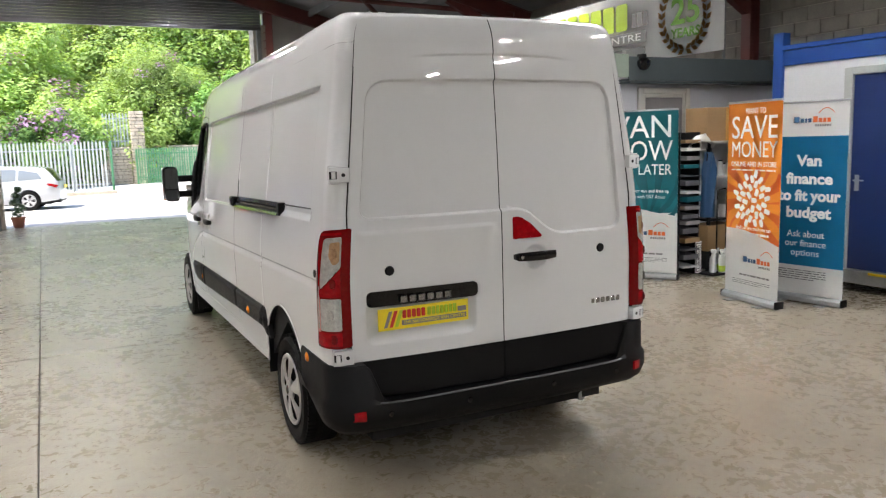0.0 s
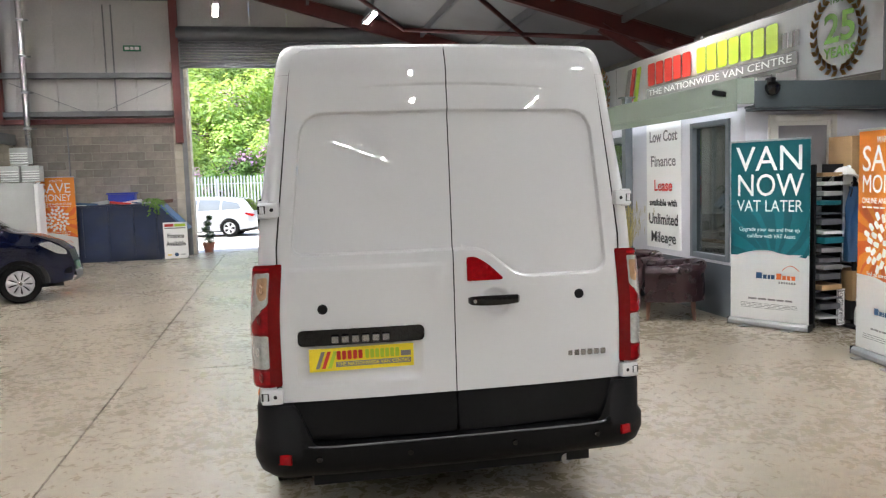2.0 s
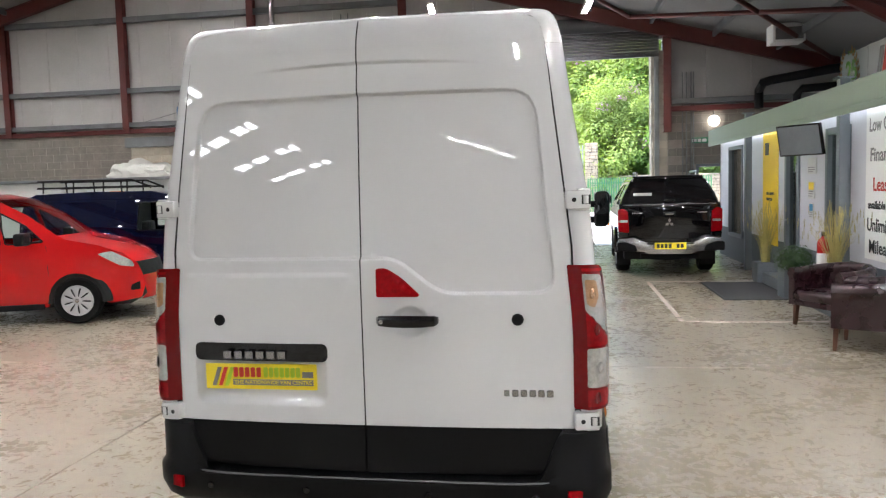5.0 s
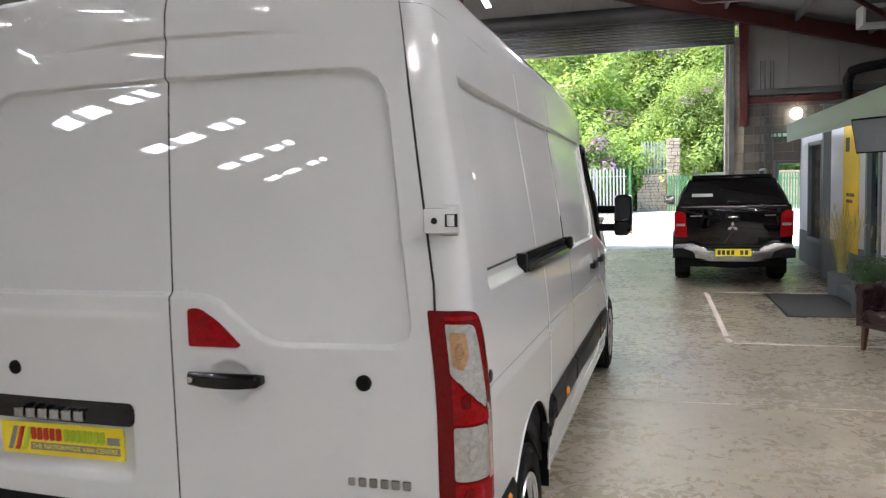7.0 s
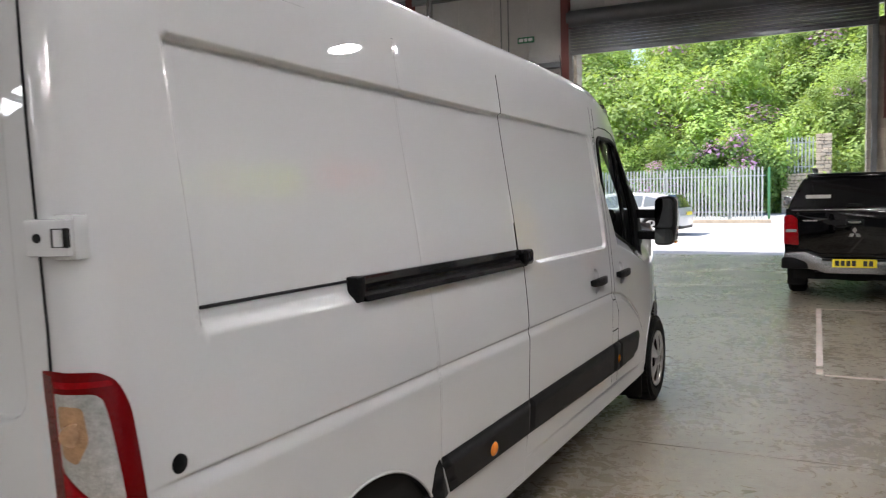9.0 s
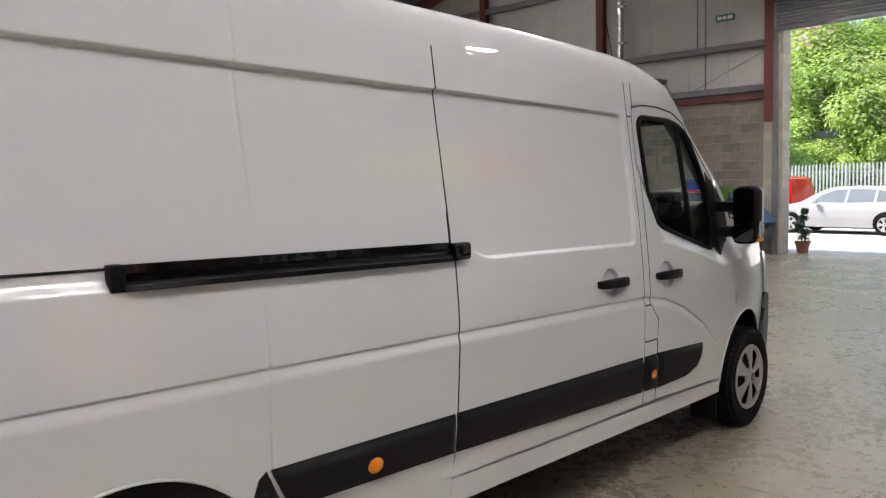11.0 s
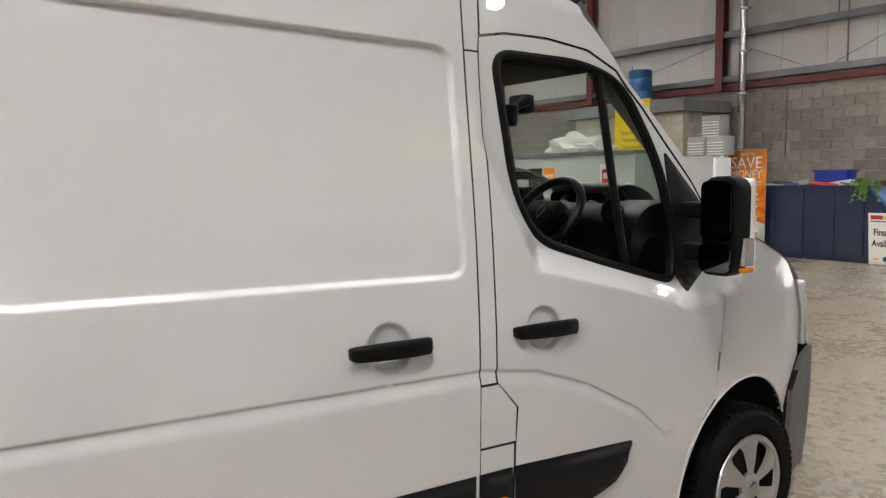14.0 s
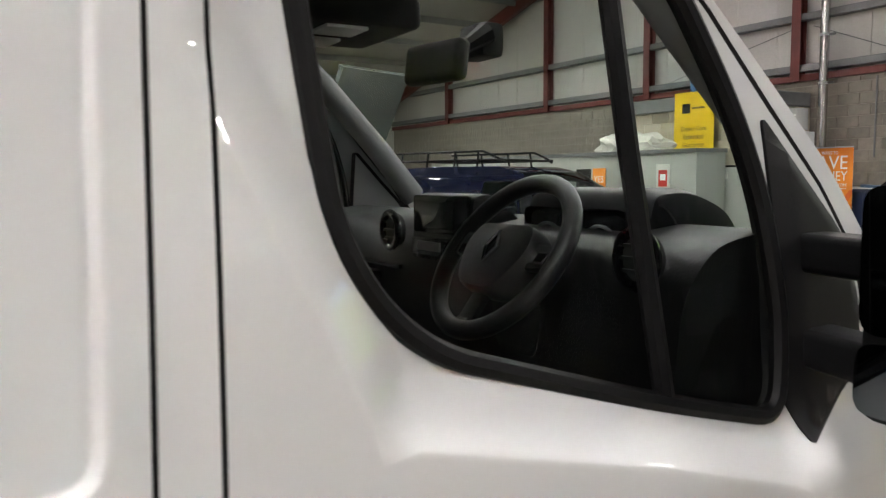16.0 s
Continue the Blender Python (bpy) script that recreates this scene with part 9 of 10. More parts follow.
part("pot", lathe([(0, 0), (0.11, 0), (0.16, 0.24), (0.175, 0.24), (0.175, 0.29), (0.15, 0.29), (0.14, 0.26), (0, 0.26)], 24), M["terracotta"], tp)
bm = bmesh.new()
for k in range(5):
    b2 = leaf_ball(0.17 - 0.018 * k, 240, 30 + k, 0.028)
    me = bpy.data.meshes.new("tmp")
    bmesh.ops.translate(b2, vec=(0.06 * math.sin(k * 2.1), 0.05 * math.cos(k * 2.1), 0.36 + 0.155 * k), verts=b2.verts[:])
    b2.to_mesh(me)
    b2.free()
    bm.from_mesh(me)
    bpy.data.meshes.remove(me)
part("foliage", bm, M["bush"], tp, smooth=False)

# workshop counter and other things deeper in the hall
wc = thing("grey_counter", "long grey workshop counter with a paler door", "counter", pose(-11.9, 15.3, 0))
part("body", box(-5.6, 3.95, 0.0, 0.82, 0.0, 2.12), M["grey_cab"], wc, smooth=False)
part("worktop", box(-5.65, 3.98, -0.06, 0.84, 2.12, 2.2, 0.01), M["grey_steel"], wc, smooth=False)
part("dark_opening", box(0.65, 1.12, -0.006, 0.0, 0.3, 1.85), M["dark"], wc, smooth=False)
ys_ = thing("yes_sign", "small orange printed sign on the counter front", "sign", pose(-10.5, 15.26, 1.66))
part("board", box(-0.19, 0.19, 0.0, 0.02, -0.22, 0.2), M["orange"], ys_, smooth=False)
letters("lettering", "YES", 0.2, M["white_print"], ys_, facing(0, -0.004, -0.04, 0), 0.001, 0.3)
rp = thing("red_poster", "red and white safety poster on the counter front", "poster", pose(-8.72, 15.26, 1.66))
part("sheet", box(-0.17, 0.17, 0.0, 0.012, -0.25, 0.25), M["paper"], rp, smooth=False)
part("print", box(-0.11, 0.11, -0.003, 0.0, -0.18, 0.14), M["red_print"], rp, smooth=False)
part("print_bar", box(-0.07, 0.07, -0.005, -0.003, -0.06, 0.06), M["white_print"], rp, smooth=False)
tr_ = thing("tarpaulin_heap", "crumpled pale tarpaulin heaped on the counter", "tarpaulin", pose(-9.9, 15.7, 2.2) @ Matrix.Diagonal((1, 0.7, 1, 1)))
bm = bmesh.new()
bmesh.ops.create_icosphere(bm, subdivisions=4, radius=1)
for v in bm.verts:
    d = v.co.copy()
    k = 1 + 0.25 * noise.noise(d * 2.1) + 0.12 * noise.noise(d * 6)
    v.co = Vector((d.x * 1.0 * k, d.y * 0.5 * k, max(-0.0, (d.z + 0.25) * 0.34 * k * (1 - 0.35 * d.x))))
part("sheet", bm, M["tarp"], tr_)
tpp = thing("tipper_bed", "dark green ribbed steel tipper bed standing tilted", "tipper bed", pose(-13.4, 11.0, 2.75, 0, -62, 20))
part("bed", box(-1.3, 1.3, -1.0, 1.0, 0.0, 0.05), M["fascia_dark"], tpp, smooth=False)
for k in range(5):
    part("rib", box(-1.3, 1.3, -1.0 + 0.48 * k, -0.94 + 0.48 * k, 0.05, 0.11), M["fascia_dark"], tpp, smooth=False)
for k in range(3):
    part("cross_rib", box(-1.3 + 1.27 * k, -1.24 + 1.27 * k, -1.0, 1.0, 0.11, 0.15), M["fascia_dark"], tpp, smooth=False)
part("stand", box(-1.25, -1.0, -0.9, 0.9, -1.5, 0.0), M["dark"], tpp, smooth=False)

# ---------------------------------------------------------------- other vehicles
def sheet_across(outline, half, bow, n=13):
    """A body sheet across a car through (u, z, half width) points."""
    bm = bmesh.new()
    rows = []
    for u, z, hw in outline:
        rows.append([bm.verts.new((u + bow * (1 - t * t), hw * t, z)) for t in np.linspace(-1, 1, n)])
    for q, r in zip(rows, rows[1:]):
        for i in range(n - 1):
            bm.faces.new((q[i], q[i + 1], r[i + 1], r[i]))
    bmesh.ops.recalc_face_normals(bm, faces=bm.faces[:])
    return bm


def small_van(m, paint_mat, label, rack=False, group="small vans"):
    """A small panel van; x forward from the tail, z up, y to its left."""
    v = thing("small_van", label, "van", m, group)
    WZ, WX = [0.2, 0.5, 0.95, 1.2, 1.7, 1.9], [0.86, 0.90, 0.915, 0.89, 0.78, 0.70]

    def hw(u, z):
        x = np.interp(z, WZ, WX)
        x = x - 0.26 * np.clip((u - 3.35) / 1.05, 0, 1.2) ** 2.6 - 0.06 * np.clip((0.25 - u) / 0.25, 0, 1) ** 2
        x = x - 0.012 * smooth01((z - 0.98) / 0.03) + 0.012 * smooth01((z - 1.01) / 0.03) * 0
        return x - 0.02 * np.exp(-((z - 0.72) / 0.09) ** 2) * smooth01((u - 1.0) / 0.3) * smooth01((3.0 - u) / 0.2)

    top = [(0.05, 1.45), (0.14, 1.72), (0.30, 1.80), (1.2, 1.83), (2.2, 1.82), (2.55, 1.74), (2.95, 1.52), (3.32, 1.24)]
    bon = [(3.45, 1.17), (3.85, 1.08), (4.15, 0.95), (4.32, 0.80), (4.38, 0.62)]
    out = [(0.0, 0.42), (0.0, 0.9)] + top + bon + [(4.40, 0.48), (4.34, 0.30), (3.98, 0.26)] + arc(3.55, 0.33, 0.375, -8, 188, 22) + [(3.16, 0.25), (1.26, 0.25)] + arc(0.87, 0.33, 0.375, -8, 188, 22) + [(0.48, 0.30)]
    wins = [rounded([(1.98, 1.13), (2.02, 1.62), (2.50, 1.62), (2.62, 1.13)], 0.05), rounded([(2.68, 1.13), (2.57, 1.58), (2.93, 1.38), (3.16, 1.15)], 0.03)]
    for s in (1, -1):
        F = lambda u, z, s=s: np.c_[u, s * hw(u, z), z]
        bd = skin("body_side", out, F, paint_mat, v, holes=wins, inward=(0, -s, 0), step=0.07, lip=0.03)
        for wpoly in wins:
            w = bmesh.new()
            w.faces.new([w.verts.new(F(np.array([a]), np.array([b]))[0] - np.array([0, s * 0.012, 0])) for a, b in wpoly])
            g = part("side_window", w, M["glass_tint"], bd, "side window", False)
            g.visible_shadow = False
            part("window_trim", tube([F(np.array([a]), np.array([b]))[0] for a, b in wpoly], 0.010, 6, True), M["black_trim"], bd)
        for u in (1.92, 3.22):
            part("door_gap", tube([F(np.array([uu]), np.array([z]))[0] for uu, z in ((u, 0.34), (u - 0.02, 0.8), (u - 0.03, 1.1))], 0.005, 5), M["dark"], bd)
        part("door_handle", box(-0.10, 0.10, -0.02, 0.02, -0.018, 0.018, 0.008, 2, Matrix.Translation(F(np.array([2.12]), np.array([1.0]))[0])), paint_mat, bd)
        part("sill_trim", box(1.3, 3.12, s * 0.885 - 0.02, s * 0.885 + 0.02, 0.22, 0.30, 0.012), M["black_trim"], v)
        mr = part("door_mirror", box(-0.06, 0.08, -0.11, 0.11, -0.085, 0.085, 0.04, 4, pose(2.92, s * 1.0, 1.20, 0, 0, 8 * s)), M["black_trim"], v, "black door mirror")
        hl = rounded([(3.84, 0.96), (4.02, 0.99), (4.26, 0.84), (4.29, 0.75), (4.12, 0.78)], 0.03)
        skin("headlamp", hl, lambda u, z, s=s: F(u, z) + np.c_[0 * u, s * 0.012 + 0 * u, 0 * u], M["clear_lens"], v, inward=(0, -s, 0), step=0.04, lip=0.02, label="clear headlamp")
        fg = rounded([(4.22, 0.42), (4.34, 0.42), (4.345, 0.54), (4.24, 0.50)], 0.02)
        skin("fog_lamp", fg, lambda u, z, s=s: F(u, z) + np.c_[0 * u, s * 0.008 + 0 * u, 0 * u], M["black_trim"], v, inward=(0, -s, 0), step=0.04, lip=0.02, label="black fog lamp surround")
        for u in (0.87, 3.55):
            build_wheel("wheel", 0.325, 0.205, M["silver"], v, pose(u, s * 0.79, 0.325, -90 * s, 0, 0) @ pose(0, 0, 0, 0, 0, 15), 9, "slots")
            part("arch_liner", tube([(u + 0.37 * math.cos(a), s * 0.80, 0.33 + 0.37 * math.sin(a)) for a in np.linspace(-0.1, 3.24, 18)], 0.08, 8), M["dark"], v)
    H = lambda u, z: float(hw(np.array(u), np.array(z)))
    part("roof", sheet_across([(u, z + 0.0, H(u, z)) for u, z in top[1:6]], None, 0.0), paint_mat, v, smooth="all")
    part("tail", sheet_across([(0.0, 0.42, H(0, 0.5)), (0.0, 0.9, H(0, 0.9)), (0.05, 1.45, H(0.05, 1.45)), (0.14, 1.72, H(0.14, 1.72))], None, -0.06), paint_mat, v, smooth="all")
    g = part("windscreen", sheet_across([(2.52, 1.745, H(2.5, 1.74)), (2.95, 1.52, H(2.95, 1.52)), (3.32, 1.24, H(3.3, 1.24))], None, 0.16), M["glass_tint"], v, "windscreen", "all")
    g.visible_shadow = False
    part("bonnet", sheet_across([(3.32, 1.235, H(3.3, 1.2)), (3.45, 1.17, H(3.45, 1.17)), (3.85, 1.08, H(3.85, 1.08)), (4.15, 0.95, H(4.15, 0.95)), (4.30, 0.82, H(4.3, 0.82))], None, 0.14), paint_mat, v, smooth="all")
    part("grille", sheet_across([(4.30, 0.82, H(4.3, 0.8)), (4.36, 0.62, H(4.36, 0.62))], None, 0.16), M["black_trim"], v, smooth="all")
    part("front_bumper", sheet_across([(4.36, 0.62, H(4.36, 0.6)), (4.40, 0.48, H(4.4, 0.48)), (4.42, 0.36, H(4.4, 0.36)), (4.34, 0.28, H(4.34, 0.3))], None, 0.17), paint_mat, v, smooth="all")
    part("under_tray", box(0.2, 4.2, -0.70, 0.70, 0.22, 0.40), M["dark"], v, smooth=False)
    part("cab_floor", box(0.3, 3.4, -0.8, 0.8, 0.40, 0.6), M["dark"], v, smooth=False)
    part("bulkhead", box(1.86, 1.90, -0.76, 0.76, 0.4, 1.74), M["dark"], v, smooth=False)
    part("dashboard", box(2.95, 3.35, -0.78, 0.78, 0.7, 1.16, 0.05), M["dash"], v)
    part("seat_back", box(2.0, 2.16, -0.66, -0.18, 0.55, 1.28, 0.05), M["dash"], v)
    part("steering_wheel", tube([(2.78 + 0.05 * math.sin(a), -0.42 + 0.18 * math.cos(a), 1.10 + 0.17 * math.sin(a)) for a in np.linspace(0, 2 * math.pi, 24, endpoint=False)], 0.013, 8, True), M["dash"], v)
    if rack:
        rk = thing("roof_rack", "black tubular steel roof rack", "roof rack")
        rk.parent = v
        del rk["category"]
        for s in (1, -1):
            part("side_bar", tube([(0.30, s * 0.62, 2.03), (1.88, s * 0.62, 2.03), (2.12, s * 0.60, 1.93), (2.20, s * 0.58, 1.88)], 0.017, 8), M["black_trim"], rk)
            part("low_bar", tube([(0.30, s * 0.64, 1.91), (2.20, s * 0.60, 1.91)], 0.017, 8), M["black_trim"], rk)
            for u in (0.4, 0.9, 1.4, 1.8):
                part("foot", tube([(u, s * 0.62, 2.03), (u, s * 0.64, 1.91), (u, s * 0.66, 1.82)], 0.016, 6), M["black_trim"], rk)
        for u in (0.4, 0.73, 1.05, 1.4, 1.7, 1.98):
            part("cross_bar", cyl((u, -0.62, 1.915), (u, 0.62, 1.915), 0.016, seg=8), M["black_trim"], rk)
    return v


small_van(pose(-8.74, 9.68, 0, 0, 0, 18), M["navy_car"], "dark navy small van with a black roof rack", True)
small_van(pose(-9.44, 6.23, 0, 0, 0, 18), M["red_car"], "bright red small van", False)
small_van(pose(-6.2, 29.0, -0.03, 0, 0, 172), M["red_car"], "red small van parked out in the yard", False)

# black pick-up with a canopy, seen from behind
pk = thing("pick_up_truck", "black pick-up truck with a glazed canopy and silver rear bumper", "pick-up", pose(2.74, 11.02, 0, 0, 0, -2))
PZ, PXX = [0.4, 0.62, 0.95, 1.12, 1.36, 1.42, 1.76, 1.84], [0.84, 0.88, 0.90, 0.90, 0.855, 0.83, 0.66, 0.50]


def pk_half(y, z):
    return np.interp(z, PZ, PXX) - 0.05 * np.clip((0.15 - y) / 0.15, 0, 1) ** 2 - 0.25 * np.clip((y - 4.3) / 0.9, 0, 1) ** 2


pk_out = [(0.05, 0.55), (0.03, 1.0), (0.06, 1.36), (0.22, 1.70), (0.35, 1.80), (1.6, 1.82), (1.62, 1.80), (2.2, 1.80), (2.9, 1.72), (3.45, 1.28), (3.6, 1.20), (4.6, 1.10), (5.1, 0.95), (5.2, 0.6), (5.1, 0.42), (4.72, 0.45)] + arc(4.27, 0.40, 0.43, 5, 175, 16) + [(3.8, 0.45), (1.72, 0.45)] + arc(1.25, 0.40, 0.43, 5, 175, 16) + [(0.75, 0.50)]
pkw = [rounded([(0.35, 1.42), (0.42, 1.68), (1.45, 1.68), (1.50, 1.40)], 0.05), rounded([(1.75, 1.38), (1.80, 1.68), (2.35, 1.68), (2.42, 1.36)], 0.05), rounded([(2.50, 1.36), (2.45, 1.66), (2.85, 1.60), (3.25, 1.30)], 0.05)]
for s in (1, -1):
    F = lambda y, z, s=s: np.c_[s * pk_half(y, z), y, z]
    bd = skin("body_side", pk_out, F, M["black_car"], pk, holes=pkw, inward=(-s, 0, 0), step=0.08, lip=0.03)
    for wpoly in pkw:
        w = bmesh.new()
        w.faces.new([w.verts.new(F(np.array([a]), np.array([b]))[0] - np.array([s * 0.01, 0, 0])) for a, b in wpoly])
        part("side_window", w, M["gloss_black"], bd, "dark side window", False)
    for y in (1.25, 4.27):
        build_wheel("wheel", 0.39, 0.25, M["silver"], pk, pose(s * 0.77, y, 0.39, 0, 90 * s, 0), 6, "star")
    part("wheel_flare", tube([(s * 0.905, 1.25 + 0.44 * math.cos(a), 0.40 + 0.44 * math.sin(a)) for a in np.linspace(0, math.pi, 16)], 0.03, 8), M["black_car"], pk)
    tl = rounded([(s * 0.70, 0.82), (s * 0.895, 0.84), (s * 0.90, 1.24), (s * 0.80, 1.26), (s * 0.72, 1.20)], 0.03)
    lampb = part("tail_lamp", prism(tl, -0.035, 0.10, "xzy", 0.012), M["red_lens"], pk, "red tail lamp")
    for k in range(3):
        part("lamp_line", box(s * 0.80 - 0.07, s * 0.80 + 0.07, -0.042, -0.036, 0.90 + 0.11 * k, 0.94 + 0.11 * k, 0.004), M["clear_lens"] if k == 1 else M["red_lens"], lampb)
    part("door_mirror", box(-0.10, 0.10, -0.06, 0.06, -0.09, 0.09, 0.03, 3, pose(s * 1.02, 3.05, 1.36)), M["chrome"], pk, "chrome door mirror")
    part("roof_rail", tube([(s * 0.52, 0.45, 1.82), (s * 0.54, 0.5, 1.90), (s * 0.54, 1.5, 1.90), (s * 0.52, 1.55, 1.83)], 0.02, 8), M["steel"], pk, "silver roof rail")
part("tailgate", prism(rounded([(-0.72, 0.70), (0.72, 0.70), (0.72, 1.26), (0.70, 1.30), (-0.70, 1.30), (-0.72, 1.26)], 0.03), -0.01, 0.10, "xzy", 0.015), M["black_car"], pk, "gloss black tailgate")
part("tail_panel", prism([(-0.88, 0.55), (0.88, 0.55), (0.90, 1.0), (0.87, 1.34), (-0.87, 1.34), (-0.90, 1.0)], 0.02, 0.10, "xzy"), M["black_car"], pk, smooth=False)
part("canopy_frame", prism(rounded([(-0.86, 1.31), (0.86, 1.31), (0.66, 1.79), (-0.66, 1.79)], [0.03, 0.03, 0.10, 0.10]), 0.0, 0.10, "xzy", 0.012), M["black_car"], pk, "black canopy frame", m=Matrix.Translation((0, 0.0, 0)) @ Matrix.Translation((0, 0.04, 1.31)) @ Matrix.Rotation(radians(-18), 4, "X") @ Matrix.Translation((0, 0, -1.31)))
cg = part("canopy_glass", prism(rounded([(-0.79, 1.36), (0.79, 1.36), (0.62, 1.75), (-0.62, 1.75)], [0.03, 0.03, 0.08, 0.08]), -0.014, -0.004, "xzy"), M["gloss_black"], pk, "black glass canopy window", False, m=Matrix.Translation((0, 0.04, 1.31)) @ Matrix.Rotation(radians(-18), 4, "X") @ Matrix.Translation((0, 0, -1.31)))
part("canopy_handle", box(-0.09, 0.09, -0.05, -0.01, 1.37, 1.40, 0.006), M["black_trim"], pk)
part("sticker", box(-0.62, -0.30, 0.075, 0.085, 1.48, 1.53), M["paper"], pk, "white sticker", False, m=pose(0, 0, 0))
part("tailgate_handle", box(-0.11, 0.11, -0.045, -0.008, 1.10, 1.19, 0.02, 3), M["black_trim"], pk)
part("handle_lever", box(-0.075, 0.075, -0.052, -0.04, 1.13, 1.165, 0.01), M["chrome"], pk)
bd3 = bmesh.new()
for a in (90, 210, 330):
    add_prism(bd3, [(0.0, 0.0), (0.028, 0.045), (0.0, 0.09), (-0.028, 0.045)], -0.02, -0.012, "xzy")
    vs = bd3.verts[-8:]
    bmesh.ops.rotate(bd3, cent=(0, 0, 0), matrix=Matrix.Rotation(radians(a - 90), 3, "Y"), verts=vs)
part("badge", bd3, M["chrome"], pk, "chrome badge", False, pose(0, -0.004, 0.99))
bars("script_bar", 0.16, 0.03, 1, M["chrome"], pk, facing(0.56, -0.014, 1.17, 0), 0.001, 0.7)
bars("script_bar", 0.18, 0.03, 1, M["chrome"], pk, facing(-0.56, -0.014, 1.17, 0), 0.001, 0.7)
part("canopy_lid_roof", box(-0.62, 0.62, 0.30, 3.0, 1.74, 1.83, 0.04, 3), M["black_car"], pk, "black canopy roof")
bpk = bmesh.new()
bpp = [(-0.90, 0.60), (-0.88, 0.72), (-0.62, 0.74), (-0.42, 0.66), (-0.34, 0.62), (0.34, 0.62), (0.42, 0.66), (0.62, 0.74), (0.88, 0.72), (0.90, 0.60), (0.80, 0.52), (0.45, 0.48), (0.36, 0.44), (-0.36, 0.44), (-0.45, 0.48), (-0.80, 0.52)]
add_prism(bpk, bpp, -0.14, 0.04, "xzy", 0.015)
part("rear_bumper", bpk, M["dull_chrome"], pk, "bright silver step bumper")
for s in (-1, 1):
    part("bumper_corner", prism(rounded([(s * 0.92, 0.50), (s * 0.92, 0.655), (s * 0.78, 0.665), (s * 0.60, 0.60), (s * 0.56, 0.50)], 0.03), -0.155, 0.06, "xzy", 0.012), M["black_trim"], pk, "black plastic bumper corner")
part("gate_seam", box(-0.80, 0.80, -0.014, 0.0, 1.312, 1.328, 0.004), M["dull_chrome"], pk, "pale sill under the canopy glass")
part("bumper_step", box(-0.40, 0.40, -0.15, -0.02, 0.615, 0.64, 0.006), M["black_trim"], pk)
npk = part("number_plate", box(-0.27, 0.27, -0.155, -0.145, 0.53, 0.645, 0.003), M["yellow_plate"], pk, "yellow number plate", False)
for k in range(7):
    if k != 4:
        part("plate_bar", box(-0.235 + 0.068 * k, -0.185 + 0.068 * k, -0.159, -0.155, 0.55, 0.625), M["black_print"], npk, smooth=False)
part("under_body", box(-0.78, 0.78, 0.2, 4.9, 0.32, 0.62), M["dark"], pk, smooth=False)
part("spare_wheel", lathe([(0, -0.1), (0.33, -0.1), (0.36, 0), (0.33, 0.1), (0, 0.1)], 28, pose(0, 0.75, 0.38)), M["rubber"], pk)
for s in (-1, 1):
    part("mud_flap", box(s * 0.77 - 0.13, s * 0.77 + 0.13, 0.78, 0.79, 0.16, 0.42), M["black_trim"], pk, smooth=False)
part("tow_hitch", box(-0.5, 0.5, 0.0, 0.06, 0.36, 0.44), M["black_trim"], pk, smooth=False)

# white estate car out in the yard
ec = thing("estate_car", "silver-white estate car parked in the yard", "car", pose(-1.65, 25.9, -0.03, 0, 0, 171))
EZ, EX = [0.2, 0.5, 0.75, 0.92, 1.40, 1.47], [0.82, 0.89, 0.90, 0.87, 0.66, 0.55]


def ec_half(u, z):
    return np.interp(z, EZ, EX) - 0.14 * np.clip((0.5 - u) / 0.5, 0, 1) ** 2.2 - 0.22 * np.clip((u - 3.9) / 0.8, 0, 1) ** 2


e_top = [(0.06, 0.92), (0.30, 1.25), (0.42, 1.36), (0.9, 1.43), (1.8, 1.47), (2.5, 1.44), (2.9, 1.32), (3.45, 1.0)]
e_out = [(0.05, 0.32), (0.0, 0.6)] + e_top + [(3.6, 0.96), (4.3, 0.84), (4.62, 0.68), (4.70, 0.45), (4.62, 0.22), (4.12, 0.22)] + arc(3.78, 0.33, 0.36, -10, 190, 18) + [(3.42, 0.22), (1.30, 0.22)] + arc(0.94, 0.33, 0.36, -10, 190, 18) + [(0.55, 0.26)]
e_win = [rounded([(0.50, 1.02), (0.62, 1.22), (1.20, 1.34), (1.22, 0.98)], 0.04), rounded([(1.28, 0.98), (1.26, 1.345), (2.02, 1.37), (2.06, 0.96)], 0.04), rounded([(2.12, 0.96), (2.08, 1.365), (2.45, 1.34), (2.85, 1.20), (3.15, 0.98)], 0.04)]
for s in (1, -1):
    F = lambda u, z, s=s: np.c_[u, s * ec_half(u, z), z]
    bd = skin("body_side", e_out, F, M["white_car"], ec, holes=e_win, inward=(0, -s, 0), step=0.09, lip=0.02)
    for wpoly in e_win:
        w = bmesh.new()
        w.faces.new([w.verts.new(F(np.array([a]), np.array([b]))[0] - np.array([0, s * 0.008, 0])) for a, b in wpoly])
        part("side_window", w, M["car_glass"], bd, "side window, the sky's reflection painted into its colour", False)
    part("tail_lamp", prism(rounded([(0.02, 0.80), (0.34, 0.88), (0.38, 0.82), (0.10, 0.72)], 0.02), s * 0.70, s * 0.885, "xzy", 0.008), M["red_lens"], ec, "red tail lamp")
    for u in (0.94, 3.78):
        build_wheel("wheel", 0.325, 0.22, M["silver"], ec, pose(u, s * 0.79, 0.325, -90 * s, 0, 0), 5, "star")
    part("door_mirror", box(-0.07, 0.07, -0.09, 0.09, -0.06, 0.06, 0.03, 3, pose(2.95, s * 0.98, 1.0)), M["white_car"], ec)
EH = lambda u, z: float(ec_half(np.array(u), np.array(z)))
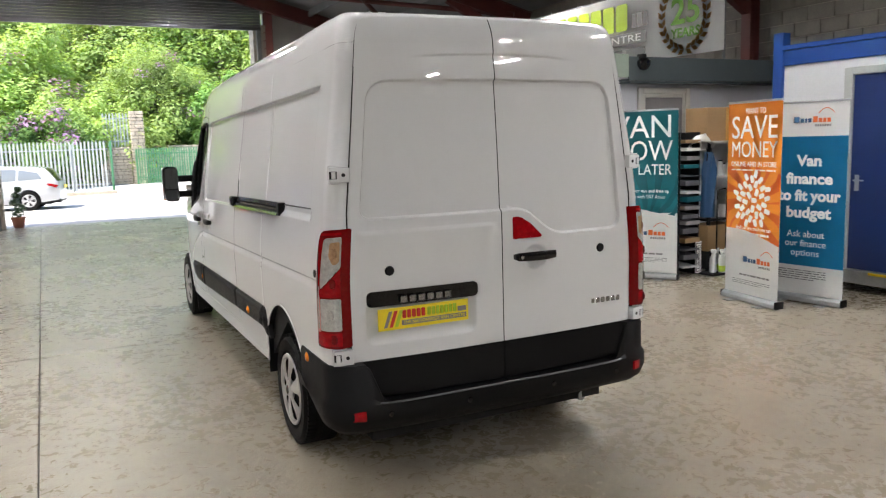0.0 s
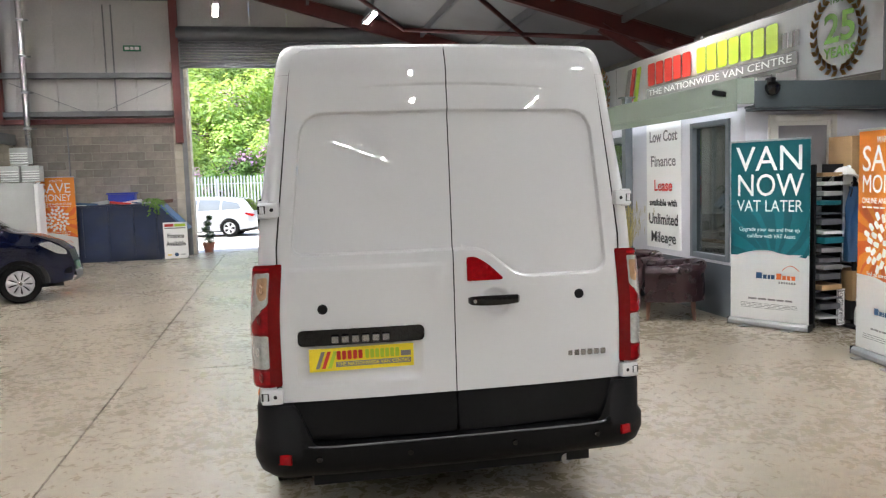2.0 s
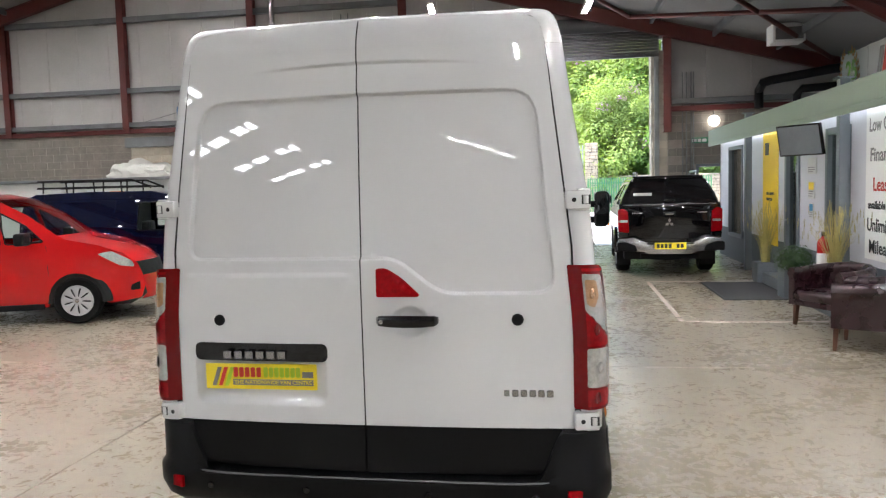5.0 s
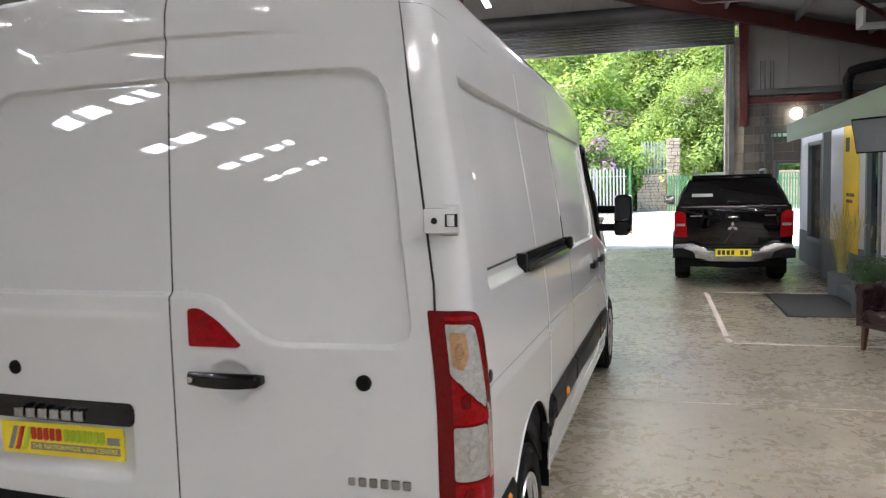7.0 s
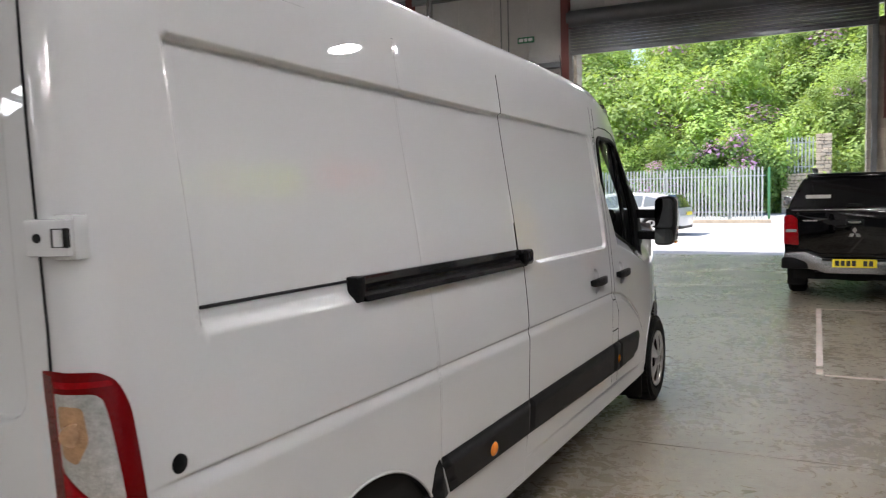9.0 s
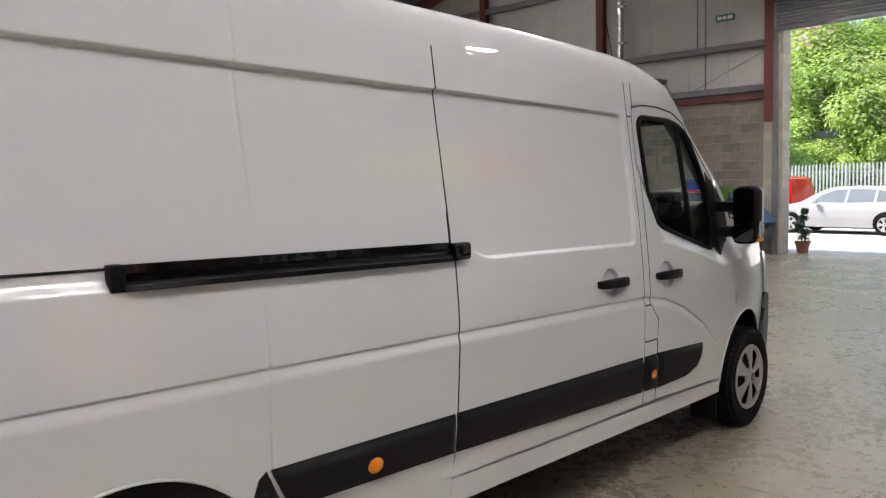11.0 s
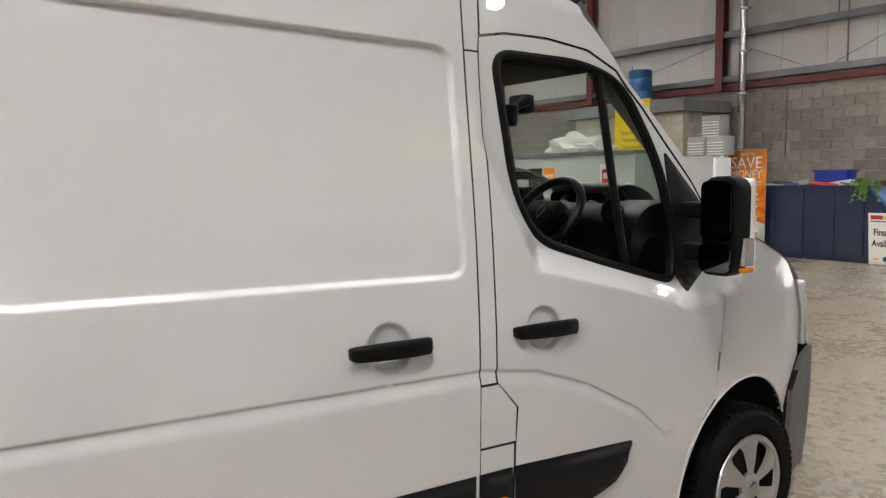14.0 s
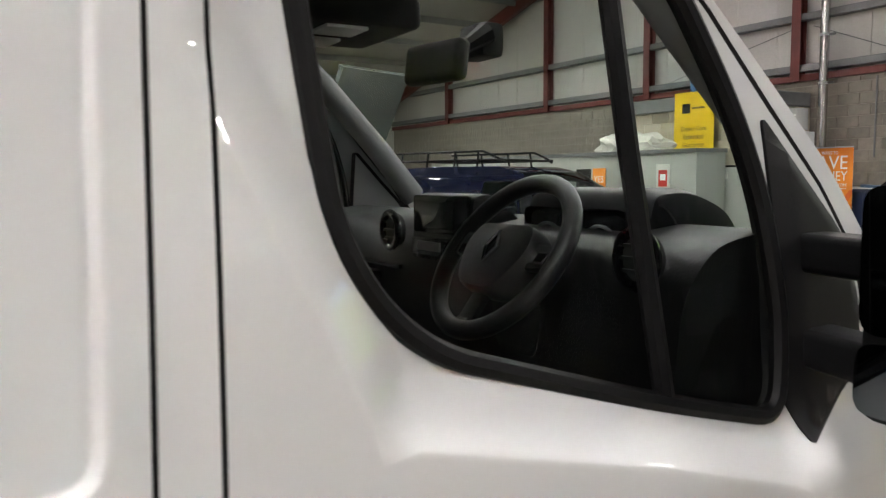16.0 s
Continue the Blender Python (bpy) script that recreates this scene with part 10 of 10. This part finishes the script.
part("roof", sheet_across([(u, z, EH(u, z)) for u, z in e_top[2:7]], None, 0.0), M["white_car"], ec, smooth="all")
part("rear_window", sheet_across([(0.08, 0.94, EH(0.1, 0.94)), (0.30, 1.25, EH(0.3, 1.25)), (0.42, 1.36, EH(0.42, 1.36))], None, -0.06), M["gloss_black"], ec, "dark rear window", "all")
part("tail", sheet_across([(0.05, 0.32, EH(0.05, 0.32)), (0.0, 0.6, EH(0, 0.6)), (0.06, 0.93, EH(0.06, 0.93))], None, -0.07), M["white_car"], ec, smooth="all")
part("windscreen", sheet_across([(2.5, 1.44, EH(2.5, 1.44)), (2.9, 1.32, EH(2.9, 1.3)), (3.45, 1.0, EH(3.4, 1.0))], None, 0.15), M["gloss_black"], ec, smooth="all")
part("bonnet", sheet_across([(3.45, 0.99, EH(3.4, 0.98)), (4.3, 0.84, EH(4.3, 0.84)), (4.62, 0.66, EH(4.6, 0.66)), (4.7, 0.4, EH(4.7, 0.4))], None, 0.12), M["white_car"], ec, smooth="all")
part("lower_bumper", box(0.02, 0.3, -0.72, 0.72, 0.22, 0.36, 0.03), M["grey_trim"], ec)
part("number_plate", box(-0.085, -0.075, -0.26, 0.26, 0.68, 0.79), M["yellow_plate"], ec, smooth=False)
part("under_body", box(0.3, 4.4, -0.7, 0.7, 0.18, 0.4), M["dark"], ec, smooth=False)

# ---------------------------------------------------------------- yard: fence, gate, wall, bank of shrubs
def pale_fence(name, label, p, q, h, mat, pitch=0.155, rails=(0.45, 2.0)):
    p, q = Vector((*p, -0.03)), Vector((*q, -0.03))
    L = (q - p).length
    a = math.degrees(math.atan2(q.y - p.y, q.x - p.x))
    f = thing(name, label, "fence", pose(p.x, p.y, p.z, 0, 0, a))
    pale = mesh_of(prism([(-0.034, 0.05), (0.034, 0.05), (0.034, h - 0.10), (0.0, h), (-0.034, h - 0.10)], -0.012, 0.006, "xzy"), "pale", mat)
    k = 0
    while k * pitch < L:
        ob = new("pale", pale)
        ob.parent = f
        ob.location = (k * pitch, -0.03, 0)
        k += 1
    for z in rails:
        part("rail", box(0, L, 0.0, 0.05, z * h / 2.4 - 0.025, z * h / 2.4 + 0.025), mat, f, smooth=False)
    x = 0.0
    while x <= L:
        part("post", box(x - 0.05, x + 0.05, 0.05, 0.13, 0, h - 0.15), mat, f, smooth=False)
        x += 2.75
    return f


pale_fence("palisade_fence", "pale galvanised steel palisade fence", (-20.0, 37.5), (0.35, 33.6), 2.35, M["palisade"])
pale_fence("green_gate", "green steel palisade gate closed across the drive", (2.35, 41.6), (9.0, 40.8), 2.0, M["palisade_green"], 0.13)
gp = thing("green_gate_post", "green steel end post of the palisade fence", "post", pose(0.50, 33.6, -0.03))
part("post", box(-0.05, 0.05, -0.05, 0.05, 0, 2.3, 0.01), M["palisade_green"], gp)
kb = setting("kerb", box(-20, 0.6, 33.1, 33.4, -0.04, 0.12, 0.02), M["stone"], "rough stone kerb under the fence")


def stone_wall(name, x0, x1, y, h, label, seed, zb=-0.03):
    t = tagged(thing(name, label, "wall", pose(0, y, zb)), kind="structure")
    part("core", box(x0 + 0.02, x1 - 0.02, 0.06, 0.45, 0, h - 0.02), M["joint"], t, smooth=False)
    rng = random.Random(seed)
    z = 0.0
    big = bmesh.new()
    cnt = 0
    while z < h - 0.05:
        hh = min(rng.uniform(0.13, 0.24), h - z)
        x = x0
        while x < x1 - 0.02:
            w = min(rng.uniform(0.18, 0.48), x1 - x)
            add_box(big, x + 0.008, x + w - 0.008, rng.uniform(0.0, 0.04), 0.4, z + 0.008, z + hh - 0.004, 0.02, 1)
            x += w
        z += hh
    tagged(part("stones", big, M["stone"], t, smooth=False), kind="stuff")
    return t


stone_wall("stone_wall", 0.62, 2.2, 42.6, 2.05, "rough rubble stone wall beside the gate", 4)
stone_wall("stone_wall_far", 2.2, 12.0, 44.5, 2.1, "long rubble stone wall behind the gate", 5)
stone_wall("stone_pillar", 2.22, 2.95, 42.4, 4.0, "tall square stone gate pillar", 6)
pale_fence("security_grille", "grey steel palisade above the stone wall", (0.9, 42.75), (2.2, 42.75), 1.9, M["palisade"], 0.17).location.z = 2.0

# grassy bank
bm = bmesh.new()
rows = []
for i in range(41):
    x = -60 + 120 * i / 40
    row = []
    for j in range(15):
        y = 44.8 + j * 2.4 + (0 if x > -2 else min(4.0, (-2 - x) * 0.12) - 4.5 * smooth01(np.array((-2 - x) / 3)).item())
        z = -0.1 + 9.5 * smooth01(np.array(j / 14)).item() + (1.9 if x > 2 and j > 0 else 0.0) + 0.35 * noise.noise(Vector((x * 0.3, y * 0.3, 0)))
        row.append(bm.verts.new((x, y, z if j else -0.2)))
    rows.append(row)
for q, r in zip(rows, rows[1:]):
    for j in range(14):
        bm.faces.new((q[j], r[j], r[j + 1], q[j + 1]))
tagged(part("grass_bank", bm, M["grass"], None, "steep overgrown green bank behind the yard", "all"), kind="structure")


def crown_mesh(name, seed, r, clumps, leaves, leaf, mat, squash=0.85, blossom=0):
    """A crown of many small leaves in uneven clumps."""
    rng = random.Random(seed)
    verts, faces, mats = [], [], []
    for c in range(clumps):
        d = Vector((rng.gauss(0, 1), rng.gauss(0, 1), rng.gauss(0, 0.9))).normalized()
        cp = d * r * rng.uniform(0.3, 1.12)
        cp.z = cp.z * squash
        cr = r * rng.uniform(0.13, 0.38)
        bl = rng.random() < blossom
        for _ in range(leaves):
            e = Vector((rng.gauss(0, 1), rng.gauss(0, 1), rng.gauss(0, 1))).normalized()
            p = cp + e * cr * rng.uniform(0.5, 1.0) * Vector((1, 1, 0.75)).length / 1.6
            nrm = (e + Vector((0, 0, 0.8)) + Vector((rng.uniform(-0.5, 0.5), rng.uniform(-0.5, 0.5), rng.uniform(-0.5, 0.5)))).normalized()
            u = Matrix.Rotation(rng.uniform(0, 6.28), 3, nrm) @ nrm.orthogonal().normalized()
            w = nrm.cross(u)
            s = leaf * rng.uniform(0.6, 1.4)
            k = len(verts)
            verts += [tuple(p - u * s), tuple(p + w * s * 0.6 + nrm * s * 0.1), tuple(p + u * s), tuple(p - w * s * 0.6 + nrm * s * 0.1)]
            faces.append((k, k + 1, k + 2, k + 3))
            mats.append(1 if bl and rng.random() < 0.55 and e.z > -0.3 else 0)
    me = bpy.data.meshes.new(name)
    me.from_pydata(verts, [], faces)
    me.materials.append(mat)
    me.materials.append(M["blossom"])
    me.polygons.foreach_set("material_index", mats)
    return me


crowns = {
    "rhodo": [crown_mesh("crown", 11, 2.0, 64, 330, 0.072, M["foliage"], 0.8, 0.42), crown_mesh("crown", 12, 2.0, 64, 330, 0.072, M["foliage"], 0.75, 0.26)],
    "light": [crown_mesh("crown", 13, 2.6, 78, 340, 0.07, M["foliage_light"], 0.95), crown_mesh("crown", 14, 2.6, 78, 340, 0.07, M["foliage_light"], 1.05, 0.07)],
    "dark": [crown_mesh("crown", 15, 2.2, 64, 320, 0.075, M["foliage"], 0.9, 0.05)],
}


def trunk_mesh(seed, h):
    rng = random.Random(seed)
    bm = bmesh.new()
    add_tube(bm, [(0, 0, -0.4), (0.05, 0.02, h * 0.3), (0.1 * rng.uniform(-1, 1), 0.1, h * 0.65), (0.2 * rng.uniform(-1, 1), 0.1, h)], [0.13, 0.10, 0.07, 0.035], 8)
    for k in range(6):
        a, z = rng.uniform(0, 6.28), h * rng.uniform(0.3, 0.75)
        L = h * rng.uniform(0.35, 0.6)
        add_tube(bm, [(0.05, 0.05, z), (0.05 + L * 0.4 * math.cos(a), 0.05 + L * 0.4 * math.sin(a), z + L * 0.45), (L * 0.7 * math.cos(a), L * 0.7 * math.sin(a), z + L * 0.9)], [0.055, 0.035, 0.015], 6)
    return mesh_of(bm, "trunk", M["bark"], True)


trunks = [trunk_mesh(s, 3.2) for s in (1, 2)]
rng = random.Random(77)


def shrub(x, y, z, kind, s, label, name="shrub", cat="shrub"):
    t = thing(name, label, cat, pose(x, y, z, 0, 0, rng.uniform(0, 360)), "bank shrubs" if name == "shrub" else "bank trees")
    t.scale = (s * rng.uniform(0.85, 1.2), s * rng.uniform(0.85, 1.2), s * rng.uniform(0.85, 1.25))
    a = new("trunk", rng.choice(trunks))
    a.parent = t
    a.scale = (1, 1, 0.7) if name == "shrub" else (1.4, 1.4, 1.3)
    c = new("crown", rng.choice(crowns[kind]))
    c.parent = t
    c.location = (0, 0, 1.3 if name == "shrub" else 4.4)
    return t


def house_gap(x, y):
    """The clearing that leaves the far house in view."""
    return 38 < y < 48.2 and -1.6 < (2.67 - x) / (y + 0.62) * 48.6 - 11.0 < 5.0


def bank_z(x, y):
    y0 = 44.8 + (0 if x > -2 else min(4.0, (-2 - x) * 0.12) - 4.5 * smooth01(np.array((-2 - x) / 3)).item())
    j = (y - y0) / 2.4
    return -0.1 + 9.5 * smooth01(np.array(j / 14)).item() + (1.9 if x > 2 and j > 0 else 0.0) if j > 0 else -0.03


for i in range(24):
    x = -19 + 0.95 * i + rng.uniform(-0.5, 0.5)
    if x < 1.2:
        y = 41.8 + rng.uniform(-1.0, 1.6) + (2.5 if x > -1.5 else 0)
        kind, s = "rhodo" if x > -12 and rng.random() < 0.8 else rng.choice(["dark", "light"]), rng.uniform(0.6, 1.35)
        if house_gap(x, y):
            continue
        if -8 < x < -1.5:
            kind, s = "rhodo", max(s, 1.25)
        shrub(x, y, bank_z(x, y) - 0.3, kind, s, "dense green rhododendron shrub with lilac flowers")
for i in range(30):
    x = -20 + 1.3 * i + rng.uniform(-0.9, 0.9)
    y = 47.5 + rng.uniform(-1.8, 2.0)
    if not 2.6 < x < 6.0 and not house_gap(x, y):
        shrub(x, y, bank_z(x, y) - 0.4, rng.choice(["rhodo", "rhodo", "light", "light", "dark"]), rng.uniform(0.7, 1.5), "leafy green shrub on the bank")
for i in range(26):
    x = -22 + 1.8 * i + rng.uniform(-1.2, 1.2)
    y = 53 + rng.uniform(-2.5, 2.5)
    shrub(x, y, bank_z(x, y) - 0.4, rng.choice(["light", "light", "light", "dark"]), rng.uniform(0.9, 1.9), "bright green leafy shrub higher up the bank")
for i in range(22):
    x = -17 + 2.0 * i + rng.uniform(-1.0, 1.0)
    y = 57 + rng.uniform(-1.5, 1.5)
    shrub(x, y, bank_z(x, y) - 0.5, "light", rng.uniform(1.3, 2.1), "bright green leafy shrub higher up the bank")
for i in range(18):
    x = -15 + 2.5 * i + rng.uniform(-1.2, 1.2)
    y = 60 + rng.uniform(-2, 3)
    shrub(x, y, bank_z(x, y) - 0.3, "light", rng.uniform(1.1, 1.7), "young bright green tree on the bank", "tree", "tree")
shrub(4.2, 47.2, bank_z(4.2, 47.2) - 0.2, "light", 0.85, "slender young tree with bare lower branches", "tree", "tree")
shrub(-13.5, 38.9, 0, "light", 1.35, "tall bright green tree by the fence", "tree", "tree")
shrub(-17.5, 39.5, 0, "light", 1.5, "tall bright green tree by the fence", "tree", "tree")

# pale house seen through the trees
hs = thing("far_house", "pale rendered house seen between the trees", "house", pose(-10.4, 48.8, 0.4))
hs.scale = (0.72, 0.72, 0.6)
part("wall", box(-5, 5, 0, 6, 0, 6.0), M["cream"], hs, smooth=False)
part("roof", prism([(-5.4, 6.0), (5.4, 6.0), (0, 7.0)], -0.4, 6.4, "xzy"), M["fascia_dark"], hs, "dark slate roof", False)
for x, z in ((-2.4, 1.2), (0.0, 0.2), (2.6, 1.2), (-2.4, 3.8), (2.6, 3.8)):
    wn = part("window" if z > 0.5 else "door", box(x - 0.6, x + 0.6, -0.06, 0.0, z, z + (1.4 if z > 0.5 else 2.2)), M["gloss_black"], hs, smooth=False)
    part("frame", box(x - 0.7, x + 0.7, -0.03, 0.0, z + (1.4 if z > 0.5 else 2.2), z + (1.5 if z > 0.5 else 2.3)), M["white_print"], wn, smooth=False)
rs = thing("road_sign", "small white sign on a post beyond the fence", "sign", pose(-14.2, 38.6, 0))
part("post", cyl((0, 0, 0), (0, 0, 3.6), 0.04, seg=8), M["steel"], rs)
part("board", box(-0.45, 0.45, -0.04, -0.02, 2.9, 3.6), M["white_print"], rs, smooth=False)
bars("writing", 0.6, 0.3, 2, M["black_print"], rs, facing(0, -0.045, 3.25, 0), 0.002, 0.6)
